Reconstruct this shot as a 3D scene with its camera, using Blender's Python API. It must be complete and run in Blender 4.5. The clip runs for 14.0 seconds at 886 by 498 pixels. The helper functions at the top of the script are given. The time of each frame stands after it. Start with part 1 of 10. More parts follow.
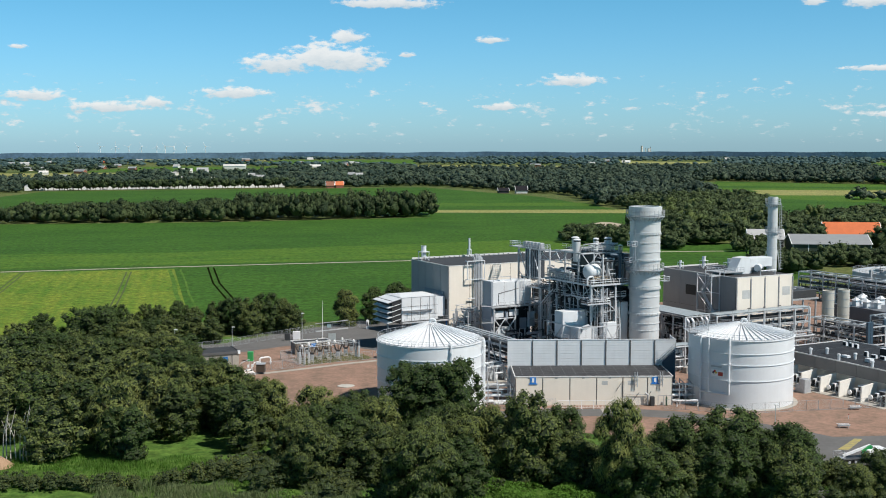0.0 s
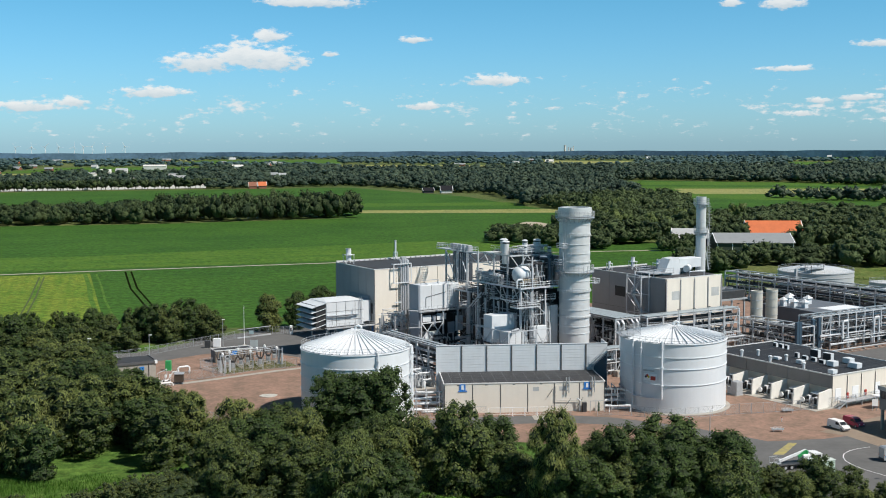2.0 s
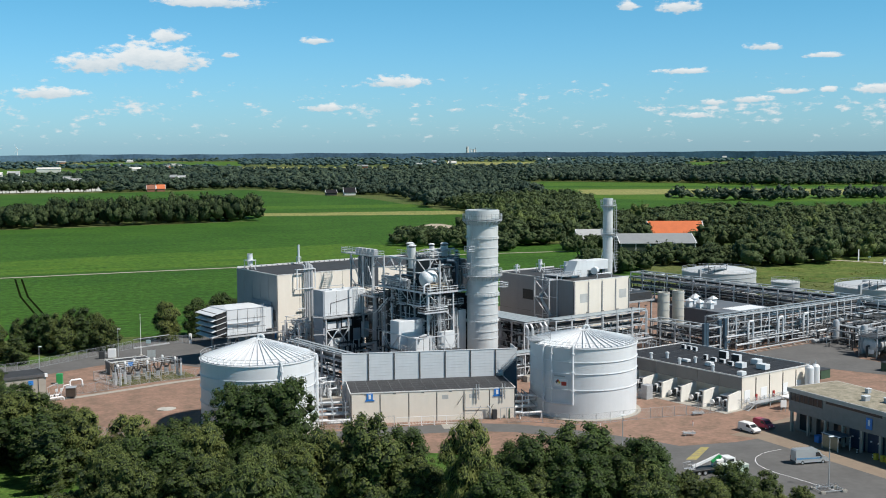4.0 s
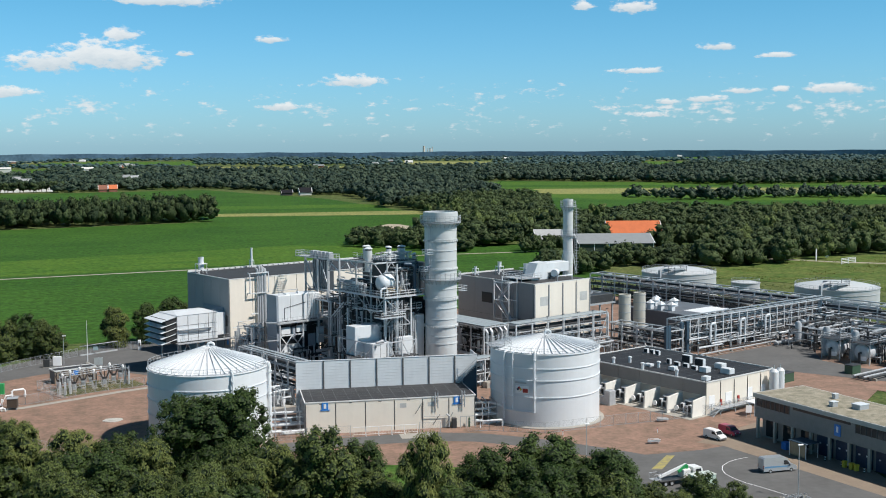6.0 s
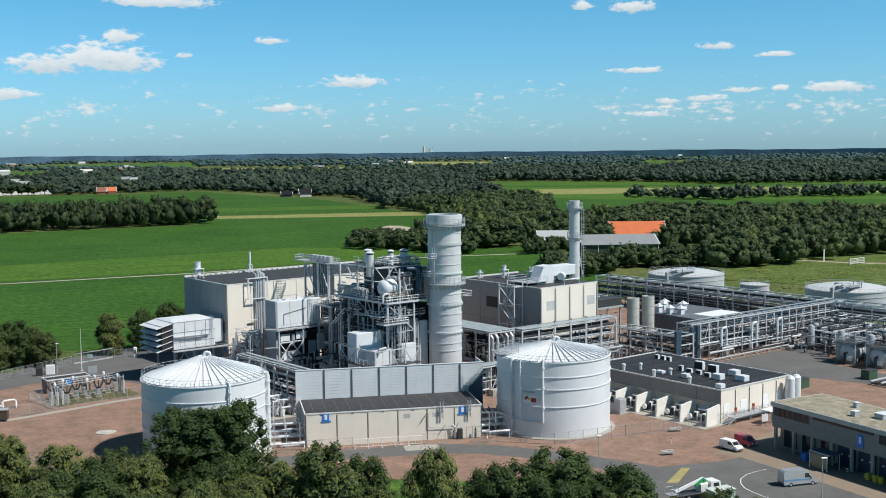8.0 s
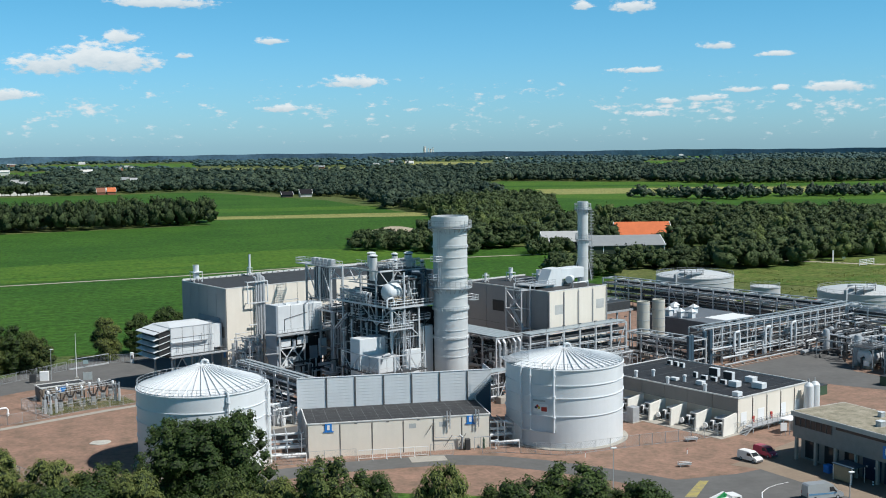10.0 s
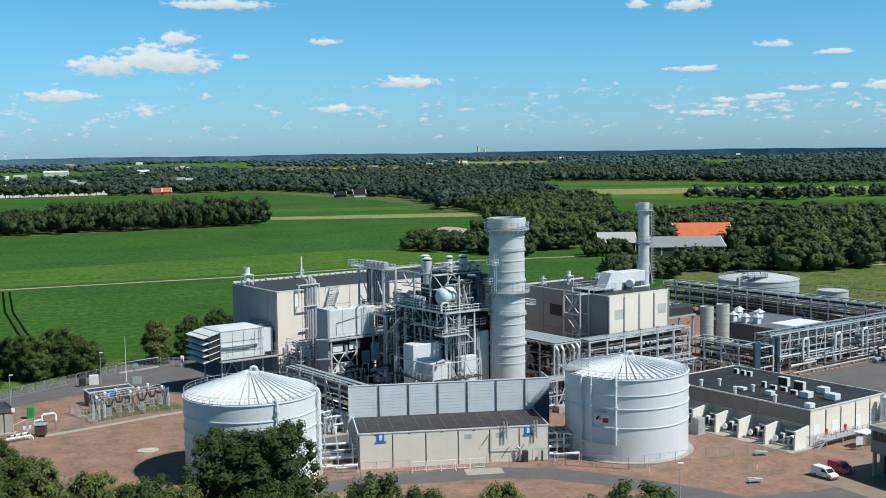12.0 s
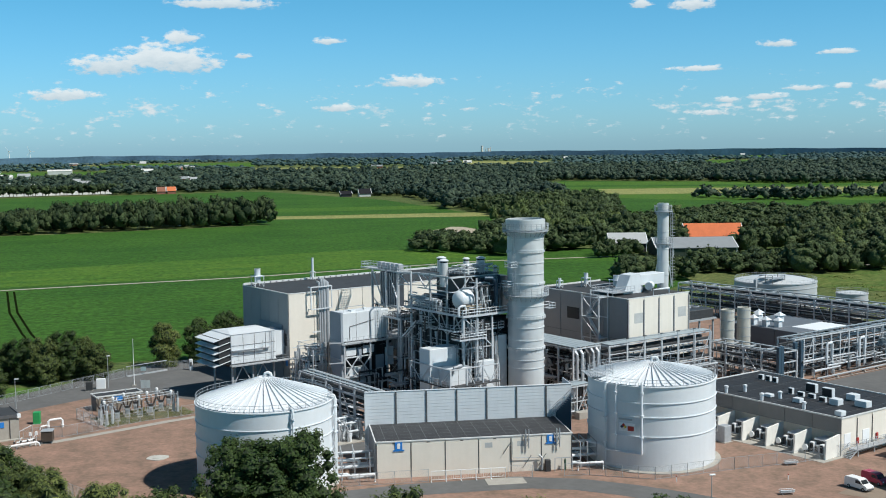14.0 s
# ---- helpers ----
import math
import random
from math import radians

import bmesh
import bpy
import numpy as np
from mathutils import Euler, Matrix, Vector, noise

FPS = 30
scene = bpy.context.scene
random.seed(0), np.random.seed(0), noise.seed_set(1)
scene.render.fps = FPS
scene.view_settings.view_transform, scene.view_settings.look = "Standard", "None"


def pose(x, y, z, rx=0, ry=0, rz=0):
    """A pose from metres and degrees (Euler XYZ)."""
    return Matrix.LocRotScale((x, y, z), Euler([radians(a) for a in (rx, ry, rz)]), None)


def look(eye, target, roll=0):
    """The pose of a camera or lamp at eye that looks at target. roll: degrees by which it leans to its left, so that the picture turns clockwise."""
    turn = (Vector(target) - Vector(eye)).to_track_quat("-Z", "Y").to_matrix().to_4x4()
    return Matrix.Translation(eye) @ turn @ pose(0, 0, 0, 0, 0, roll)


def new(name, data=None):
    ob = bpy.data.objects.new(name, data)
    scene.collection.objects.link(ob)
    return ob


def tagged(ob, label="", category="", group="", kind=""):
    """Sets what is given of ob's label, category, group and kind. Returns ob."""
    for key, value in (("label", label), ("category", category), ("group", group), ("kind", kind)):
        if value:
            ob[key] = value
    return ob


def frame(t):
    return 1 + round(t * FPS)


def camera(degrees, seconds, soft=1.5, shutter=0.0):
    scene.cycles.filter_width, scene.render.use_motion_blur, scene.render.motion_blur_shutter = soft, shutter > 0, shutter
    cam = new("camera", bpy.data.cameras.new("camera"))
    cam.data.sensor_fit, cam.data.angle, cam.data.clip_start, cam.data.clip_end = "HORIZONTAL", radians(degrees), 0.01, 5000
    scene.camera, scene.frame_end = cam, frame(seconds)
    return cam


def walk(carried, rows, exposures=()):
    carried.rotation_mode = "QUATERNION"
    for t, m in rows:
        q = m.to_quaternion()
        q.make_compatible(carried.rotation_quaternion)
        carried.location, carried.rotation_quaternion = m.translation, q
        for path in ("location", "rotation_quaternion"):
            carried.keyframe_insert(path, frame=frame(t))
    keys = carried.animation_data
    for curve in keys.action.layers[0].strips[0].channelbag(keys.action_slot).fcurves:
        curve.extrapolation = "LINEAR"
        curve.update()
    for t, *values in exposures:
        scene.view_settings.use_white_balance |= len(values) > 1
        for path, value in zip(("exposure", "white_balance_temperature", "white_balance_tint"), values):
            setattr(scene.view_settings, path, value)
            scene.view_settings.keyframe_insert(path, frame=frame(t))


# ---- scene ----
cam = camera(42.0, 14.0, soft=1.0)
PATH = [
    (0, (-16.455, -224.988, 51.549), (-16.435, -222.996, 51.369), -0.1),
    (0.5, (-16.466, -223.115, 51.575), (-16.369, -221.125, 51.393), -0.1),
    (1, (-16.468, -221.221, 51.612), (-16.335, -219.234, 51.43), -0.1),
    (1.5, (-16.473, -219.318, 51.65), (-16.331, -217.332, 51.469), -0.1),
    (2, (-16.524, -217.499, 51.648), (-16.374, -215.513, 51.467), -0.2),
    (2.5, (-16.559, -215.779, 51.632), (-16.401, -213.793, 51.451), -0.2),
    (3, (-16.528, -214.159, 51.626), (-16.329, -212.177, 51.445), -0.2),
    (3.5, (-16.48, -212.607, 51.628), (-16.216, -210.632, 51.448), -0.3),
    (4, (-16.361, -210.998, 51.64), (-16.045, -209.031, 51.461), -0.3),
    (6.5, (-15.06, -202.345, 51.841), (-14.668, -200.392, 51.66), -0.4),
    (7, (-14.867, -200.46, 51.85), (-14.475, -198.507, 51.669), -0.5),
    (7.5, (-14.698, -198.502, 51.862), (-14.308, -196.549, 51.681), -0.4),
    (8, (-14.552, -196.552, 51.847), (-14.163, -194.598, 51.667), -0.6),
    (10.5, (-13.957, -186.961, 51.725), (-13.57, -185.007, 51.545), -0.7),
    (11, (-13.746, -185.024, 51.708), (-13.393, -183.064, 51.528), -0.6),
    (11.5, (-13.466, -183.141, 51.692), (-13.15, -181.174, 51.513), -0.7),
    (12, (-13.209, -181.302, 51.673), (-12.912, -179.333, 51.494), -0.8),
    (12.5, (-13.084, -179.546, 51.657), (-12.79, -177.576, 51.477), -0.6),
    (13, (-13.228, -177.948, 51.668), (-12.932, -175.978, 51.489), -0.6),
    (13.5, (-13.872, -176.44, 51.671), (-13.577, -174.47, 51.492), -0.6),
    (14, (-15.002, -175.005, 51.619), (-14.71, -173.035, 51.439), -0.7),
]
walk(cam, [(t, look(eye, aim, roll)) for t, eye, aim, roll in PATH],
     ((0, 0.10, 6680, 10.5), (3.5, 0.09, 6600, 10), (6.5, 0.08, 6500, 10), (8, 0.07, 6450, 9), (11.5, 0.05, 6330, 7.5), (14, 0.04, 6300, 6.5)))

# ---- light ----
SUN_TO = Vector((0.84, -0.54, 1.30)).normalized()  # towards the sun
world = bpy.data.worlds.new("sky")
scene.world = world
world.use_nodes = True
wn, wl = world.node_tree.nodes, world.node_tree.links
wn.clear()
w_out = wn.new("ShaderNodeOutputWorld")
w_bg = wn.new("ShaderNodeBackground")
w_sky = wn.new("ShaderNodeTexSky")
w_sky.sky_type = "NISHITA"
w_sky.sun_disc = False
w_sky.sun_elevation = math.asin(SUN_TO.z)
w_sky.sun_rotation = math.atan2(SUN_TO.x, SUN_TO.y)
SKYLOW, SKYHIGH, SKYTOP = (0.77, 1.32, 2.06), (0.34, 1.21, 1.25), (0.42, 0.50, 0.56)
w_sky.altitude = 0
w_sky.air_density, w_sky.dust_density, w_sky.ozone_density = 1.0, 0.4, 2.5
w_bg.inputs["Strength"].default_value = 1.0


def wmath(op, a, b=0.0, c=0.0):
    """A math node of the sky."""
    node = wn.new("ShaderNodeMath")
    node.operation = op
    for i, v in enumerate((a, b, c)):
        if isinstance(v, (int, float)):
            node.inputs[i].default_value = v
        else:
            wl.new(v, node.inputs[i])
    return node.outputs[0]


def wmix(kind, fac, a, b):
    node = wn.new("ShaderNodeMix")
    node.data_type, node.blend_type = "RGBA", kind
    for key, v in (("Factor", fac), ("A", a), ("B", b)):
        if isinstance(v, float):
            node.inputs[key].default_value = v
        elif isinstance(v, tuple):
            node.inputs[key].default_value = (*v, 1)
        else:
            wl.new(v, node.inputs[key])
    return node.outputs["Result"]


# clear blue sky, paler towards the horizon, with small fair-weather clouds
w_co = wn.new("ShaderNodeTexCoord")
w_xyz = wn.new("ShaderNodeSeparateXYZ")
wl.new(w_co.outputs["Generated"], w_xyz.inputs[0])
w_az = wmath("MULTIPLY", wmath("ARCTAN2", w_xyz.outputs[0], w_xyz.outputs[1]), 57.2958)
w_el = wmath("MULTIPLY", wmath("ARCSINE", w_xyz.outputs[2]), 57.2958)
w_map = wn.new("ShaderNodeCombineXYZ")
wl.new(w_az, w_map.inputs[0])
wl.new(wmath("MULTIPLY", w_el, 2.2), w_map.inputs[1])
w_puff = wn.new("ShaderNodeTexNoise")
w_puff.inputs["Scale"].default_value, w_puff.inputs["Detail"].default_value, w_puff.inputs["Roughness"].default_value = 1.5, 8, 0.62
wl.new(w_map.outputs[0], w_puff.inputs["Vector"])
w_lump = wn.new("ShaderNodeTexNoise")
w_lump.inputs["Scale"].default_value, w_lump.inputs["Detail"].default_value = 0.42, 5
wl.new(w_map.outputs[0], w_lump.inputs["Vector"])
CLOUDS = [(-7.4, 4.05, 4.2, 1.05), (-5.3, 4.45, 3.9, 1.55), (-3.9, 4.25, 3.7, 1.3), (-4.1, 5.32, 2.0, 0.84), (-2.1, 6.95, 5.6, 0.67), (-18.9, 2.42, 3.2, 0.67), (-15.5, 1.9, 4.2, 0.62), (-13.4, 2.1, 1.9, 0.56), (-9.6, 2.61, 3.6, 0.67), (-19.5, 4.57, 1.0, 0.25),
          (3.0, 5.13, 1.7, 0.39), (6.9, 3.17, 3.5, 0.67), (-1.2, 4.43, 1.0, 0.31), (3.4, 1.92, 2.5, 0.42), (18.1, 6.68, 1.3, 0.45), (20.6, 6.62, 2.4, 0.73), (24.6, 4.63, 1.9, 0.45), (27.3, 4.14, 1.9, 0.31),
          (21.0, 3.53, 3.2, 0.34), (22.1, 2.03, 1.4, 0.34), (24.0, 2.16, 2.2, 0.36), (25.7, 2.51, 2.1, 0.31), (27.5, 2.55, 0.8, 0.36), (30.0, 2.58, 3.5, 0.56), (21.6, 1.44, 1.1, 0.36)]
w_dens, w_sum, w_rise = 0.0, 0.001, 0.0
for az, el, wide, high in CLOUDS:
    dx = wmath("MULTIPLY", wmath("SUBTRACT", w_az, az), 1.65 / wide)
    dy = wmath("MULTIPLY", wmath("SUBTRACT", w_el, el - high * 0.2), 1.3 / high)
    up = dy
    dy = wmath("MAXIMUM", dy, wmath("MULTIPLY", dy, -1.7))
    d = wmath("SUBTRACT", 1.0, wmath("SQRT", wmath("MULTIPLY_ADD", dx, dx, wmath("MULTIPLY", dy, dy))))
    w_dens = wmath("MAXIMUM", w_dens, d)
    here = wmath("MAXIMUM", d, 0.0)
    w_sum = wmath("ADD", w_sum, here)
    w_rise = wmath("MULTIPLY_ADD", here, up, w_rise)
# a low scatter of little clouds all round the horizon
low = wmath("MAXIMUM", 0.0, wmath("SUBTRACT", 1.0, wmath("ABSOLUTE", wmath("MULTIPLY", wmath("SUBTRACT", w_el, 1.7), 0.6))))
w_low = wmath("MULTIPLY", wmath("MULTIPLY", low, 0.34), wmath("SMOOTH_MIN", wmath("MULTIPLY", wmath("SUBTRACT", w_lump.outputs[0], 0.47), 7.0), 1.0, 0.1))
w_dens = wmath("MAXIMUM", w_dens, w_low)
w_body = wmath("MULTIPLY_ADD", wmath("SUBTRACT", w_puff.outputs[0], 0.50), 2.0, w_dens)
w_cover = wn.new("ShaderNodeMapRange")
w_cover.interpolation_type = "SMOOTHSTEP"
w_cover.inputs["From Min"].default_value, w_cover.inputs["From Max"].default_value = 0.16, 0.62
w_cover.inputs["To Max"].default_value = 0.92
wl.new(wmath("MULTIPLY", w_body, wmath("GREATER_THAN", w_dens, 0.0)), w_cover.inputs[0])
w_shade = wn.new("ShaderNodeMapRange")
w_shade.inputs["From Min"].default_value, w_shade.inputs["From Max"].default_value = 0.2, 1.1
wl.new(wmath("MULTIPLY_ADD", wmath("DIVIDE", w_rise, w_sum), 0.9, wmath("MULTIPLY_ADD", w_puff.outputs[0], 1.0, 0.22)), w_shade.inputs[0])
w_white = wmix("MIX", w_shade.outputs[0], (0.46, 0.56, 0.63), (0.79, 0.82, 0.83))
w_up = wn.new("ShaderNodeMapRange")
w_up.inputs["From Max"].default_value = 14.0
wl.new(w_el, w_up.inputs[0])
w_tint = wmix("MIX", w_up.outputs[0], SKYLOW, SKYHIGH)
w_top = wn.new("ShaderNodeMapRange")
w_top.inputs["From Min"].default_value, w_top.inputs["From Max"].default_value = 14.0, 40.0
wl.new(w_el, w_top.inputs[0])
w_tint = wmix("MIX", w_top.outputs[0], w_tint, SKYTOP)
w_blue = wmix("MULTIPLY", 1.0, w_sky.outputs[0], w_tint)
w_blue = wmix("MULTIPLY", 1.0, w_blue, (0.0715, 0.0725, 0.0715))
wl.new(wmix("MIX", w_cover.outputs[0], w_blue, w_white), w_bg.inputs[0])
wl.new(w_bg.outputs[0], w_out.inputs[0])

sun = new("sun", bpy.data.lights.new("sun", "SUN"))
sun.data.energy, sun.data.angle, sun.data.color = 5.0, radians(0.5), (1.0, 0.955, 0.895)
sun.matrix_world = look(SUN_TO * 300, (0, 0, 0))


# ---- materials ----
def mat(name, color, rough=0.6, metal=0.0, vary=0.25, size=2.0, fine=0.0, bump=0.0, tint=None, rnd=0.0, streak=0.0, spec=0.5):
    """A procedural surface: two scales of noise, upright streaks, fine relief, and a random shade for each piece."""
    m = bpy.data.materials.new(name)
    m.use_nodes = True
    n, l = m.node_tree.nodes, m.node_tree.links
    b = n["Principled BSDF"]
    b.inputs["Roughness"].default_value, b.inputs["Metallic"].default_value = rough, metal
    b.inputs["Specular IOR Level"].default_value = spec
    co = n.new("ShaderNodeTexCoord")
    big = n.new("ShaderNodeTexNoise")
    big.inputs["Scale"].default_value, big.inputs["Detail"].default_value = 1.0 / size, 5
    big.inputs["Roughness"].default_value = 0.65
    l.new(co.outputs["Object"], big.inputs["Vector"])
    small = n.new("ShaderNodeTexNoise")
    small.inputs["Scale"].default_value, small.inputs["Detail"].default_value = fine or 14.0 / size, 4
    l.new(co.outputs["Object"], small.inputs["Vector"])
    add = n.new("ShaderNodeMath")
    add.operation = "MULTIPLY_ADD"
    l.new(small.outputs[0], add.inputs[0])
    add.inputs[1].default_value = 0.5
    l.new(big.outputs[0], add.inputs[2])
    last = add.outputs[0]
    if streak:
        mp = n.new("ShaderNodeMapping")
        mp.inputs["Scale"].default_value = (1.6, 1.6, 0.09)
        l.new(co.outputs["Object"], mp.inputs["Vector"])
        st = n.new("ShaderNodeTexNoise")
        st.inputs["Scale"].default_value, st.inputs["Detail"].default_value = 1.0, 6
        l.new(mp.outputs[0], st.inputs["Vector"])
        sa = n.new("ShaderNodeMath")
        sa.operation = "MULTIPLY_ADD"
        l.new(st.outputs[0], sa.inputs[0])
        sa.inputs[1].default_value = streak
        l.new(last, sa.inputs[2])
        last = sa.outputs[0]
    if rnd:
        oi = n.new("ShaderNodeObjectInfo")
        ra = n.new("ShaderNodeMath")
        ra.operation = "MULTIPLY_ADD"
        l.new(oi.outputs["Random"], ra.inputs[0])
        ra.inputs[1].default_value = rnd
        l.new(last, ra.inputs[2])
        last = ra.outputs[0]
    lo, hi = 0.45, 1.05 + 0.5 * streak + rnd * 0.8
    ramp = n.new("ShaderNodeMapRange")
    ramp.inputs["From Min"].default_value, ramp.inputs["From Max"].default_value = lo, hi
    l.new(last, ramp.inputs[0])
    mix = n.new("ShaderNodeMix")
    mix.data_type = "RGBA"
    c = Vector(color)
    other = Vector(tint) if tint else c * (1 - vary)
    mix.inputs["A"].default_value = (*(other), 1)
    mix.inputs["B"].default_value = (*(c * (1 + vary * 0.35)), 1)
    l.new(ramp.outputs[0], mix.inputs["Factor"])
    l.new(mix.outputs["Result"], b.inputs["Base Color"])
    if bump:
        bp = n.new("ShaderNodeBump")
        bp.inputs["Strength"].default_value, bp.inputs["Distance"].default_value = 0.6, bump
        l.new(small.outputs[0], bp.inputs["Height"])
        l.new(bp.outputs[0], b.inputs["Normal"])
    return m


def leaf_mat(name, dark, light, patch=6.0, trans=0.25, grain=0.11, island=0.45, relief=0.0):
    """Foliage: a shade for each leaf clump, fine leaf grain, and a slow change from crown to crown."""
    m = bpy.data.materials.new(name)
    m.use_nodes = True
    n, l = m.node_tree.nodes, m.node_tree.links
    b = n["Principled BSDF"]
    b.inputs["Roughness"].default_value = 0.65
    b.inputs["Specular IOR Level"].default_value = 0.2
    geo = n.new("ShaderNodeNewGeometry")
    noi = n.new("ShaderNodeTexNoise")
    noi.inputs["Scale"].default_value, noi.inputs["Detail"].default_value = 1.0 / patch, 3
    l.new(geo.outputs["Position"], noi.inputs["Vector"])
    fine = n.new("ShaderNodeTexNoise")
    fine.inputs["Scale"].default_value, fine.inputs["Detail"].default_value = 1.0 / grain, 3
    fine.inputs["Roughness"].default_value = 0.7
    l.new(geo.outputs["Position"], fine.inputs["Vector"])
    oi = n.new("ShaderNodeObjectInfo")
    last = noi.outputs[0]
    for out, k in ((geo.outputs["Random Per Island"], island), (oi.outputs["Random"], 0.35), (fine.outputs[0], 0.9)):
        a = n.new("ShaderNodeMath")
        a.operation = "MULTIPLY_ADD"
        l.new(out, a.inputs[0])
        a.inputs[1].default_value = k
        l.new(last, a.inputs[2])
        last = a.outputs[0]
    mid = 0.5 + 0.5 * island + 0.175 + 0.45
    r = n.new("ShaderNodeMapRange")
    r.inputs["From Min"].default_value, r.inputs["From Max"].default_value = mid - 0.42, mid + 0.42
    l.new(last, r.inputs[0])
    mix = n.new("ShaderNodeMix")
    mix.data_type = "RGBA"
    mix.inputs["A"].default_value, mix.inputs["B"].default_value = (*dark, 1), (*light, 1)
    l.new(r.outputs[0], mix.inputs["Factor"])
    l.new(mix.outputs["Result"], b.inputs["Base Color"])
    if relief:
        bp = n.new("ShaderNodeBump")
        bp.inputs["Strength"].default_value, bp.inputs["Distance"].default_value = 0.9, relief
        l.new(fine.outputs[0], bp.inputs["Height"])
        l.new(bp.outputs[0], b.inputs["Normal"])
    if trans:
        t = n.new("ShaderNodeBsdfTranslucent")
        l.new(mix.outputs["Result"], t.inputs["Color"])
        ms = n.new("ShaderNodeMixShader")
        ms.inputs[0].default_value = trans
        l.new(b.outputs[0], ms.inputs[1])
        l.new(t.outputs[0], ms.inputs[2])
        l.new(ms.outputs[0], n["Material Output"].inputs["Surface"])
    return m


def field_mat(name, dark, light, rows=0.0, turn=0.0, patch=60.0):
    """A crop field: broad patches, fine growth, and faint drilled rows."""
    m = bpy.data.materials.new(name)
    m.use_nodes = True
    n, l = m.node_tree.nodes, m.node_tree.links
    b = n["Principled BSDF"]
    b.inputs["Roughness"].default_value, b.inputs["Specular IOR Level"].default_value = 0.9, 0.1
    co = n.new("ShaderNodeTexCoord")
    mp = n.new("ShaderNodeMapping")
    spin = n.new("ShaderNodeMapping")
    spin.inputs["Rotation"].default_value = (0, 0, radians(-turn))
    l.new(co.outputs["Object"], spin.inputs["Vector"])
    mp.inputs["Scale"].default_value = (0.05, 1, 1)
    l.new(spin.outputs[0], mp.inputs["Vector"])
    big = n.new("ShaderNodeTexNoise")
    big.inputs["Scale"].default_value, big.inputs["Detail"].default_value = 1.0 / patch, 8
    big.inputs["Roughness"].default_value = 0.7
    l.new(co.outputs["Object"], big.inputs["Vector"])
    lines = n.new("ShaderNodeTexNoise")
    lines.inputs["Scale"].default_value, lines.inputs["Detail"].default_value = 0.25, 5
    l.new(mp.outputs[0], lines.inputs["Vector"])
    fine = n.new("ShaderNodeTexNoise")
    fine.inputs["Scale"].default_value, fine.inputs["Detail"].default_value = 0.9, 8
    fine.inputs["Roughness"].default_value = 0.7
    l.new(co.outputs["Object"], fine.inputs["Vector"])
    a = n.new("ShaderNodeMath")
    a.operation = "MULTIPLY_ADD"
    l.new(lines.outputs[0], a.inputs[0])
    a.inputs[1].default_value = rows
    l.new(big.outputs[0], a.inputs[2])
    a2 = n.new("ShaderNodeMath")
    a2.operation = "MULTIPLY_ADD"
    l.new(fine.outputs[0], a2.inputs[0])
    a2.inputs[1].default_value = 1.15
    l.new(a.outputs[0], a2.inputs[2])
    r = n.new("ShaderNodeMapRange")
    r.inputs["From Min"].default_value, r.inputs["From Max"].default_value = 0.90 + rows * 0.40, 1.25 + rows * 0.60
    l.new(a2.outputs[0], r.inputs[0])
    mix = n.new("ShaderNodeMix")
    mix.data_type = "RGBA"
    mix.inputs["A"].default_value, mix.inputs["B"].default_value = (*dark, 1), (*light, 1)
    l.new(r.outputs[0], mix.inputs["Factor"])
    tuft = n.new("ShaderNodeTexNoise")
    tuft.inputs["Scale"].default_value, tuft.inputs["Detail"].default_value = 0.42, 3
    tuft.inputs["Roughness"].default_value = 0.75
    l.new(co.outputs["Object"], tuft.inputs["Vector"])
    tr = n.new("ShaderNodeMapRange")
    for key, value in (("From Min", 0.36), ("From Max", 0.64), ("To Min", 0.62), ("To Max", 1.38)):
        tr.inputs[key].default_value = value
    l.new(tuft.outputs[0], tr.inputs[0])
    tone = n.new("ShaderNodeMix")
    tone.data_type, tone.blend_type = "RGBA", "MULTIPLY"
    tone.inputs["Factor"].default_value = 1.0
    l.new(mix.outputs["Result"], tone.inputs["A"])
    l.new(tr.outputs[0], tone.inputs["B"])
    l.new(tone.outputs["Result"], b.inputs["Base Color"])
    bp = n.new("ShaderNodeBump")
    bp.inputs["Strength"].default_value, bp.inputs["Distance"].default_value = 0.6, 0.25
    l.new(fine.outputs[0], bp.inputs["Height"])
    l.new(bp.outputs[0], b.inputs["Normal"])
    return m


TANK = mat("tank_paint", (0.68, 0.71, 0.735), 0.42, 0.0, 0.10, 3.0, streak=0.6)
STEEL = mat("galvanised_steel", (0.43, 0.455, 0.48), 0.5, 0.15, 0.25, 0.8)
# dark steel, taken near black so shade among the steelwork is in its colour
STEELD = mat("dark_or_shaded_steel", (0.055, 0.058, 0.062), 0.55, 0.2, 0.35, 0.8)
WHITE = mat("white_sheet", (0.655, 0.69, 0.715), 0.45, 0.0, 0.14, 2.5, streak=0.6)
STACK = mat("stack_cladding", (0.60, 0.62, 0.625), 0.42, 0.1, 0.14, 2.5, streak=0.6)
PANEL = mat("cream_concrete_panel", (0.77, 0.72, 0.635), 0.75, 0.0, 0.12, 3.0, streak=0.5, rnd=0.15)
# grey for joint strips; on left-facing walls it paints in their shade
PANELG = mat("grey_or_shaded_panel", (0.29, 0.298, 0.305), 0.75, 0.0, 0.15, 3.0, streak=0.4, rnd=0.15)
# dark grey holds the shade of the side facing lower u
FASCIA = mat("shaded_fascia", (0.22, 0.215, 0.205), 0.6, 0.0, 0.12, 2.0)
SEAM = mat("dark_joint", (0.10, 0.10, 0.105), 0.6, 0.0, 0.2, 1.0)
ROOFB = mat("bitumen_roofing", (0.026, 0.028, 0.033), 0.7, 0.0, 0.55, 1.6, bump=0.01)
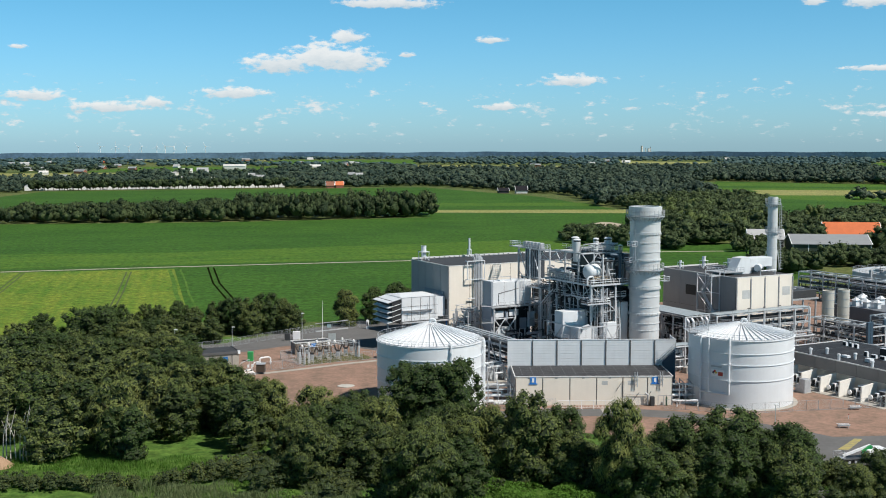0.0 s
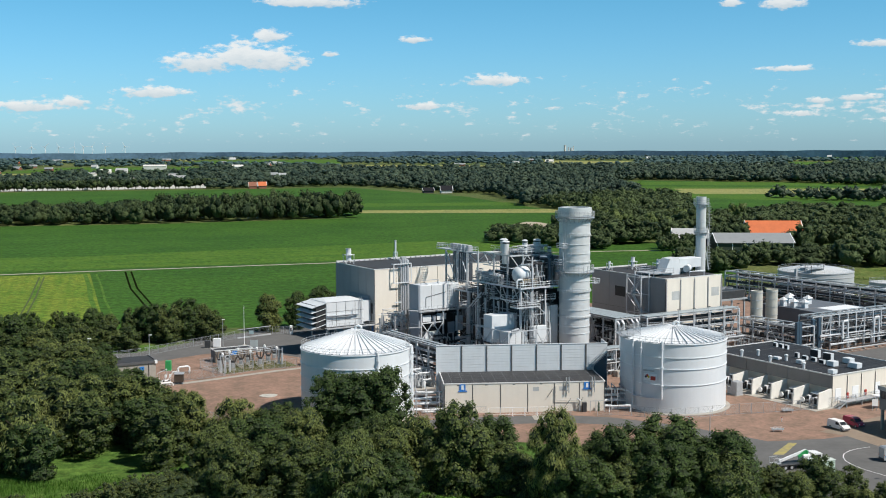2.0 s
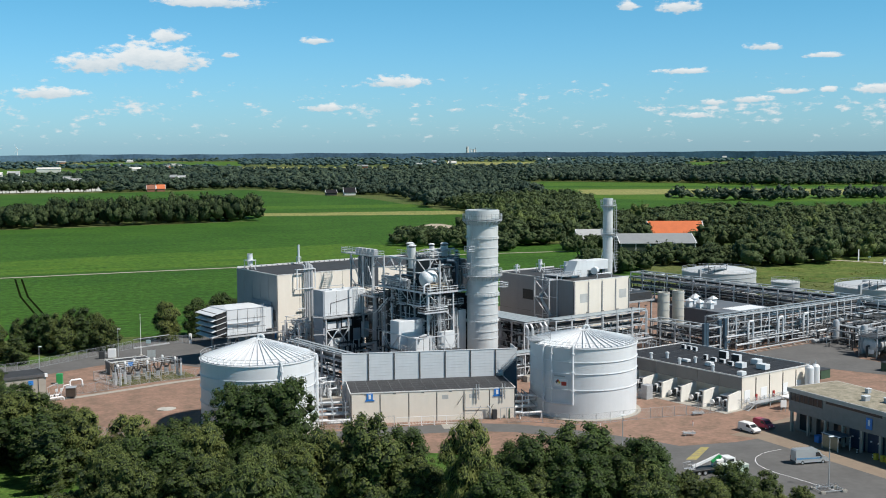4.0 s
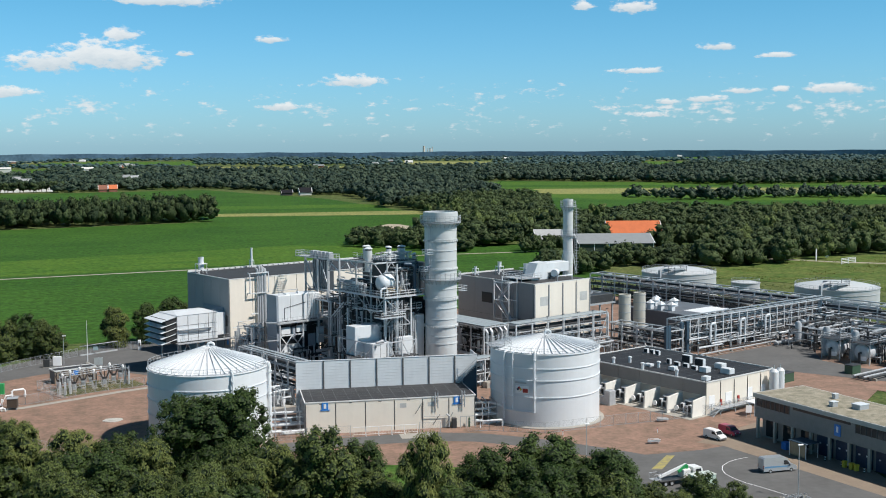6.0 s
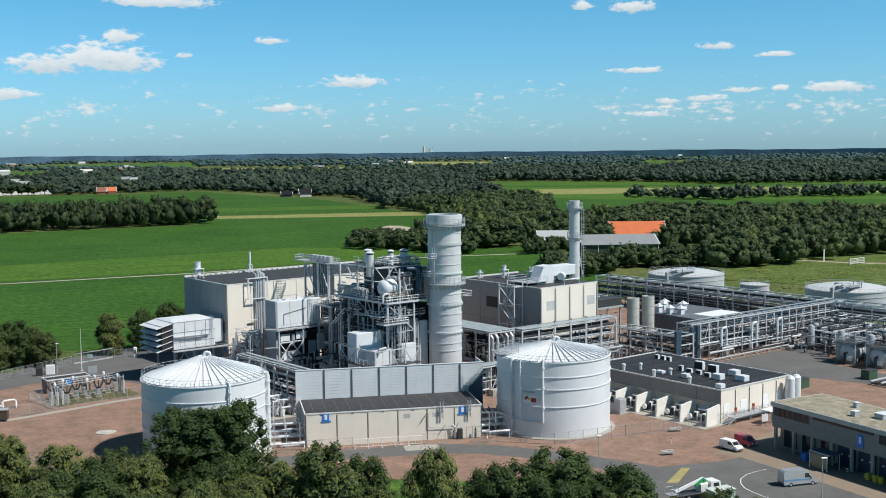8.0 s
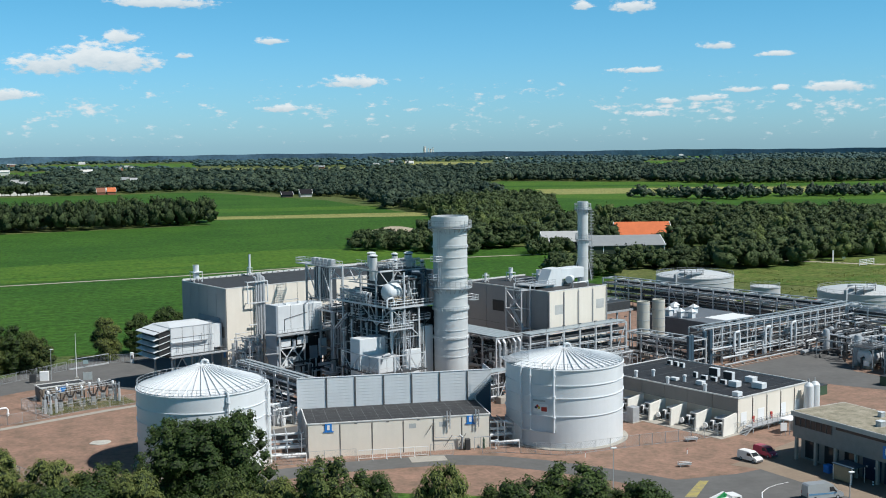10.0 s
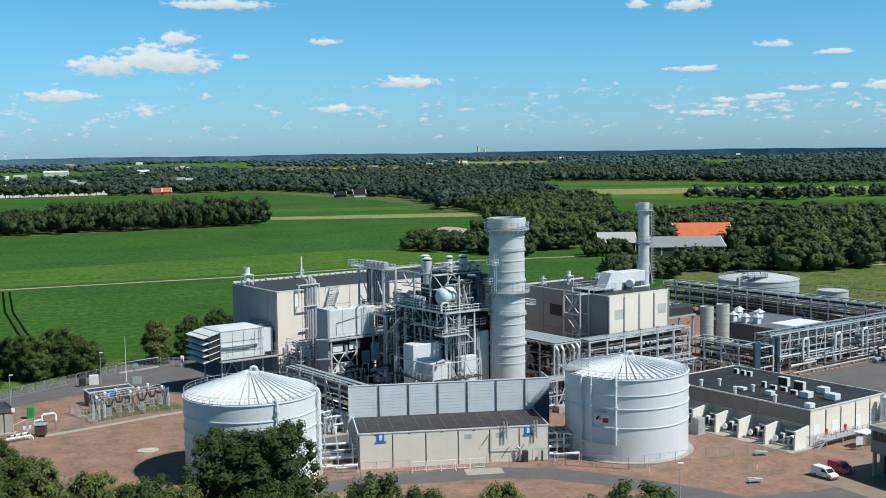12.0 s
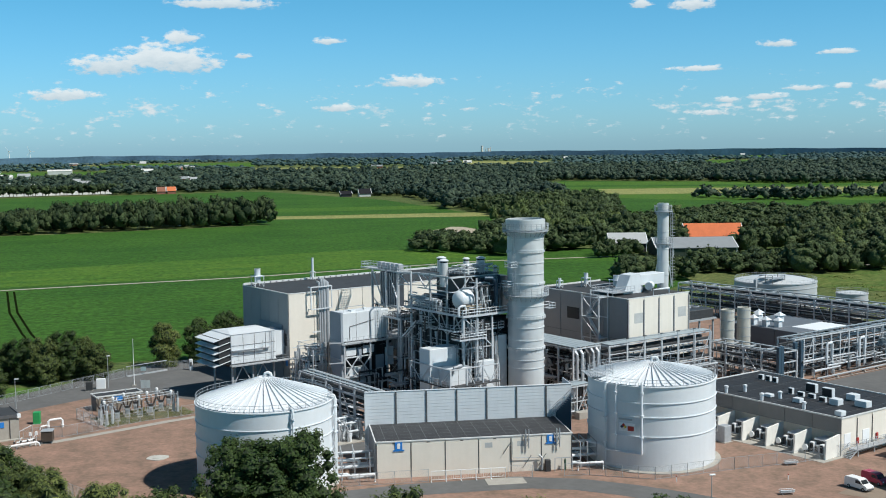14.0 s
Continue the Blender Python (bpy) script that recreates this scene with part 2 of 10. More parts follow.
ROOF = mat("black_roofing", (0.046, 0.048, 0.052), 0.75, 0.0, 0.5, 2.0, bump=0.01)
TRIM = mat("pale_trim", (0.66, 0.67, 0.66), 0.5, 0.0, 0.1, 1.5)
DARK = mat("dark_interior", (0.03, 0.032, 0.035), 0.7, 0.1, 0.4, 1.5)
CONC = mat("concrete", (0.38, 0.36, 0.32), 0.85, 0.0, 0.25, 1.5, bump=0.01)
WHITEC = mat("white_concrete_fin", (0.78, 0.765, 0.71), 0.8, 0.0, 0.16, 1.2, streak=0.4)
GRAVELROOF = mat("gravel_roof", (0.38, 0.34, 0.27), 0.95, 0.0, 0.5, 1.6, tint=(0.10, 0.10, 0.06), bump=0.03)
BRICKG = mat("grey_brick", (0.25, 0.245, 0.235), 0.85, 0.0, 0.2, 1.0)
BLUE = mat("blue_sign", (0.025, 0.20, 0.60), 0.4, 0.0, 0.05, 1.0)
BLUED = mat("dark_blue_door", (0.025, 0.04, 0.085), 0.45, 0.0, 0.2, 1.0)
BLUES = mat("blue_steel", (0.045, 0.085, 0.125), 0.45, 0.1, 0.25, 1.0)
SIGNW = mat("white_sign", (0.82, 0.83, 0.84), 0.4, 0.0, 0.03, 1.0)
RED = mat("red_paint", (0.42, 0.04, 0.03), 0.4, 0.0, 0.2, 1.0)
YELLOW = mat("yellow_paint", (0.62, 0.47, 0.04), 0.5, 0.0, 0.2, 0.6)
GREEN = mat("green_paint", (0.03, 0.32, 0.10), 0.4, 0.0, 0.15, 1.0)
GREEND = mat("dark_green_box", (0.05, 0.10, 0.06), 0.5, 0.0, 0.2, 1.0)
GLASS = mat("window_glass", (0.03, 0.035, 0.04), 0.08, 0.0, 0.2, 1.0)
ORANGE = mat("orange_tile", (0.58, 0.15, 0.05), 0.75, 0.0, 0.2, 3.0, bump=0.02)
RUBBER = mat("rubber", (0.02, 0.02, 0.02), 0.85, 0.0, 0.3, 0.3)
GRAVEL = mat("red_brown_gravel", (0.310, 0.186, 0.138), 0.95, 0.0, 0.5, 4.0, fine=1.3, tint=(0.118, 0.090, 0.064), bump=0.07)
ASPHALT = mat("asphalt", (0.128, 0.128, 0.126), 0.9, 0.0, 0.30, 7.0, fine=0.9, bump=0.01)
PAVER = mat("brown_paving", (0.26, 0.205, 0.155), 0.9, 0.0, 0.22, 3.0, fine=2.5, bump=0.01)
KERB = mat("kerb_concrete", (0.32, 0.30, 0.275), 0.9, 0.0, 0.2, 1.0)
BARK = mat("bark", (0.10, 0.08, 0.06), 0.9, 0.0, 0.4, 0.5, bump=0.02)
CROP = field_mat("green_crop", (0.026, 0.075, 0.012), (0.052, 0.122, 0.018), 0.65, 13)
CROPL = field_mat("light_crop", (0.042, 0.108, 0.015), (0.085, 0.155, 0.022), 1.0, 13, 25)
CROPY = field_mat("yellowing_crop", (0.052, 0.135, 0.016), (0.19, 0.225, 0.034), 0.6, 102, 45)
STUBBLE = field_mat("mown_strip", (0.16, 0.19, 0.06), (0.30, 0.28, 0.11), 1.0, 8, 20)
MEADOW = field_mat("rough_meadow", (0.046, 0.105, 0.018), (0.150, 0.165, 0.052), 0.3, 0, 14)
VERGE = field_mat("grass_verge", (0.045, 0.105, 0.02), (0.10, 0.17, 0.035), 0.3, 0, 5)
TRACK = mat("pale_track", (0.40, 0.36, 0.29), 0.95, 0.0, 0.2, 5.0)
LEAF = leaf_mat("leaves", (0.042, 0.073, 0.020), (0.160, 0.194, 0.060), trans=0.3)
LEAFD = leaf_mat("dark_leaves", (0.027, 0.056, 0.016), (0.096, 0.142, 0.040), trans=0.3)
LEAFB = leaf_mat("birch_leaves", (0.068, 0.100, 0.027), (0.218, 0.248, 0.076), trans=0.3)
LEAFF = leaf_mat("wood_leaves", (0.011, 0.025, 0.009), (0.078, 0.110, 0.040), 40.0, 0.0, 0.9, 0.75, 1.2)
LEAFY = leaf_mat("light_wood_leaves", (0.036, 0.064, 0.018), (0.130, 0.168, 0.050), 30.0, 0.0, 0.9, 0.5, 1.2)
# the next two have distance haze painted in: bluer and greyer leaves
LEAFM = leaf_mat("hazed_distant_leaves", (0.022, 0.043, 0.032), (0.072, 0.102, 0.062), 90.0, 0.0, 2.2, 0.8, 2.5)
LEAFR = leaf_mat("hazed_remote_leaves", (0.034, 0.068, 0.068), (0.063, 0.107, 0.099), 200.0, 0.0, 5.0, 0.6, 3.0)
BRAMBLE = leaf_mat("bramble_leaves", (0.045, 0.115, 0.014), (0.10, 0.21, 0.03), 3.0, 0.3)
REED = leaf_mat("reed_blades", (0.09, 0.13, 0.05), (0.20, 0.24, 0.11), 3.0, 0.2)
# crown cores, darkened to stand for shade between the leaves
CORE = mat("shaded_inner_foliage", (0.022, 0.038, 0.011), 0.9, 0.0, 0.3, 1.0)


# ---- building blocks ----
class M:
    """Vertices and faces of one mesh, in the thing's own frame."""

    def __init__(self):
        self.v, self.f = [], []

    def add(self, vs, fs):
        k = len(self.v)
        self.v += [tuple(p) for p in vs]
        self.f += [tuple(i + k for i in q) for q in fs]
        return self

    def box(self, x0, x1, y0, y1, z0, z1):
        return self.add([(x0, y0, z0), (x1, y0, z0), (x1, y1, z0), (x0, y1, z0), (x0, y0, z1), (x1, y0, z1), (x1, y1, z1), (x0, y1, z1)],
                        [(3, 2, 1, 0), (4, 5, 6, 7), (0, 1, 5, 4), (1, 2, 6, 5), (2, 3, 7, 6), (3, 0, 4, 7)])

    def bevel_box(self, x0, x1, y0, y1, z0, z1, b=0.05):
        """A box whose upright edges and top edge are cut off."""
        ring = [(x0 + b, y0), (x1 - b, y0), (x1, y0 + b), (x1, y1 - b), (x1 - b, y1), (x0 + b, y1), (x0, y1 - b), (x0, y0 + b)]
        cx, cy = (x0 + x1) / 2, (y0 + y1) / 2
        k = 1 - 2 * b / max(x1 - x0, 1e-3)
        kk = 1 - 2 * b / max(y1 - y0, 1e-3)
        vs = [(x, y, z0) for x, y in ring] + [(x, y, z1 - b) for x, y in ring] + [(cx + (x - cx) * k, cy + (y - cy) * kk, z1) for x, y in ring]
        fs = [tuple(range(7, -1, -1)), tuple(range(16, 24))]
        for j in (0, 8):
            fs += [(j + i, j + (i + 1) % 8, j + 8 + (i + 1) % 8, j + 8 + i) for i in range(8)]
        return self.add(vs, fs)

    def prism(self, pts, z0, z1):
        """An upright prism over a plan outline (anticlockwise)."""
        n = len(pts)
        return self.add([(x, y, z0) for x, y in pts] + [(x, y, z1) for x, y in pts],
                        [tuple(range(n - 1, -1, -1)), tuple(range(n, 2 * n))] + [(i, (i + 1) % n, n + (i + 1) % n, n + i) for i in range(n)])

    def side(self, pts, y0, y1):
        """A prism along y over an outline in x and z."""
        n = len(pts)
        return self.add([(x, y0, z) for x, z in pts] + [(x, y1, z) for x, z in pts],
                        [tuple(range(n)), tuple(range(2 * n - 1, n - 1, -1))] + [(i, n + i, n + (i + 1) % n, (i + 1) % n) for i in range(n)])

    def rod(self, p, q, r=0.05, n=6, r2=None, caps=True):
        p, q = Vector(p), Vector(q)
        d = (q - p).normalized()
        a = d.orthogonal().normalized() if abs(d.z) < 0.99 else Vector((1, 0, 0))
        b = d.cross(a).normalized()
        r2 = r if r2 is None else r2
        ph = math.pi / n
        vs = [p + (a * math.cos(t) + b * math.sin(t)) * r for t in (2 * math.pi * i / n + ph for i in range(n))]
        vs += [q + (a * math.cos(t) + b * math.sin(t)) * r2 for t in (2 * math.pi * i / n + ph for i in range(n))]
        fs = [(i, (i + 1) % n, n + (i + 1) % n, n + i) for i in range(n)]
        if caps:
            fs += [tuple(range(n - 1, -1, -1)), tuple(range(n, 2 * n))]
        return self.add(vs, fs)

    def beam(self, p, q, w=0.2, h=None):
        """A square bar."""
        p, q = Vector(p), Vector(q)
        d = (q - p).normalized()
        a = Vector((1, 0, 0)) if abs(d.z) > 0.99 else d.cross(Vector((0, 0, 1))).normalized()
        b = a.cross(d).normalized()
        h = w if h is None else h
        o = [a * (sx * w / 2) + b * (sz * h / 2) for sx, sz in ((-1, -1), (1, -1), (1, 1), (-1, 1))]
        return self.add([p + c for c in o] + [q + c for c in o], [(0, 1, 2, 3), (7, 6, 5, 4), (0, 4, 5, 1), (1, 5, 6, 2), (2, 6, 7, 3), (3, 7, 4, 0)])

    def pipe(self, pts, r=0.15, n=8):
        """A pipe with mitred bends."""
        pts = [Vector(p) for p in pts]
        rings = []
        for i, p in enumerate(pts):
            d = (pts[min(i + 1, len(pts) - 1)] - pts[max(i - 1, 0)]).normalized()
            if i == 0:
                a = d.orthogonal().normalized()
            else:
                a = (a - d * a.dot(d))
                a = a.normalized() if a.length > 1e-3 else d.orthogonal().normalized()
            b = d.cross(a)
            k = r
            if 0 < i < len(pts) - 1:
                c = (pts[i + 1] - p).normalized().dot(d)
                k = r / max(c, 0.5)
            rings.append([p + (a * math.cos(2 * math.pi * j / n) + b * math.sin(2 * math.pi * j / n)) * k for j in range(n)])
        vs = [v for g in rings for v in g]
        fs = [(i * n + j, i * n + (j + 1) % n, (i + 1) * n + (j + 1) % n, (i + 1) * n + j) for i in range(len(pts) - 1) for j in range(n)]
        fs += [tuple(range(n - 1, -1, -1)), tuple(range((len(pts) - 1) * n, len(pts) * n))]
        return self.add(vs, fs)

    def turned(self, cx, cy, prof, n=32, a0=0.0, a1=360.0):
        """A turned shape round an upright axis, from rows of radius and height."""
        full = a1 - a0 >= 359.9
        k = n if full else n + 1
        vs = [(cx + r * math.cos(t), cy + r * math.sin(t), z) for r, z in prof for t in (radians(a0 + (a1 - a0) * i / n) for i in range(k))]
        fs = [(j * k + i, j * k + (i + 1) % k, (j + 1) * k + (i + 1) % k, (j + 1) * k + i) for j in range(len(prof) - 1) for i in range(n)]
        return self.add(vs, fs)

    def ring(self, cx, cy, r, z, t=0.05, n=32, h=None, a0=0, a1=360):
        """A flat hoop of bar t thick and h high."""
        h = h or t
        return self.turned(cx, cy, [(r, z), (r + t, z), (r + t, z + h), (r, z + h), (r, z)], n, a0, a1)

    def ball(self, c, r, n=12):
        return self.turned(c[0], c[1], [(r * math.cos(t) + 1e-4, c[2] + r * math.sin(t)) for t in (math.pi * (i / (n // 2) - 0.5) for i in range(n // 2 + 1))], n)


SHIFT = {}
PLANT = 27.5  # the turn of the plant's grid
FRAMES = {"w": Matrix.Identity(4), "g": pose(0, 0, 0, 0, 0, PLANT)}


def thing(name, x, y, z=0.0, label="", category="", group="", frame_of="w", kind=""):
    """An Empty at a thing's base, in the world ("w") or in the plant's grid ("g")."""
    ob = new(name)
    ob.empty_display_size = 0.5
    ob.matrix_world = FRAMES[frame_of] @ Matrix.Translation((x, y, z))
    SHIFT[ob.name] = Vector((x, y, z))
    return tagged(ob, label, category, group, kind)


def as_mesh(name, m, material, shift=None, smooth=False):
    me = bpy.data.meshes.new(name)
    vs = m.v if shift is None else [(p[0] - shift[0], p[1] - shift[1], p[2] - shift[2]) for p in m.v]
    me.from_pydata(vs, [], m.f)
    me.materials.append(material)
    if smooth:
        me.polygons.foreach_set("use_smooth", [True] * len(me.polygons))
        me.set_sharp_from_angle(angle=radians(35))
    me.update()
    return me


def part(name, m, material, parent, label="", smooth=False):
    """One mesh under a thing or under a part, given in the thing's frame."""
    shift = SHIFT[parent.name]
    ob = new(name, as_mesh(name, m, material, shift, smooth))
    ob.parent = parent
    SHIFT[ob.name] = shift
    return tagged(ob, label)


def piece(name, me, at, parent, turn=0.0, scale=(1, 1, 1)):
    """A part that shares a mesh with its like."""
    ob = new(name, me)
    ob.parent = parent
    p = Vector(at) - SHIFT[parent.name]
    ob.matrix_basis = Matrix.LocRotScale(p, Euler((0, 0, turn)), scale)
    SHIFT[ob.name] = SHIFT[parent.name]
    return ob


def sheet(name, m, material, label="", kind="structure", category="", frame_of="w", smooth=False):
    """A piece of the setting, or stuff: one mesh of its own."""
    ob = new(name, as_mesh(name, m, material, None, smooth))
    ob.matrix_world = FRAMES[frame_of]
    SHIFT[ob.name] = Vector((0, 0, 0))
    return tagged(ob, label, category, "", kind)


def flat(pts, z=0.0):
    return M().add([(x, y, z) for x, y in pts], [tuple(range(len(pts)))])


def band(line, width, z):
    """A strip of even width along a line in plan."""
    m = M()
    pts = [Vector(p) for p in line]
    rows = []
    for i, p in enumerate(pts):
        d = (pts[min(i + 1, len(pts) - 1)] - pts[max(i - 1, 0)]).normalized()
        s = Vector((-d.y, d.x)) * (width / 2)
        rows += [(p.x + s.x, p.y + s.y, z), (p.x - s.x, p.y - s.y, z)]
    m.add(rows, [(2 * i + 1, 2 * i + 3, 2 * i + 2, 2 * i) for i in range(len(pts) - 1)])
    return m


def G(u, v):
    p = FRAMES["g"] @ Vector((u, v, 0))
    return p.x, p.y


# ---- ground, roads, fields ----
FARLAND = field_mat("far_farmland", (0.04, 0.08, 0.02), (0.15, 0.16, 0.06), 0.3, 20, 220)
sheet("ground", flat([(-4600, -900), (4600, -900), (4600, 4900), (-4600, 4900)], -0.12), FARLAND, "flat green farmland reaching the horizon", category="ground")
sheet("field", flat([(-420, 118), (-60, 110), (-30, 112), (60, 130), (140, 235), (152, 372), (60, 400), (-14, 598), (-155, 551), (-420, 520)], -0.06), CROP,
      "deep green crop field beside the plant", category="field")
sheet("field", flat([(-260, 245), (-128, 274), (-57, 290), (20, 312), (90, 340), (60, 385), (25, 396), (-64, 362), (-143, 330), (-260, 320)], -0.03), CROPL,
      "lighter green strip of young crop", category="field")
sheet("field", flat([(-330, 60), (-103, 88), (-87, 110), (-124, 256), (-192, 243), (-330, 215)], -0.02), CROPY, "yellowing crop field with wheel tracks", category="field")
SAND = mat("dry_sand", (0.42, 0.36, 0.27), 0.95, 0.0, 0.3, 6.0, fine=0.8, bump=0.05)
sheet("sand_patch", flat([(78, 500), (86, 489), (99, 488), (107, 500), (108, 520), (104, 538), (97, 543), (90, 530), (82, 516)], -0.01), SAND, "bare sandy clearing beside the wood", category="sand")
sheet("field", flat([(-16, 600), (150, 590), (126, 725), (93, 915), (-25, 1180), (-450, 1075), (-450, 640), (-155, 640)], -0.06), CROP, "green pasture behind the shelter belt", category="field")
sheet("field", flat([(-14, 655), (150, 640), (140, 690), (-14, 690)], -0.03), STUBBLE, "pale mown strip across the pasture", category="field")
sheet("field", flat([(-14, 745), (130, 752), (120, 800), (-14, 800)], -0.03), CROPL, "lighter strip of pasture", category="field")
sheet("field", flat([(350, 590), (600, 700), (900, 650), (1100, 900), (713, 961), (526, 1267), (380, 1382), (270, 930), (240, 760), (215, 600), (300, 480), (440, 490), (600, 600)], -0.06), CROP,
      "green pasture between the woods", category="field")
sheet("field", flat([(330, 940), (700, 900), (1050, 860), (1100, 900), (713, 990), (540, 1050), (345, 1080)], -0.03), STUBBLE, "pale stubble strip between the woods", category="field")
sheet("field", flat([(262, 925), (355, 815), (480, 755), (660, 700), (900, 640), (1100, 1140), (700, 1165), (620, 1238), (335, 1338)], -0.05), CROPL, "pale striped pasture between the woods", category="field")
sheet("field", flat([(275, 985), (420, 930), (640, 850), (900, 760), (920, 800), (650, 895), (425, 980), (285, 1040)], -0.02), STUBBLE, "pale mown stripe between the woods", category="field")
sheet("field", flat([(300, 1160), (480, 1110), (720, 1040), (900, 985), (910, 1020), (725, 1085), (490, 1160), (312, 1215)], -0.02), CROP, "green stripe between the woods", category="field")
sheet("meadow", flat([(165, 215), (185, 236), (250, 277), (420, 260), (420, 60), (240, 120), (190, 190)], 0.02), MEADOW, "rough dry meadow beside the storage tanks", category="meadow")
sheet("field", flat([(-14, 598), (60, 400), (100, 430), (135, 500), (160, 600), (140, 640), (-20, 640)], -0.07), CROP, "green pasture corner beside the wood", category="field")
sheet("yard", flat([G(112, -62), G(182, -62), G(182, 100), G(112, 60)], -0.01), GRAVEL, "brown gravel ground under the pipe racks", category="yard")
sheet("track", band([(228, 270), (240, 259.4), (250.4, 249.4), (263.4, 241.1), (290, 228), (330, 214)], 4.0, 0.04), TRACK, "pale road along the meadow's far side", category="track")
sheet("track", band([(-330, 212), (-193, 246), (-128, 264), (-57, 281), (-27, 288), (75, 326), (140, 332)], 2.6, 0.0), TRACK, "pale concrete farm track through the field", category="track")
MARGIN = field_mat("field_margin", (0.050, 0.118, 0.016), (0.090, 0.170, 0.030), 0.3, 102, 20)
for dx, w, z in ((-1.5, 1.6, 0.0), (3.0, 0.8, -0.005)):
    sheet("field_margin", band([(-124 + dx, 254), (-113 + dx, 212), (-104 + dx, 175), (-93 + dx, 135), (-86 + dx, 112)], w, z), MARGIN, "lighter thin strip along the crop's edge", category="field")
for k in (-1.2, 1.2):
    sheet("wheel_rut", band([(-110 + k, 262), (-97 + k, 205), (-84 + k, 160), (-68 + k, 112)], 0.75, 0.0), mat("bare_soil", (0.012, 0.017, 0.007), 0.95, 0, 0.4, 2.0, spec=0.0), "dark bare wheel rut in the crop", category="track")
for x in (-176, -174.2, -133, -131.2):
    sheet("wheel_rut", band([(x - 8, 245), (x + 6, 180), (x + 20, 110)], 0.6, 0.01), mat("flattened_crop", (0.05, 0.075, 0.016), 0.95, 0, 0.3, 2.0), "flattened wheel rut in the yellowing crop", category="track")
sheet("forest_floor", flat([(-160, -120), (70, -120), (70, -34), (44, -20), (30, -15), (0, -14), (-30, -16), (-47, 4), (-63, 30), (-75, 62), (-62, 82), (-103, 90), (-160, 80)], -0.03), VERGE,
      "rough green grass under the trees", category="grass")
sheet("plaza", flat([(-63, 26), (-46, -2), (-28, -22), (0, -18), (44, -34), (62, -34), (84, -16), (110, 0), (128, 20), (126, 48), (150, 90), (120, 150), (20, 150), (-30, 110), (-45, 97), (-70, 68)], 0.0),
      GRAVEL, "reddish brown gravel yard with thin weeds", category="yard")
sheet("road", flat([(-110, 50), (-70, 55), (-54, 69), (-42, 72), (-28, 60), (-18, 60), (-10, 130), (-34, 112), (-50, 99), (-72, 72), (-110, 66)], 0.02), ASPHALT, "grey asphalt service road north of the yard", category="road")
sheet("road", band([(-12, -12), (-4, -8), (5, -6.5), (15, -6.2), (23, -6.3), (30, -8.5), (37, -13), (43, -18), (50, -25), (56, -32)], 6.0, 0.02), ASPHALT, "grey asphalt service road curving along the yard", category="road")
sheet("parking", flat([(47, -26), (57, -25.5), (65, -24.8), (69.6, -23.3), (74, -36), (82, -60), (60, -70), (30, -66), (40, -40)], 0.03), ASPHALT, "grey asphalt parking yard", category="parking")
sheet("pavement", flat([(69.6, -23.3), (66, -20), (84, -8), (90, -10), (84, -60), (82, -60), (74, -36)], 0.025), PAVER, "brown concrete block paving before the office", category="pavement")
sheet("road", flat([(86, 44), (98.2, 52.4), (113, 60.2), (128.3, 68.0), (131, 74), (136, 70), (126, 44), (134, 26), (160, 10), (156, 0), (126, 20), (108, 38), (90, 36)], 0.02), ASPHALT, "asphalt road between the pipe racks", category="road")
sheet("road", band([(4, 22), (16, 24), (30, 26)], 6.0, 0.02), ASPHALT, "asphalt lane behind the pump building", category="road")
sheet("road", band([(-6, 18), (4, 22)], 5.0, 0.025), ASPHALT, "asphalt lane beside the tank", category="road")
sheet("road_marking", band([(70.4, -30.8), (68, -31.6), (66, -32.8), (64.2, -34.6), (63.1, -36.8), (62.6, -39), (62.8, -41.3), (63.5, -44), (64.7, -46.5), (68, -54)], 0.13, 0.036), SIGNW, "white curved road line", category="road marking")
sheet("road_marking", flat([(52.2, -34.1), (53.9, -34.5), (59.1, -27.2), (57.7, -26.9)], 0.036), mat("worn_yellow_marking", (0.42, 0.35, 0.07), 0.8, 0.0, 0.5, 1.2, tint=(0.17, 0.165, 0.15)), "faded yellow hatched bay", category="road marking")
sheet("concrete_slab", M().box(16.5, 22.5, -6.6, -3.0, 0, 0.06), CONC, "pale concrete slab beside the road", category="slab")


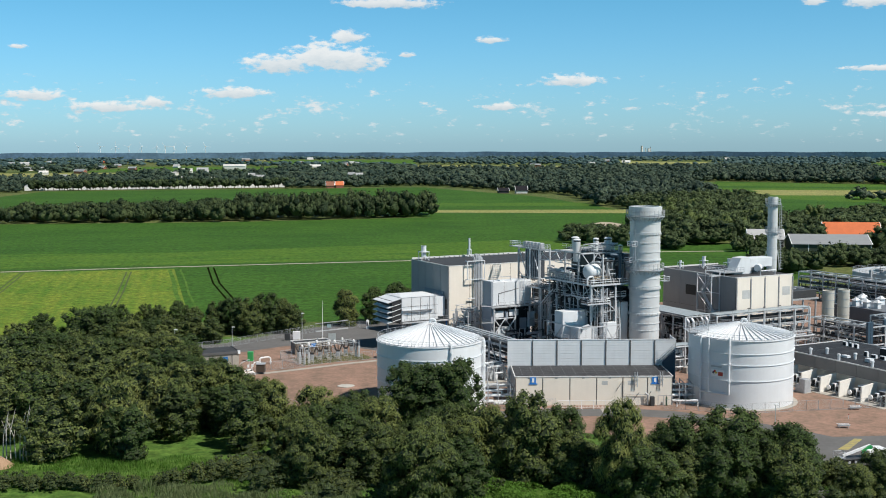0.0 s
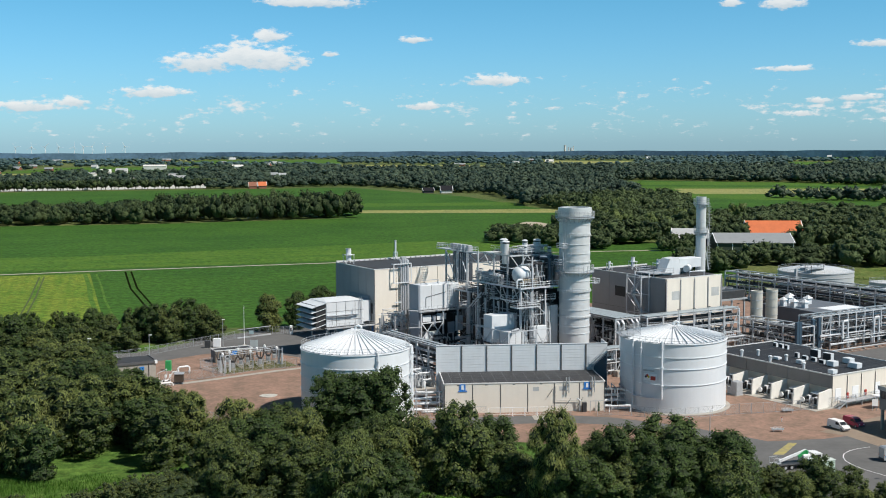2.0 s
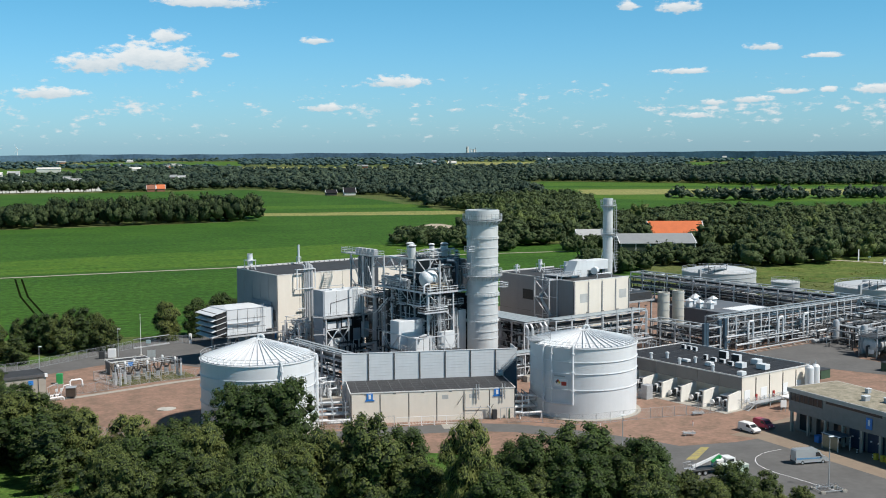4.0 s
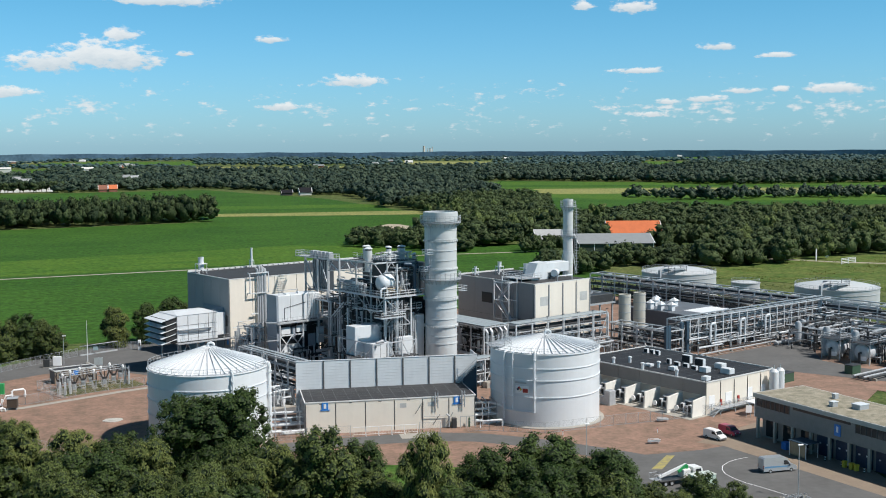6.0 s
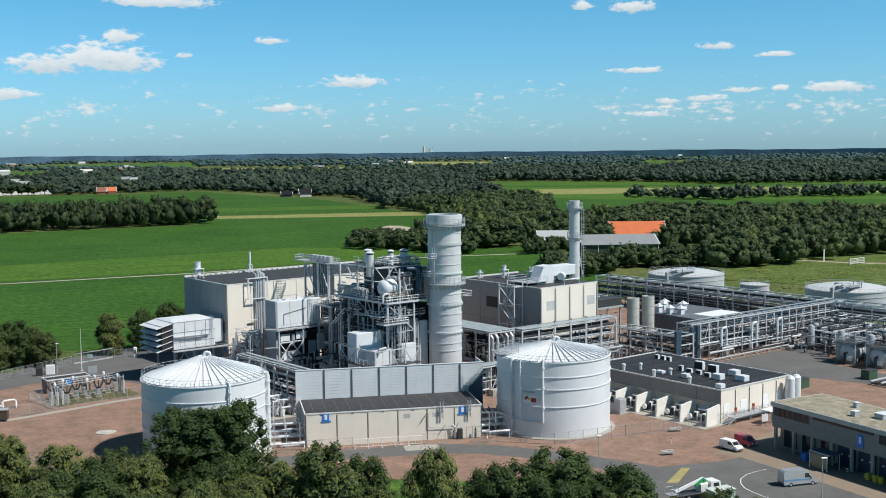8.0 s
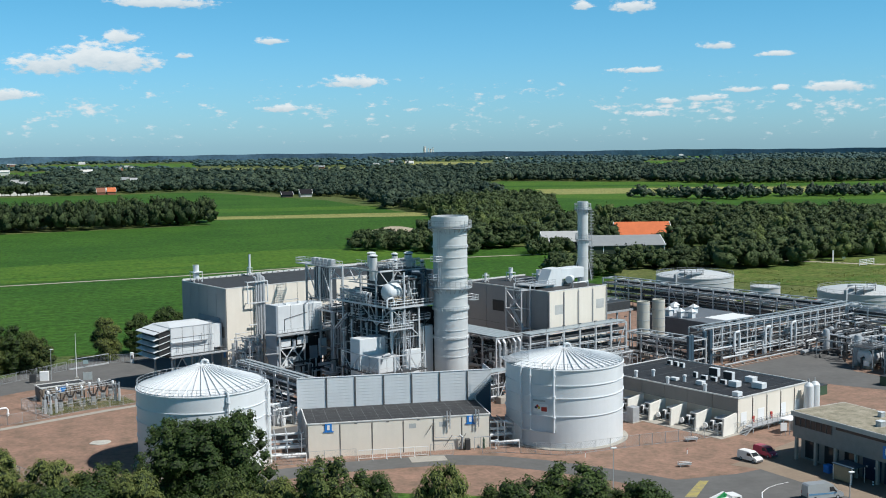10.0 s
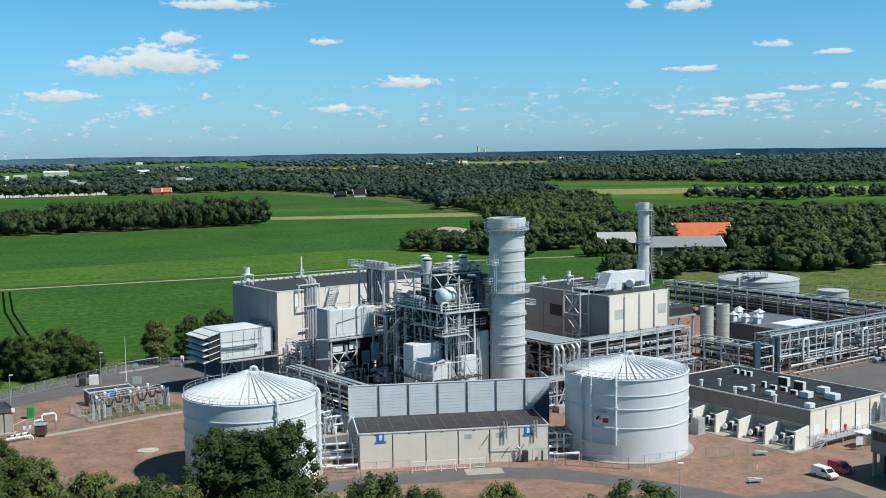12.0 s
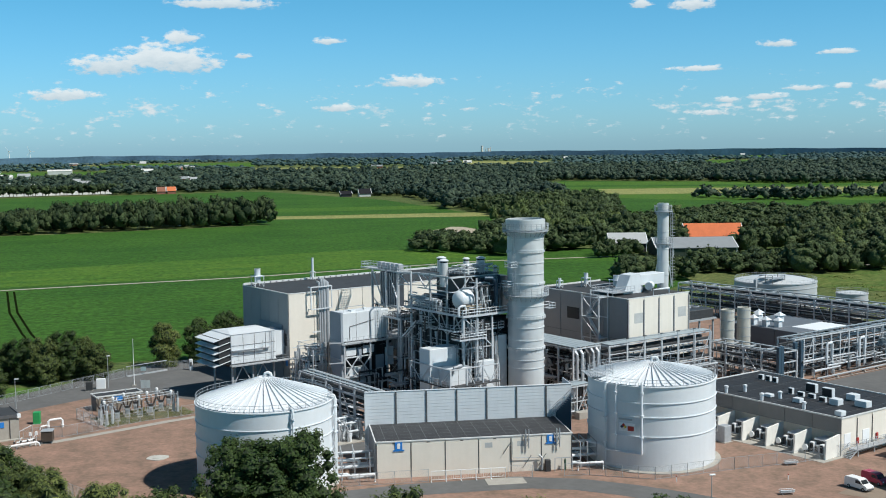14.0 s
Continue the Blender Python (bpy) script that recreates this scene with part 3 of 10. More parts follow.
# ---- trees ----
def crown_data(rng, n, leaf, lobes, squash=1.0, droop=0.0, foot=0.05, hang=False):
    """Leaf clumps spread over the outside of many uneven boughs, and cores painted dark as inner shade; about 1 high
    and 0.4 wide in radius.
    """
    cs = []
    ph = rng.uniform(0, 6.283, 3)
    for i in range(lobes):
        a, h = rng.uniform(0, 6.283), rng.uniform(foot, 0.95)
        w = 0.36 * min(1.0, 0.6 + 1.1 * h) * (1 - max(0.0, (h - 0.38) / 0.63) ** 2.2) ** 0.62 * squash
        w *= 1 + 0.14 * math.sin(2 * a + ph[0]) + 0.10 * math.sin(3 * a + ph[1] + 5 * h)
        rr = w * math.sqrt(rng.uniform(0.30, 1.0))
        cs.append((rr * math.cos(a), rr * math.sin(a), h - droop * rr * 0.6, rng.uniform(0.055, 0.115) * (1.1 - 0.35 * h) * (0.55 + 0.45 * squash)))
    for h in (0.2, 0.38, 0.55, 0.7):
        cs.append((rng.uniform(-0.04, 0.04), rng.uniform(-0.04, 0.04), h, 0.21 * squash * (1.2 - 0.7 * h)))
    c = np.array(cs)
    weight = c[:, 3] ** 1.6
    pick = rng.choice(len(c), n, p=weight / weight.sum())
    d = rng.normal(size=(n, 3))
    d[:, 2] = np.abs(d[:, 2]) * np.where(rng.random(n) < 0.7, 1, -1)
    d /= np.linalg.norm(d, axis=1)[:, None]
    rad = c[pick, 3] * (0.82 + 0.42 * rng.random(n) ** 2)
    p = c[pick, :3] + d * rad[:, None] * np.array([1, 1, 1.1])
    buried = p[:, 2] < 0.0
    for k in range(len(c)):
        buried |= (np.linalg.norm(p - c[k, :3], axis=1) < c[k, 3] * 0.78)
    p, d = p[~buried], d[~buried]
    n = len(p)
    out = p - np.array([0, 0, 0.42])
    out /= np.linalg.norm(out, axis=1)[:, None] + 1e-6
    nor = d * 0.75 + out * 0.5 + rng.normal(size=(n, 3)) * 0.40 + np.array([0, 0, 0.2])
    nor /= np.linalg.norm(nor, axis=1)[:, None]
    t = np.cross(nor, rng.normal(size=(n, 3)) + (np.cross(nor, [0, 0, 1]) * 4 if hang else 0))
    t /= np.linalg.norm(t, axis=1)[:, None]
    b = np.cross(nor, t)
    s = leaf * rng.uniform(0.5, 1.4, n)[:, None]
    sl, sw = (s * 1.55, s * 0.62) if hang else (s, s)
    q = np.stack([p + t * sl, p - t * sl * 0.6 + b * sw * 0.8, p - t * sl * 0.5 - b * sw * 0.8], 1)
    return q.reshape(-1, 3), [(x, y, z, r * 0.8) for x, y, z, r in cs]


OCT_V = [(1, 0, 0), (0, 1, 0), (-1, 0, 0), (0, -1, 0), (0, 0, 1), (0, 0, -1), (.707, .707, 0), (-.707, .707, 0), (-.707, -.707, 0), (.707, -.707, 0)]
OCT_F = [(0, 6, 4), (6, 1, 4), (1, 7, 4), (7, 2, 4), (2, 8, 4), (8, 3, 4), (3, 9, 4), (9, 0, 4), (6, 0, 5), (1, 6, 5), (7, 1, 5), (2, 7, 5), (8, 2, 5), (3, 8, 5), (9, 3, 5), (0, 9, 5)]


def crown_mesh(name, seed, n, leaf, lobes, material, height=10.0, width=1.0, droop=0.0, hang=False):
    rng = np.random.default_rng(seed)
    q, core = crown_data(rng, n, leaf / height, lobes, width, droop, hang=hang)
    me = bpy.data.meshes.new(name)
    k = len(q)
    vs = [tuple(p) for p in q * height]
    fs = [(i, i + 1, i + 2) for i in range(0, k, 3)]
    nl = len(fs)
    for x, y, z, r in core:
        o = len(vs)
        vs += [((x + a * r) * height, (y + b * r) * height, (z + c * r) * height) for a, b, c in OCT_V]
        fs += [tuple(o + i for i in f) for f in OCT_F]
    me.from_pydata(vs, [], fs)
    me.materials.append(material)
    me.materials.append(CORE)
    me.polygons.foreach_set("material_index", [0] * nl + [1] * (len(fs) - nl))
    me.update()
    return me


def trunk_mesh(seed, height=10.0, stems=1):
    rng = random.Random(seed)
    m = M()
    for s in range(stems):
        x, y = (rng.uniform(-0.5, 0.5), rng.uniform(-0.5, 0.5)) if stems > 1 else (0, 0)
        pts = [Vector((x, y, 0))]
        for i in range(4):
            pts.append(pts[-1] + Vector((rng.uniform(-0.25, 0.25), rng.uniform(-0.25, 0.25), height * 0.17)))
        for i in range(4):
            m.rod(pts[i], pts[i + 1], 0.20 - 0.04 * i, 7, 0.16 - 0.04 * i)
        for i in range(5):
            a, k = rng.uniform(0, 6.28), rng.randint(1, 3)
            m.rod(pts[k], pts[k] + Vector((math.cos(a) * height * 0.2, math.sin(a) * height * 0.2, height * rng.uniform(0.1, 0.25))), 0.08, 5, 0.025)
    return m


TREES = {}
for kind, seed, n, leaf, lobes, mt, wide, droop in (("broad", 1, 13000, 0.148, 95, LEAF, 1.12, 0.0), ("broad2", 2, 13000, 0.148, 90, LEAF, 1.0, 0.1), ("dark", 3, 15000, 0.142, 95, LEAFD, 1.2, 0.0),
                                                    ("birch", 4, 13000, 0.132, 80, LEAFB, 0.90, 0.35), ("birch2", 5, 13000, 0.132, 75, LEAFB, 0.80, 0.4), ("oak", 6, 13000, 0.148, 90, LEAFD, 1.15, 0.0),
                                                    ("wood", 11, 5200, 0.190, 62, LEAF, 1.1, 0.0), ("wood2", 12, 5200, 0.190, 66, LEAFD, 1.05, 0.1), ("wood3", 13, 5200, 0.190, 60, LEAFB, 0.9, 0.3), ("wood4", 14, 5200, 0.190, 64, LEAF, 1.0, 0.15),
                                                    ("bush", 15, 2400, 0.21, 34, LEAF, 1.9, 0.0), ("bush2", 16, 2400, 0.21, 30, LEAFB, 2.0, 0.0)):
    hang = kind in ("birch", "birch2", "wood3", "broad2")
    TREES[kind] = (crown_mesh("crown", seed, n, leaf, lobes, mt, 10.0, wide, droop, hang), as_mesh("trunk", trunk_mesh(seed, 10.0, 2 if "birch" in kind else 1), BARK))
TREE_LABEL = {"broad": "leafy green broadleaf tree at the yard's edge", "broad2": "tall green broadleaf tree in the belt", "dark": "dense dark green broadleaf tree before the tank",
              "birch": "light green birch with a loose crown", "birch2": "slender light green birch in the belt", "oak": "dark green oak among the trees",
              "wood": "green broadleaf tree in the wood", "wood2": "dark green broadleaf tree in the wood", "wood3": "light green birch in the wood", "wood4": "tall green tree in the wood",
              "bush": "low green bush at the wood's edge", "bush2": "low light green willow bush"}


def tree(x, y, h, kind="broad", turn=0.0, wide=1.0):
    ob = thing("tree", x, y, -0.05, TREE_LABEL[kind], "tree", "trees round the yard")
    crown, trunk = TREES[kind]
    s = h / 9.7
    sc = (s * wide, s * wide, s)
    a = new("trunk", trunk)
    b = new("crown", crown)
    for o in (a, b):
        o.parent = ob
        o.matrix_basis = Matrix.LocRotScale((0, 0, 0), Euler((0, 0, turn)), sc)
    return ob


rt = random.Random(7)
# the belt before the road: marked trees, then trees kept under a skyline fitted to the camera's view
TOPS = ((-44, 11.0), (-41, 11.7), (-35, 14.9), (-30.4, 12.9), (-26, 13.9), (-22, 11.2), (-13.5, 12.8), (-9.2, 12.2), (-2.5, 14.3), (2.2, 12.5), (6, 8.8), (8.2, 7.0), (10, 9), (11.5, 13.4), (16.2, 10.1),
        (18.8, 10.8), (28, 11.6), (36.7, 9.8), (41, 6.1), (46, 4.8), (52, 5.4))


def skyline(x, y):
    """The height at which a tree there meets the treetop line of the camera's view."""
    xr = -16.5 + (x + 16.5) * 170 / (y + 225)
    return float(np.interp(xr, [a for a, h in TOPS], [h for a, h in TOPS])) - 0.23 * (y + 55)


stand = []
for x, y, h, k, w in ((-36, -33, 11.2, "birch", 1.15), (-29, -36, 10.6, "broad", 1.1), (-25, -42, 11.2, "birch", 1.1), (48, -62.5, 7.6, "broad", 1.1), (53.5, -61, 5.6, "broad2", 1.1), (43.5, -66, 6.6, "birch", 1.1), (58, -63, 3.8, "broad", 1.2), (-20.8, -21, 12.4, "dark", 0.95), (-12.2, -21, 13.0, "dark", 0.98), (-16.6, -22.5, 12.2, "dark", 1.15), (-13, -47, 11.0, "broad2", 1.0), (-2, -52, 13.8, "broad", 0.9),
                      (4, -49, 10.8, "oak", 0.95), (11.2, -60, 14.5, "birch", 0.78), (21, -58, 11.3, "oak", 0.95), (28.5, -56, 12.0, "dark", 1.1), (36, -61, 10.9, "dark", 1.0), (-8, -50, 11.4, "birch2", 1.2)):
    tree(x, y, h, k, rt.uniform(0, 6.28), w)
    stand.append((x, y))
for i in range(900):
    x, y = rt.uniform(-45, 56), rt.uniform(-66, -28)
    if len(stand) > 66 or y > -40 - max(0, x + 20) * 0.25 or (x < -38 and y < -40) or (x < -20 and y < -53) or any((x - a) ** 2 + (y - b) ** 2 < 4.1 ** 2 for a, b in stand):
        continue
    if abs(x - 8 - 0.03 * (y + 55)) < 2.2 or (x > -12 and x < 9 and y < -54):
        continue
    h = min(13 if x > -32 else 10, skyline(x, y) - rt.uniform(0.6, 3.6) - (2.0 if y < -58 else 0))
    if h < 3.5:
        continue
    k = rt.choice(("dark", "oak", "oak", "dark", "broad")) if 17 < x < 42 else rt.choice(("broad", "birch", "broad2", "birch2", "oak", "broad"))
    tree(x, y, h, k, rt.uniform(0, 6.28), rt.uniform(0.95, 1.2))
    stand.append((x, y))
for i in range(60):
    x = rt.uniform(-46, 56)
    y = rt.uniform(-68, -40) - max(0, x - 10) * 0.12
    h = min(rt.uniform(1.8, 4.6), skyline(x, y) - 1)
    if h < 1.2:
        continue
    tree(x, y, h, rt.choice(("bush", "bush", "bush2")), rt.uniform(0, 6.28), rt.uniform(0.8, 1.2))
# the hedge along the grass strip
for i in range(44):
    x = -98 + i * 1.35 + rt.uniform(-0.6, 0.6)
    tree(x, -54.5 + max(0, x + 62) * 0.38 + rt.uniform(-1.2, 1.2), rt.uniform(1.7, 2.8) + max(0, x + 58) * 0.1, rt.choice(("bush", "bush2", "bush")), rt.uniform(0, 6.28), rt.uniform(0.9, 1.3))


def undergrowth(name, spots, n, leaf, high, material, label, upright=False, seed=1):
    """Low growth over round mounds: leaves lying on them, or blades standing up."""
    rng = np.random.default_rng(seed)
    c = np.array(spots)
    pick = rng.choice(len(c), n, p=c[:, 2] ** 2 / (c[:, 2] ** 2).sum())
    a, r = rng.uniform(0, 6.283, n), np.sqrt(rng.random(n))
    x, y = c[pick, 0] + np.cos(a) * r * c[pick, 2], c[pick, 1] + np.sin(a) * r * c[pick, 2]
    z = np.zeros(n)
    for k in range(len(c)):
        z = np.maximum(z, np.clip(1 - ((x - c[k, 0]) ** 2 + (y - c[k, 1]) ** 2) / c[k, 2] ** 2, 0, 1) ** 0.5 * c[k, 3])
    z = z * (0.85 + 0.3 * rng.random(n)) * high
    p = np.stack([x, y, z], 1)
    nor = rng.normal(size=(n, 3)) * 0.55 + np.array([0, 0, 1.0])
    if upright:
        nor[:, 2] *= 0.12
    nor /= np.linalg.norm(nor, axis=1)[:, None]
    t = np.cross(nor, rng.normal(size=(n, 3)) * (0.25 if upright else 1) + (np.cross(nor, [0, 0, 1]) * 2 if upright else 0))
    t /= np.linalg.norm(t, axis=1)[:, None]
    b = np.cross(nor, t)
    s = leaf * rng.uniform(0.5, 1.4, n)[:, None]
    sl, sw = (s * 3.2, s * 0.35) if upright else (s, s)
    q = np.stack([p - t * sl - b * sw * 0.2, p - b * sw * 0.75, p + t * sl + b * sw * 0.15, p + b * sw * 0.75], 1).reshape(-1, 3)
    me = bpy.data.meshes.new(name)
    me.from_pydata([tuple(v) for v in q], [], [(i, i + 1, i + 2, i + 3) for i in range(0, 4 * n, 4)])
    me.materials.append(material)
    me.update()
    return tagged(new(name, me), label, "undergrowth", "", "stuff")


undergrowth("bramble", [(rt.uniform(-14, 12), rt.uniform(-64, -50), rt.uniform(1.6, 3.2), rt.uniform(0.7, 1.7)) for i in range(46)], 15000, 0.14, 1.0, BRAMBLE, "bright green brambles and nettles under the trees", seed=21)
undergrowth("bramble", [(rt.uniform(-46, 56), rt.uniform(-66, -34), rt.uniform(1.4, 2.8), rt.uniform(0.4, 1.2)) for i in range(110)], 15000, 0.15, 1.0, BRAMBLE, "green brambles between the tree trunks", seed=22)
undergrowth("reeds", [(rt.uniform(-66, -26), rt.uniform(-66, -56), rt.uniform(1.5, 3.0), rt.uniform(0.8, 1.6)) for i in range(44)], 14000, 0.16, 1.0, REED, "grey-green reeds along a ditch", True, seed=23)
undergrowth("meadow_grass", [(rt.uniform(-98, -40), rt.uniform(-54, -38), rt.uniform(1.5, 3.0), rt.uniform(0.15, 0.5)) for i in range(120)], 16000, 0.12, 1.0, BRAMBLE, "long green grass on the strip before the wood", True, seed=24)
undergrowth("meadow_grass", [(rt.uniform(172, 300), rt.uniform(150, 262), rt.uniform(2.0, 6.0), rt.uniform(0.15, 0.5)) for i in range(150)], 8000, 0.24, 0.8, leaf_mat("dry_grass", (0.07, 0.13, 0.02), (0.24, 0.23, 0.08), 12.0, 0.2), "rough tufted grass on the meadow", seed=25)
heap = thing("sand_heap", -86.5, -42, 0, "heap of pale brown sand at the wood's edge", "sand heap")
mh, rngh = M(), random.Random(4)
prof = [(2.6, 0.0), (2.1, 0.45), (1.4, 1.0), (0.7, 1.45), (0.02, 1.6)]
mh.turned(-86.5, -42, prof, 20)
mh.v = [(x + rngh.uniform(-0.12, 0.12), y + rngh.uniform(-0.12, 0.12), max(0, z + rngh.uniform(-0.1, 0.1))) for x, y, z in mh.v]
part("heap", mh, mat("sand", (0.36, 0.24, 0.15), 0.95, 0, 0.3, 0.6, bump=0.02), heap)
dead = thing("birch_stems", -85, -38.5, 0, "bare pale birch stems leaning at the wood's edge", "tree")
for i in range(7):
    x, y = -87 + i * 0.7, -38.6 + rngh.uniform(-0.6, 0.6)
    p1 = (x + rngh.uniform(-0.5, 0.5), y, rngh.uniform(3, 5))
    p2 = (p1[0] + rngh.uniform(-1.2, 1.2), y, p1[2] + rngh.uniform(2.5, 5.5))
    part("stem", M().rod((x, y, 0), p1, 0.11, 6, 0.08).rod(p1, p2, 0.08, 6, 0.03).rod(p1, (p1[0] + rngh.uniform(-1.5, 1.5), y + 0.3, p1[2] + 2), 0.045, 5, 0.02), mat("birch_bark", (0.55, 0.52, 0.47), 0.8, 0, 0.4, 0.4), dead)
# the wood beyond the yard's fence
spots = []
while len(spots) < 118:
    x, y = rt.uniform(-128, -42), rt.uniform(-38, 84)
    edge = -63 + (y - 26) * -0.62 if y < 26 else (-63 - (y - 26) * 0.18 if y < 55 else -86)
    if x > edge - 5.0 or y < -46 - 0.1 * x * 0 + (x + 128) * 0.02:
        continue
    if any((x - a) ** 2 + (y - b) ** 2 < 4.5 ** 2 for a, b in spots):
        continue
    spots.append((x, y))
for x, y in spots:
    h = rt.uniform(9.0, 12.8) * (1.0 if y < 10 else 0.8 if y < 40 else 0.58)
    if (x + 101) ** 2 + (y - 66) ** 2 < 40:
        h = 11.0
    if x > -68 and y < 40:
        h = max(2.5, min(h, (36 - y) * 0.2 + 1.5))
    if x > -58:
        h = min(h, 11.3 - 0.267 * (y + 30))
    if h < 2:
        continue
    tree(x, y, h, rt.choice(("wood", "wood2", "wood3", "wood4", "wood", "wood2")), rt.uniform(0, 6.28), rt.uniform(1.05, 1.35))
for x, y, h, k, w in ((-61, 6, 8.7, "dark", 1.2), (-55.5, -4, 8.6, "oak", 1.2), (-51, -11.5, 8.2, "broad", 1.15), (-66.5, 13, 7.6, "oak", 1.1), (-46, -18, 9.4, "birch", 1.2), (-58, -8, 10.0, "birch", 1.1), (-69, 22, 8.5, "broad", 1.2), (-72, 31, 7.6, "oak", 1.2)):
    tree(x, y, h, k, rt.uniform(0, 6.28), w)
for i in range(34):
    x = rt.uniform(-108, -72)
    y = rt.uniform(36, 50) if i % 2 else 67 + (x + 69.6) * 0.62 + rt.uniform(5, 20)
    tree(x, y, rt.uniform(5.0, 8.2), rt.choice(("wood", "wood2", "wood3", "wood4")), rt.uniform(0, 6.28), rt.uniform(1.1, 1.35))
# the row along the northern fence
for x, y, h, k in ((-92, 92, 7.5, "broad"), (-87, 95, 8, "oak"), (-82, 92, 7, "broad2"), (-76, 92, 8.5, "broad"), (-71, 90, 9.5, "oak"), (-66, 88, 10, "broad"), (-62, 92, 10.5, "oak"), (-58, 94, 9.0, "broad2"),
                   (-55, 90, 8.0, "broad"), (-41, 103, 10.5, "birch"), (-33, 108, 10.0, "oak"), (-27, 112, 11, "dark"), (-22, 114, 9, "oak"), (-97, 98, 7, "broad"), (-104, 96, 7, "oak")):
    tree(x, y, h, k, rt.uniform(0, 6.28), 1.0)
for x, y, h, k in ((134, 8, 6.5, "broad"), (140, 4, 6.0, "oak"), (130, 2, 5, "broad2")):
    tree(x, y, h, k, rt.uniform(0, 6.28), 1.1)


LOBE_V = [Vector(p).normalized() for p in OCT_V[:6]]
LOBE_F = [(0, 1, 4), (1, 2, 4), (2, 3, 4), (3, 0, 4), (1, 0, 5), (2, 1, 5), (3, 2, 5), (0, 3, 5)]


def split(vs, fs):
    """Each triangle of a ball cut into four."""
    vs, cut, out = list(vs), {}, []

    def half(i, j):
        k = (min(i, j), max(i, j))
        if k not in cut:
            vs.append((vs[i] + vs[j]).normalized())
            cut[k] = len(vs) - 1
        return cut[k]

    for i, j, k in fs:
        p, q, r = half(i, j), half(j, k), half(k, i)
        out += [(i, p, r), (p, j, q), (r, q, k), (p, q, r)]
    return vs, out


BALL = [(np.array(LOBE_V), np.array(LOBE_F))]
BALL.append(tuple(np.array(x) for x in split(LOBE_V, LOBE_F)))
BALL.append(tuple(np.array(x) for x in split([Vector(p) for p in BALL[1][0]], [tuple(f) for f in BALL[1][1]])))


def ragged_crown(rng, lobes, level, loose, leaf):
    """A far crown of several ragged boughs, with loose leaf clumps round them; 1 high and about 1 wide."""
    vs, fs, cs = [], [], []
    ball, tri = BALL[level]
    n = 0
    for k in range(lobes):
        h = 0.30 + 0.52 * (k + rng.random()) / lobes
        a, w = rng.uniform(0, 6.283), 0.36 * (1 - max(0.0, (h - 0.45) / 0.62) ** 2) * (rng.uniform(0.35, 1.0) if lobes > 1 else 0)
        r = rng.uniform(0.6, 1.25) * (0.30 if lobes < 4 else 0.22 if lobes < 10 else 0.18)
        c = np.array([w * math.cos(a), w * math.sin(a), min(h, 0.98 - r)])
        spin = np.array(Euler(rng.uniform(0, 6.283, 3)).to_matrix())
        p = (ball * (rng.uniform(0.65, 1.30, len(ball)) * r)[:, None]) @ spin.T * np.array([1.0, 1.0, rng.uniform(0.9, 1.25)])
        vs.append(p + c)
        fs.append(tri + n)
        n += len(ball)
        cs.append((*c, r))
    if lobes > 3:
        ball, tri = BALL[1 if lobes > 9 else 0]
        low = ball * np.array([0.30, 0.30, 0.30]) * rng.uniform(0.75, 1.2, len(ball))[:, None] + np.array([0, 0, 0.42])
        vs.append(low)
        fs.append(tri + n)
    c = np.array(cs)
    pick = rng.integers(0, len(c), loose)
    d = rng.normal(size=(loose, 3))
    d[:, 2] = np.where(rng.random(loose) < 0.75, np.abs(d[:, 2]), d[:, 2])
    d /= np.linalg.norm(d, axis=1)[:, None] + 1e-9
    p = c[pick, :3] + d * (c[pick, 3] * rng.uniform(0.85, 1.35, loose))[:, None]
    nor = d + rng.normal(size=(loose, 3)) * 0.6
    nor /= np.linalg.norm(nor, axis=1)[:, None] + 1e-9
    t = np.cross(nor, rng.normal(size=(loose, 3)))
    t /= np.linalg.norm(t, axis=1)[:, None] + 1e-9
    b = np.cross(nor, t)
    s = leaf * rng.uniform(0.5, 1.4, loose)[:, None]
    q = np.stack([p + t * s, p - t * s * 0.6 + b * s * 0.8, p - t * s * 0.5 - b * s * 0.8], 1).reshape(-1, 3)
    fs.append(np.arange(len(q)).reshape(-1, 3) + sum(len(v) for v in vs))
    vs.append(q)
    return np.concatenate(vs), np.concatenate(fs)


def woods(name, spots, lobes, level, loose, leaf, label, material=LEAFF, seed=1):
    """Many far crowns in one mesh: rows of x, y, height, width and lift."""
    rng = np.random.default_rng(seed)
    tmpl = [ragged_crown(rng, lobes, level, loose, leaf) for i in range(16)]
    vs, fs, n = [], [], 0
    for x, y, h, w, lift in spots:
        v, f = tmpl[rng.integers(0, 16)]
        a, k = rng.uniform(0, 6.283), rng.uniform(0.8, 1.2)
        r = np.array([[math.cos(a) * w * k, -math.sin(a) * w, 0], [math.sin(a) * w * k, math.cos(a) * w, 0], [0, 0, h]])
        vs.append(v @ r.T + np.array([x, y, lift - 0.04 * h]))
        fs.append(f + n)
        n += len(v)
    vs, fs = np.concatenate(vs), np.concatenate(fs)
    me = bpy.data.meshes.new(name)
    me.vertices.add(len(vs))
    me.vertices.foreach_set("co", vs.astype(np.float32).ravel())
    me.loops.add(len(fs) * 3)
    me.loops.foreach_set("vertex_index", fs.astype(np.int32).ravel())
    me.polygons.add(len(fs))
    me.polygons.foreach_set("loop_start", (np.arange(len(fs)) * 3).astype(np.int32))
    me.materials.append(material)
    me.update(calc_edges=True)
    me.validate()
    return tagged(new(name, me), label, "woods", "", "stuff")


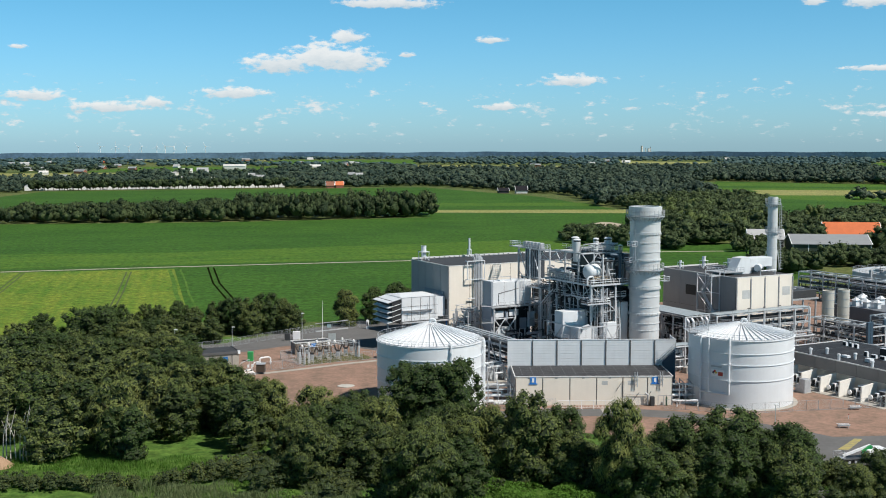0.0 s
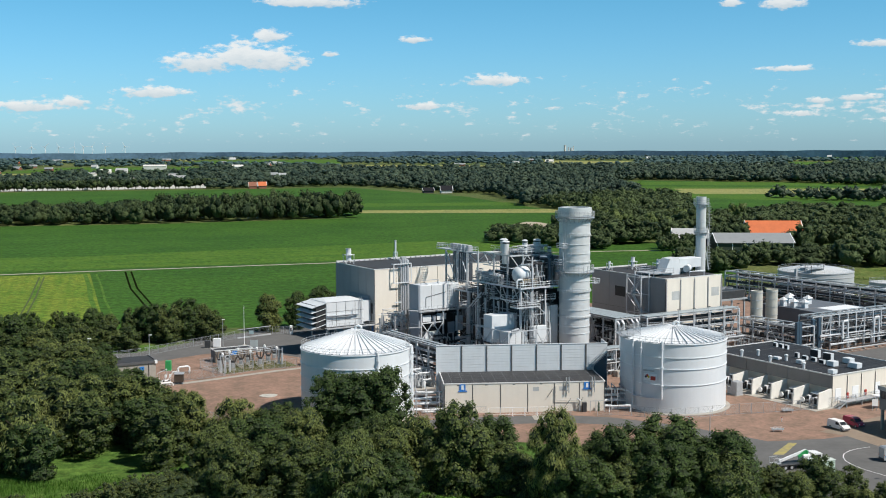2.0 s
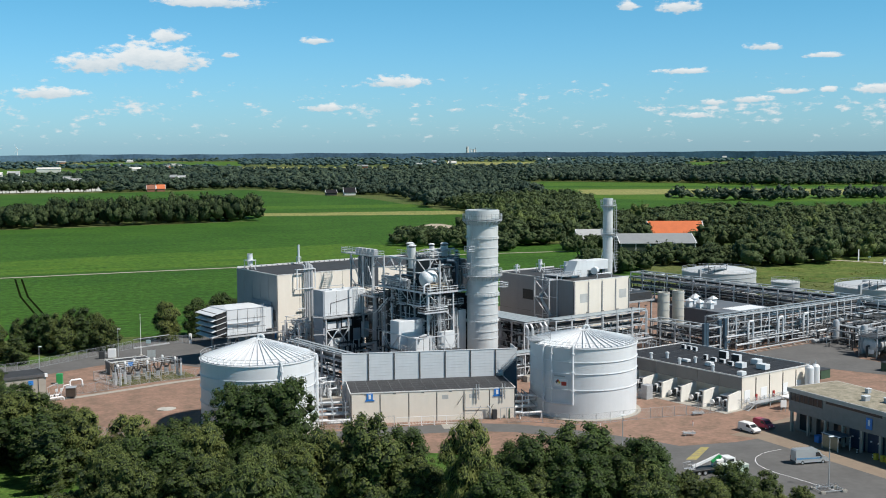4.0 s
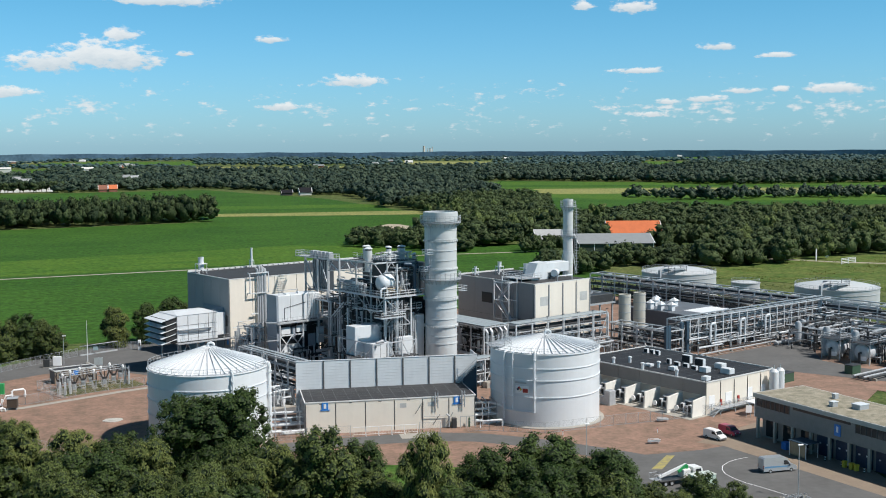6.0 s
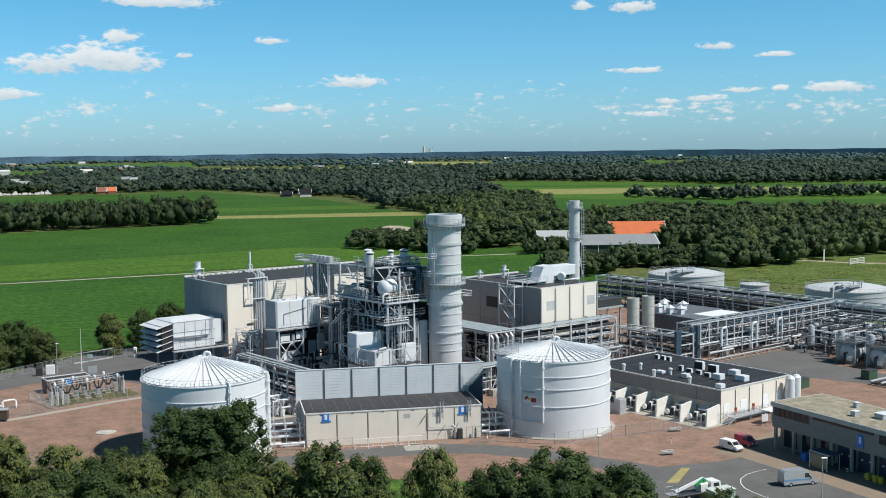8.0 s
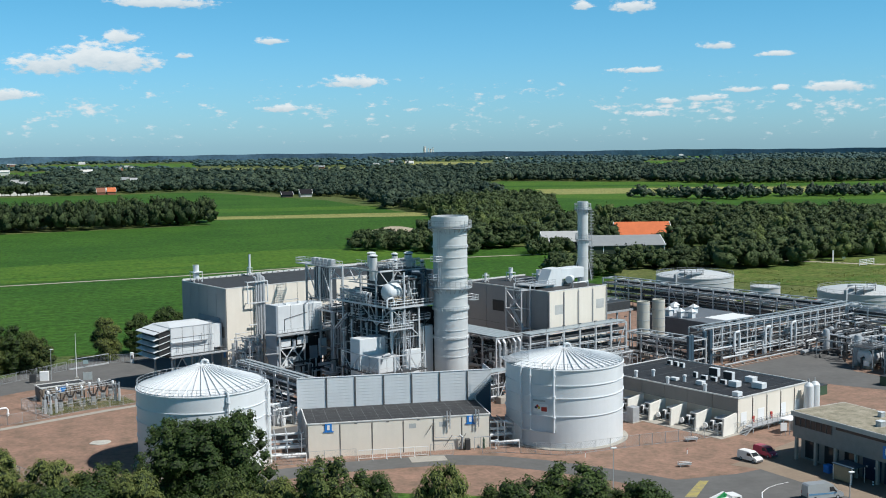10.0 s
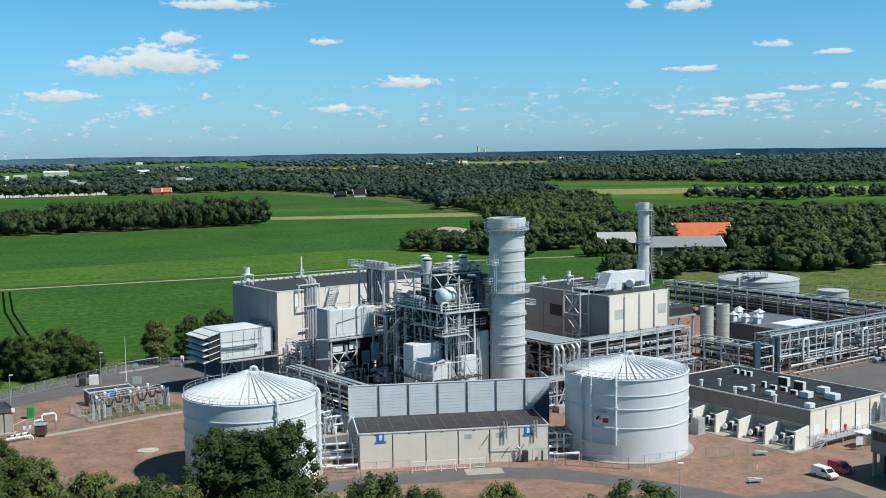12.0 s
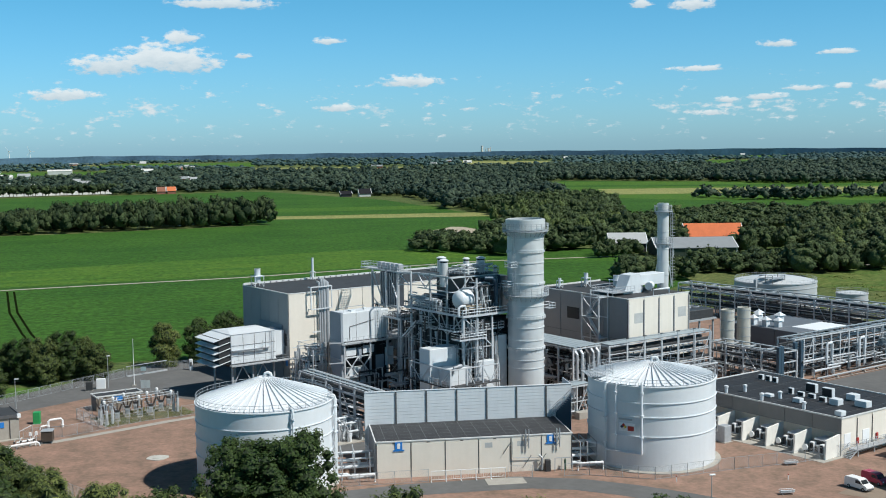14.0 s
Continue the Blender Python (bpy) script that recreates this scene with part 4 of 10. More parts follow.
def inside(x, y, poly):
    hit = False
    for (x0, y0), (x1, y1) in zip(poly, poly[1:] + poly[:1]):
        if (y0 > y) != (y1 > y) and x < (x1 - x0) * (y - y0) / (y1 - y0) + x0:
            hit = not hit
    return hit


# kept free of trees: the farm and the land before it
CLEAR = ((-480, -190, 1080, 1215), (148, 186, 284, 350), (186, 200, 312, 350), (142, 166, 349, 366), (184, 224, 352, 394), (180, 200, 290, 318), (232, 275, 228, 262), (-145, -115, 1150, 1172), (50, 90, 990, 1012))


def fill(poly, gap, h0, h1, rnd, keep=1.0):
    xs, ys = [p[0] for p in poly], [p[1] for p in poly]
    out = []
    y = min(ys)
    while y < max(ys):
        x = min(xs)
        while x < max(xs):
            a, b = x + rnd.uniform(-0.45, 0.45) * gap, y + rnd.uniform(-0.45, 0.45) * gap
            if inside(a, b, poly) and rnd.random() < keep and not any(x0 < a < x1 and y0 < b < y1 for x0, x1, y0, y1 in CLEAR):
                h = rnd.uniform(h0, h1)
                k = rnd.uniform(0.0, 1.0) ** 1.5
                out.append((a, b, h * (0.82 + 0.26 * k), gap * (1.15 + 0.95 * k), 0.0))
            x += gap
        y += gap
    return out


rw = random.Random(11)
belt = fill([(-300, 536), (-155, 552), (-90, 572), (-14, 600), (-22, 655), (-160, 620), (-300, 590)], 8.5, 12, 15, rw)
belt = [(x, y, h * (1.0 + 0.36 * min(1.0, max(0.0, (x + 190) / 60))), w, z) for x, y, h, w, z in belt]
belt += fill([(-420, 520), (-300, 536), (-300, 580), (-420, 560)], 8.5, 10, 13, rw)
woods("shelter_belt", belt, 11, 0, 240, 0.037, "dark dense shelter belt of broadleaf trees", seed=3)
near = fill([(46, 390), (83, 354), (104, 330), (116, 352), (100, 400), (62, 420)], 7.0, 7, 11, rw)
near += fill([(112, 356), (152, 380), (170, 330), (235, 330), (240, 400), (205, 440), (192, 490), (228, 620), (278, 780), (250, 830), (140, 740), (150, 600), (125, 500), (95, 430)], 9.0, 9, 15, rw)
near += fill([(150, 262), (178, 246), (205, 262), (200, 292), (165, 300)], 6.5, 7, 10, rw)
near += fill([(180, 238), (190, 233), (222, 250), (240, 264), (262, 270), (330, 300), (420, 330), (440, 500), (390, 522), (324, 497), (288, 464), (248, 384), (235, 330)], 8.5, 9, 14.5, rw)
near += fill([(205, 440), (300, 470), (390, 530), (420, 590), (330, 625), (250, 600), (215, 520)], 9.5, 5, 10, rw)
near += [(rw.uniform(128, 152), rw.uniform(328, 346), rw.uniform(6.5, 9), rw.uniform(7, 10), 0.0) for i in range(16)]
near += [(rw.uniform(74, 92), rw.uniform(478, 490), rw.uniform(2.5, 4), rw.uniform(4, 6), 0.0) for i in range(9)]
near += fill([(112, 226), (146, 240), (142, 264), (114, 252)], 6.0, 8, 11, rw)
woods("woodland", near, 10, 0, 170, 0.046, "mixed broadleaf woodland behind the plant", seed=4)
mid = fill([(126, 745), (250, 830), (262, 920), (330, 1340), (380, 1400), (200, 1500), (-25, 1240), (40, 1130), (92, 1005), (126, 950)], 12, 8, 17, rw)
mid += fill([(430, 340), (800, 420), (900, 560), (600, 600), (440, 505)], 12, 9, 15, rw)
mid += fill([(-450, 1100), (-190, 1150), (-25, 1235), (60, 1330), (-500, 1330), (-620, 1200)], 12, 8, 16, rw)
mid += fill([(-900, 880), (-620, 960), (-480, 985), (-470, 1060), (-620, 1200), (-900, 1200)], 13, 8, 14, rw, 0.8)
mid += fill([(360, 1420), (560, 1250), (600, 1130), (720, 1120), (900, 1150), (1500, 1150), (1300, 1600), (420, 1600)], 13, 9, 18, rw)
mid += fill([(366, 852), (415, 778), (440, 768), (505, 798), (560, 776), (640, 790), (600, 822), (500, 828), (440, 800), (390, 862)], 9, 7, 15, rw, 0.85)
mid += fill([(600, 690), (640, 672), (660, 700), (620, 716)], 9, 7, 12, rw)
woods("woodland", mid, 5, 0, 30, 0.070, "distant woodland with haze in its green", LEAFM, 5)
# closed woods, then hedges and copses between fields, out to the horizon
rh = random.Random(3)
HOMES = []
for i in range(46):
    y = 1420 + 2400 * (i / 45) ** 1.3
    HOMES.append((y * rh.uniform(-0.40, -0.06) if i % 4 else y * rh.uniform(0.0, 0.5), y, rh.uniform(-30, 30), rh.uniform(9, 22) * (1 + (y - 1400) / 5000), rh.uniform(9, 14), rh.uniform(3, 4.5), rh.uniform(6.5, 9), rh.random()))
HOMES += [(-434, 2240, 4, 46, 20, 8, 11, 0.9), (-300, 1420, 12, 90, 26, 4, 6.5, 0.95), (-395, 1450, 12, 80, 26, 4, 6.5, 0.95), (-225, 1440, 12, 60, 26, 4, 6.5, 0.95)]
FIELDS = (((-60, 2120), (330, 2080), (330, 2640), (-60, 2740)), ((-520, 2850), (-60, 2850), (-60, 3700), (-520, 3700)), ((480, 2500), (660, 2420), (800, 3200), (520, 3400)), ((830, 2080), (930, 2040), (1300, 2790), (1190, 2900)),
          ((-900, 1560), (-520, 1560), (-480, 1960), (-900, 1960)), ((-700, 2000), (-330, 2050), (-330, 2560), (-700, 2560)), ((-1100, 3600), (-560, 3600), (-560, 4500), (-1100, 4500)), ((1350, 3300), (1700, 3250), (1900, 4200), (1500, 4200)))
for i, f in enumerate(FIELDS):
    sheet("field", flat([(x, f[0][1] + (y - f[0][1]) * (1.0 if i % 2 else 0.94)) for x, y in f], -0.05), (STUBBLE, CROPL, STUBBLE, CROPL)[i % 4], ("pale stubble field", "green pasture")[i % 2] + " between distant woods", category="field")
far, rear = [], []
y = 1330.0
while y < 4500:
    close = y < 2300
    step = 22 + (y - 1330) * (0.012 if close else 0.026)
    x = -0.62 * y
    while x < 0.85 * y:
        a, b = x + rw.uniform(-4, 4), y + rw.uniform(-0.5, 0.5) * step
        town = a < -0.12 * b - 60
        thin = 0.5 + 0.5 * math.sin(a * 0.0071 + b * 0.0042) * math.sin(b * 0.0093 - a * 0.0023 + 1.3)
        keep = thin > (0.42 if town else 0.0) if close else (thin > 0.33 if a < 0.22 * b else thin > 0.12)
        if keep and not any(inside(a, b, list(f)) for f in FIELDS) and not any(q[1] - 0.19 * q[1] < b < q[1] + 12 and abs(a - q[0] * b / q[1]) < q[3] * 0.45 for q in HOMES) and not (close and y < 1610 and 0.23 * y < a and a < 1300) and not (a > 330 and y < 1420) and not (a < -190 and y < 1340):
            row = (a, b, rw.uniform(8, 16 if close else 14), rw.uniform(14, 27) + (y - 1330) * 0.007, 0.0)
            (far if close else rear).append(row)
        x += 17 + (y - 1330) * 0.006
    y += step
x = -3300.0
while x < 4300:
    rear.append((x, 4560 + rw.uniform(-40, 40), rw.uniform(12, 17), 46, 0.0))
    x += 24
# low backdrop beyond the last woods, haze painted into its blue-green
DISTANCE = mat("hazed_distant_land", (0.125, 0.215, 0.310), 1.0, 0.0, 0.6, 140.0, spec=0.0)
rim = []
for k in range(-110, 111):
    d, high = radians(k * 0.5), 24 + 1.2 * math.sin(k * 0.31) + 0.9 * math.sin(k * 1.13 + 2)
    for r, z in ((4350, -0.12), (4350, high), (4364, high), (4364, -0.12)):
        rim.append(Vector((r * math.sin(d), r * math.cos(d) - 225, z)))
dist = M().add(rim, [(4 * k + j, 4 * k + 4 + j, 4 * k + 5 + j, 4 * k + 1 + j) for k in range(220) for j in range(3)])
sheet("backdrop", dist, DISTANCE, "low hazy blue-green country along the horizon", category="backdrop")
light = [(284, 290, 18, 17, 0.0), (296, 296, 17, 16, 0.0), (272, 296, 15, 14, 0.0), (302, 306, 17, 15, 0.0), (250, 264, 13, 12, 0.0), (232, 300, 14, 12, 0.0), (262, 340, 17, 13, 0.0), (310, 420, 18, 13, 0.0), (215, 470, 17, 13, 0.0)]
light += [(rw.uniform(125, 185), rw.uniform(390, 620), rw.uniform(12, 15.5), rw.uniform(10, 13), 0.0) for i in range(24)]
woods("light_trees", light, 12, 0, 400, 0.036, "lighter green trees standing out of the woodland", LEAFY, 9)
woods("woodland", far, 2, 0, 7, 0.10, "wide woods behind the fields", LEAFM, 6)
# farthest woods, in the leaf colour that carries the haze
woods("woodland", rear, 2, 0, 0, 0.07, "woods and hedges towards the horizon, tinted blue-green by painted haze", LEAFR, 7)


# ---- storage tanks ----
def railing_posts(parent, pts, z, h=1.1, r=0.03, material=None):
    me = as_mesh("rail_post", M().rod((0, 0, 0), (0, 0, h), r, 5), material or STEEL)
    for x, y in pts:
        piece("rail_post", me, (x, y, z), parent)


def storage_tank(x, y, r, h, apex, bands, label, ribs=44, frame_of="w", rails=True, dome=False, paint=TANK):
    t = thing("storage_tank", x, y, 0.0, label, "storage tank", "white storage tanks", frame_of)
    part("foundation", M().turned(x, y, [(r - 0.5, 0.0), (r + 0.9, 0.0), (r + 0.9, 0.12), (r, 0.2), (r - 0.5, 0.2)], 64), CONC, t, "concrete ring foundation")
    shell = part("shell", M().turned(x, y, [(r, 0.15), (r, h * 0.5), (r, h)], 96), paint, t, smooth=True)
    for z in bands:
        part("stiffening_ring", M().turned(x, y, [(r, z), (r + 0.13, z), (r + 0.13, z + 0.09), (r, z + 0.09)], 96), paint, shell)
    part("rim", M().turned(x, y, [(r, h - 0.12), (r + 0.16, h - 0.12), (r + 0.16, h), (r - 0.1, h + 0.03)], 96), paint, shell)
    prof = [(r - 0.05, h), (0.9, apex)] if not dome else [((r - 0.05) * (1 - i / 8), h + (apex - h) * (1 - (1 - i / 8) ** 2)) for i in range(8)] + [(0.5, apex)]
    roof = part("roof", M().turned(x, y, prof + [(0.02, apex + 0.02)], 88), TANK if ribs else STACK, t, smooth=True)
    if ribs:
        rib = as_mesh("roof_rib", M().side([(0.9, apex), (r - 0.2, h + 0.01), (r - 0.2, h + 0.26), (0.9, apex + 0.28)], -0.06, 0.06), TANK)
        for i in range(ribs):
            piece("roof_rib", rib, (x, y, 0), roof, 2 * math.pi * i / ribs)
    if ribs:
        part("roof_vent", M().pipe([(x, y, apex), (x, y, apex + 0.35), (x + 0.15, y, apex + 0.7), (x + 0.55, y, apex + 0.85), (x + 0.95, y, apex + 0.7), (x + 1.1, y, apex + 0.3)], 0.24, 10), TANK, t, "goose-neck vent", True)
    if rails:
        rail = part("railing", M().ring(x, y, r - 0.1, h + 1.05, 0.05, 72), STEEL, t, "galvanised railing")
        part("mid_rail", M().ring(x, y, r - 0.1, h + 0.55, 0.04, 72), STEEL, rail)
        part("toe_board", M().ring(x, y, r - 0.1, h + 0.03, 0.03, 72, 0.12), STEEL, rail)
        n = int(r * 4.4)
        railing_posts(rail, [(x + (r - 0.08) * math.cos(2 * math.pi * i / n), y + (r - 0.08) * math.sin(2 * math.pi * i / n)) for i in range(n)], h)
    return t


def on_round(x, y, r, deg):
    return x + r * math.cos(radians(deg)), y + r * math.sin(radians(deg))


LTX, LTY, LTR, LTH = -16.8, 2.2, 10.5, 13.1
RTX, RTY, RTR, RTH = 46.1, 5.2, 10.37, 13.6
left_tank = storage_tank(LTX, LTY, LTR, LTH, 16.2, (10.4, 8.1, 5.4), "white steel storage tank with ribbed cone roof behind trees")
right_tank = storage_tank(RTX, RTY, RTR, RTH, 15.6, (10.9, 8.7, 5.6), "white steel storage tank with ribbed cone roof and hazard signs")


def down_pipe(tank, cx, cy, r, deg, z0, z1, rad, over=0.5):
    """An upright pipe on a tank's side, with its bracket collars."""
    m = M()
    a, b = on_round(cx, cy, r + 0.45, deg), on_round(cx, cy, r - 0.6, deg)
    m.pipe([(*a, z0), (*a, z1 - 0.2), (*on_round(cx, cy, r + 0.3, deg), z1 + over * 0.7), (*b, z1 + over)] if over else [(*a, z0), (*a, z1)], rad, 8)
    p = part("down_pipe", m, TANK, tank, "white insulated pipe", True)
    n = 3
    for i in range(n):
        z = z0 + (z1 - z0) * (i + 0.7) / n
        part("collar", M().turned(a[0], a[1], [(rad, z), (rad + 0.14, z), (rad + 0.14, z + 0.22), (rad, z + 0.22)], 10).rod((*a, z + 0.1), (*on_round(cx, cy, r - 0.05, deg), z + 0.1), 0.05), TANK, p)


for deg, z0, z1, rad in ((228, 1.2, 13.2, 0.2), (239, 3.2, 13.4, 0.13), (262, 3.0, 13.6, 0.22)):
    down_pipe(right_tank, RTX, RTY, RTR, deg - 18.5, z0, z1, rad)
part("feed_pipe", M().pipe([(*on_round(RTX, RTY, RTR + 2.2, 199), 4.0), (*on_round(RTX, RTY, RTR + 0.6, 203.5), 3.6), (*on_round(RTX, RTY, RTR + 0.5, 211.5), 3.0), (*on_round(RTX, RTY, RTR + 0.5, 227.5), 3.0), (*on_round(RTX, RTY, RTR + 0.5, 243.5), 3.0)], 0.17, 8), TANK, right_tank, "white ring pipe", True)
for deg, z0, z1, rad in ((292, 1.0, 13.0, 0.17), (348, 1.0, 13.1, 0.24), (344, 1.0, 13.1, 0.12)):
    down_pipe(left_tank, LTX, LTY, LTR, deg, z0, z1, rad)


def tank_sign(tank, cx, cy, r, deg, z, w, h, material, name, label):
    c = Vector((*on_round(cx, cy, r + 0.1, deg), z))
    t = Vector((-math.sin(radians(deg)), math.cos(radians(deg)), 0))
    o = Vector((math.cos(radians(deg)), math.sin(radians(deg)), 0)) * 0.04
    up = Vector((0, 0, 1))
    if "diamond" in name:
        a = [c - t * w / 2, c - up * h / 2, c + t * w / 2, c + up * h / 2]
    else:
        a = [c - t * w / 2 - up * h / 2, c + t * w / 2 - up * h / 2, c + t * w / 2 + up * h / 2, c - t * w / 2 + up * h / 2]
    return part(name, M().add([p for p in a] + [p + o for p in a], [(3, 2, 1, 0), (4, 5, 6, 7), (0, 1, 5, 4), (1, 2, 6, 5), (2, 3, 7, 6), (3, 0, 4, 7)]), material, tank, label)


tank_sign(right_tank, RTX, RTY, RTR, 230.6, 7.0, 2.7, 1.35, SIGNW, "sign_board", "white sign board")
for dx, dz, mt in ((0, 0.29, RED), (-0.29, 0, BLUED), (0.29, 0, YELLOW), (0, -0.29, WHITEC)):
    tank_sign(right_tank, RTX, RTY, RTR + 0.08, 227.4 + dx * 5.4, 7.05 + dz, 0.56, 0.56, mt, "hazard_diamond", "hazard diamond field")
tank_sign(right_tank, RTX, RTY, RTR + 0.08, 234.0, 6.85, 1.0, 0.75, RED, "red_plate", "red warning plate")
tank_sign(right_tank, RTX, RTY, RTR, 229.0, 8.25, 2.3, 0.3, STEEL, "name_bar", "unreadable dark lettering bar")
tank_sign(left_tank, LTX, LTY, LTR, 305, 7.2, 1.2, 0.8, mat("orange_plate", (0.6, 0.12, 0.05), 0.5), "orange_plate", "orange warning plate")
# work platform on the right tank's shoulder
plat = part("top_platform", M().box(RTX - RTR - 0.6, RTX - RTR + 3.2, RTY - 2.2, RTY + 3.5, RTH + 0.35, RTH + 0.43), STEEL, right_tank, "galvanised work platform")
for x, y in [(RTX - RTR - 0.6 + 1.25 * i, RTY - 2.2) for i in range(4)] + [(RTX - RTR - 0.6, RTY - 2.2 + 1.4 * i) for i in range(5)] + [(RTX - RTR + 3.2, RTY - 2.2 + 1.4 * i) for i in range(5)]:
    piece("rail_post", as_mesh("rail_post", M().rod((0, 0, 0), (0, 0, 1.9), 0.035, 5), STEEL), (x, y, RTH + 0.4), plat)
for z in (0.55, 1.1, 1.9):
    x0, x1, y0, y1 = RTX - RTR - 0.6, RTX - RTR + 3.2, RTY - 2.2, RTY + 3.4
    part("rail", M().pipe([(x1, y1, RTH + 0.4 + z), (x1, y0, RTH + 0.4 + z), (x0, y0, RTH + 0.4 + z), (x0, y1, RTH + 0.4 + z)], 0.03, 5), STEEL, plat)


# ---- pump building with its screen wall ----
ROOFSEAM = mat("roof_seam_strip", (0.13, 0.135, 0.14), 0.6, 0.0, 0.2, 1.0)
FBW, FBD, FBH = 31.3, 11.6, 5.75
pump = thing("pump_building", FBW / 2, FBD / 2, 0, "low cream panel building with dark flat roof and white screen wall", "building")
part("body", M().box(0.05, FBW - 0.05, 0.12, FBD, 0, FBH - 0.02), PANEL, pump)
edges = [0.1, 5.5, 10.9, 16.2, 21.4, 26.3, FBW - 0.1]
for a, b in zip(edges, edges[1:]):
    part("wall_panel", M().bevel_box(a + 0.09, b - 0.09, 0.0, 0.12, 0, FBH - 0.05, 0.02), PANEL, pump)
    part("joint_strip", M().box(a - 0.07, a + 0.07, -0.03, 0.11, 0.1, FBH - 0.35), SEAM, pump, "dark panel joint")
    part("vent_slot", M().box((a + b) / 2 - 0.25, (a + b) / 2 + 0.25, -0.03, 0.0, FBH - 0.32, FBH - 0.2), SEAM, pump, "dark vent slot")
part("joint_strip", M().box(FBW - 0.17, FBW - 0.03, -0.03, 0.11, 0.1, FBH - 0.35), SEAM, pump, "dark panel joint")
# grey instead of cream: this end's shade is in the colour
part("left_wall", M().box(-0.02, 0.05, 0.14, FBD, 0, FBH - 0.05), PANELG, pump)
part("roof", M().box(0.1, FBW - 0.1, 0.2, FBD, FBH - 0.02, FBH + 0.04), ROOF, pump, "black bitumen roof")
for i in range(14):
    x = 1.6 + i * 2.15
    part("roof_seam", M().box(x, x + 0.07, 0.3, FBD - 0.3, FBH + 0.04, FBH + 0.055), ROOFSEAM, pump)
for y in (2.0, 3.9, 5.9, 7.8, 9.7):
    part("roof_seam", M().box(0.4, FBW - 0.4, y, y + 0.07, FBH + 0.056, FBH + 0.066), ROOFSEAM, pump)
part("roof_trim", M().box(-0.08, FBW + 0.08, -0.08, 0.2, FBH - 0.05, FBH + 0.12).box(-0.08, 0.1, 0.2, FBD, FBH - 0.05, FBH + 0.12).box(FBW - 0.1, FBW + 0.08, 0.2, FBD, FBH - 0.05, FBH + 0.12), TRIM, pump, "pale roof edge trim")
for x in (17.2, 22.4):
    part("patch", M().box(x, x + 1.2, -0.012, 0.0, 4.1, 4.9), mat("pale_blue_patch", (0.48, 0.50, 0.50), 0.7), pump, "paler patch on the panel")
for x in (3.0, 27.2):
    s = part("sign_board", M().box(x, x + 1.15, -0.1, -0.04, FBH - 1.35, FBH - 0.05), BLUE, pump, "blue building sign")
    part("sign_foot", M().box(x - 0.25, x + 1.45, -0.11, -0.04, FBH - 1.5, FBH - 1.3), BLUE, s)
    part("sign_bar", M().box(x + 0.35, x + 0.8, -0.13, -0.1, FBH - 1.1, FBH - 0.25), SIGNW, s, "plain white bar")
for x in (23.7, 24.2, 28.7, 29.2):
    part("flue", M().pipe([(x, -0.35, FBH - 2.0), (x, -0.35, FBH + 0.2), (x, -0.3, FBH + 1.0)], 0.1, 8).box(x - 0.16, x + 0.16, -0.45, -0.05, FBH - 0.6, FBH - 0.45).rod((x, -0.35, FBH - 1.3), (x - 0.3, -0.05, FBH - 1.7), 0.05), STEEL, pump, "galvanised flue pipe", True)
# dark slanting rods drawn as shadow lines on the front wall
for x0, z0, x1, z1 in ((20.0, 2.9, 21.4, 5.0), (23.2, 0.6, 24.6, 2.6), (25.8, 0.8, 27.0, 2.8)):
    part("shadow_rod", M().rod((x0, -0.25, z0), (x1, -0.25, z1), 0.05), STEELD, pump)
part("wall_pipe", M().pipe([(21.6, -0.25, 4.9), (21.6, -0.25, 2.3), (26.4, -0.25, 2.2)], 0.05, 6).pipe([(26.2, -0.6, 0.2), (26.3, -0.6, 2.2), (25.8, -0.4, 2.6)], 0.14, 8), STEEL, pump, "galvanised wall pipe")
part("pump_unit", M().bevel_box(26.7, 27.6, -1.0, -0.3, 0, 1.9, 0.08), STEELD, pump, "dark pump skid")
part("gas_bottle", M().turned(30.0, -0.6, [(0.02, 0), (0.18, 0.02), (0.18, 1.6), (0.06, 1.8), (0.05, 2.0)], 10), GREEND, pump, smooth=True)
part("frame", M().beam((28.2, -1.2, 0), (28.2, -1.2, 2.2), 0.1).beam((28.2, -1.2, 2.2), (31, -1.2, 2.2), 0.1).beam((29.3, -1.2, 0), (29.3, -1.2, 2.2), 0.1).beam((31, -1.2, 0), (31, -1.2, 2.2), 0.1), STEEL, pump, "galvanised frame")
# screen wall: panels of white ribbed sheet between dark posts
SWX0, SWX1, SWZ = -0.6, 34.3, 11.15
screen = thing("screen_wall", (SWX0 + SWX1) / 2, FBD + 0.3, 0, "white ribbed sheet screen wall behind the pump building", "screen wall")
pitch = 5.08
k = 0
x = SWX0
while x < SWX1 - 0.5:
    x1 = min(x + pitch, SWX1)
    pm = M()
    z = 0.1
    while z < SWZ - 0.05:
        z2 = min(z + 0.55, SWZ)
        pm.add([(x + 0.12, FBD + 0.02, z), (x1 - 0.12, FBD + 0.02, z), (x1 - 0.12, FBD + 0.035, z2 - 0.06), (x + 0.12, FBD + 0.035, z2 - 0.06), (x + 0.12, FBD + 0.02, z2), (x1 - 0.12, FBD + 0.02, z2)], [(0, 1, 2, 3), (3, 2, 5, 4)])
        z = z2
    pm.box(x + 0.12, x1 - 0.12, FBD + 0.1, FBD + 0.3, 0.1, SWZ)
    part("sheet_panel", pm, WHITE, screen)
    part("post", M().box(x - 0.12, x + 0.12, FBD - 0.1, FBD + 0.34, 0, SWZ - 0.12), SEAM if k else WHITE, screen, "dark post" if k else "white end post")
    x = x1
    k += 1
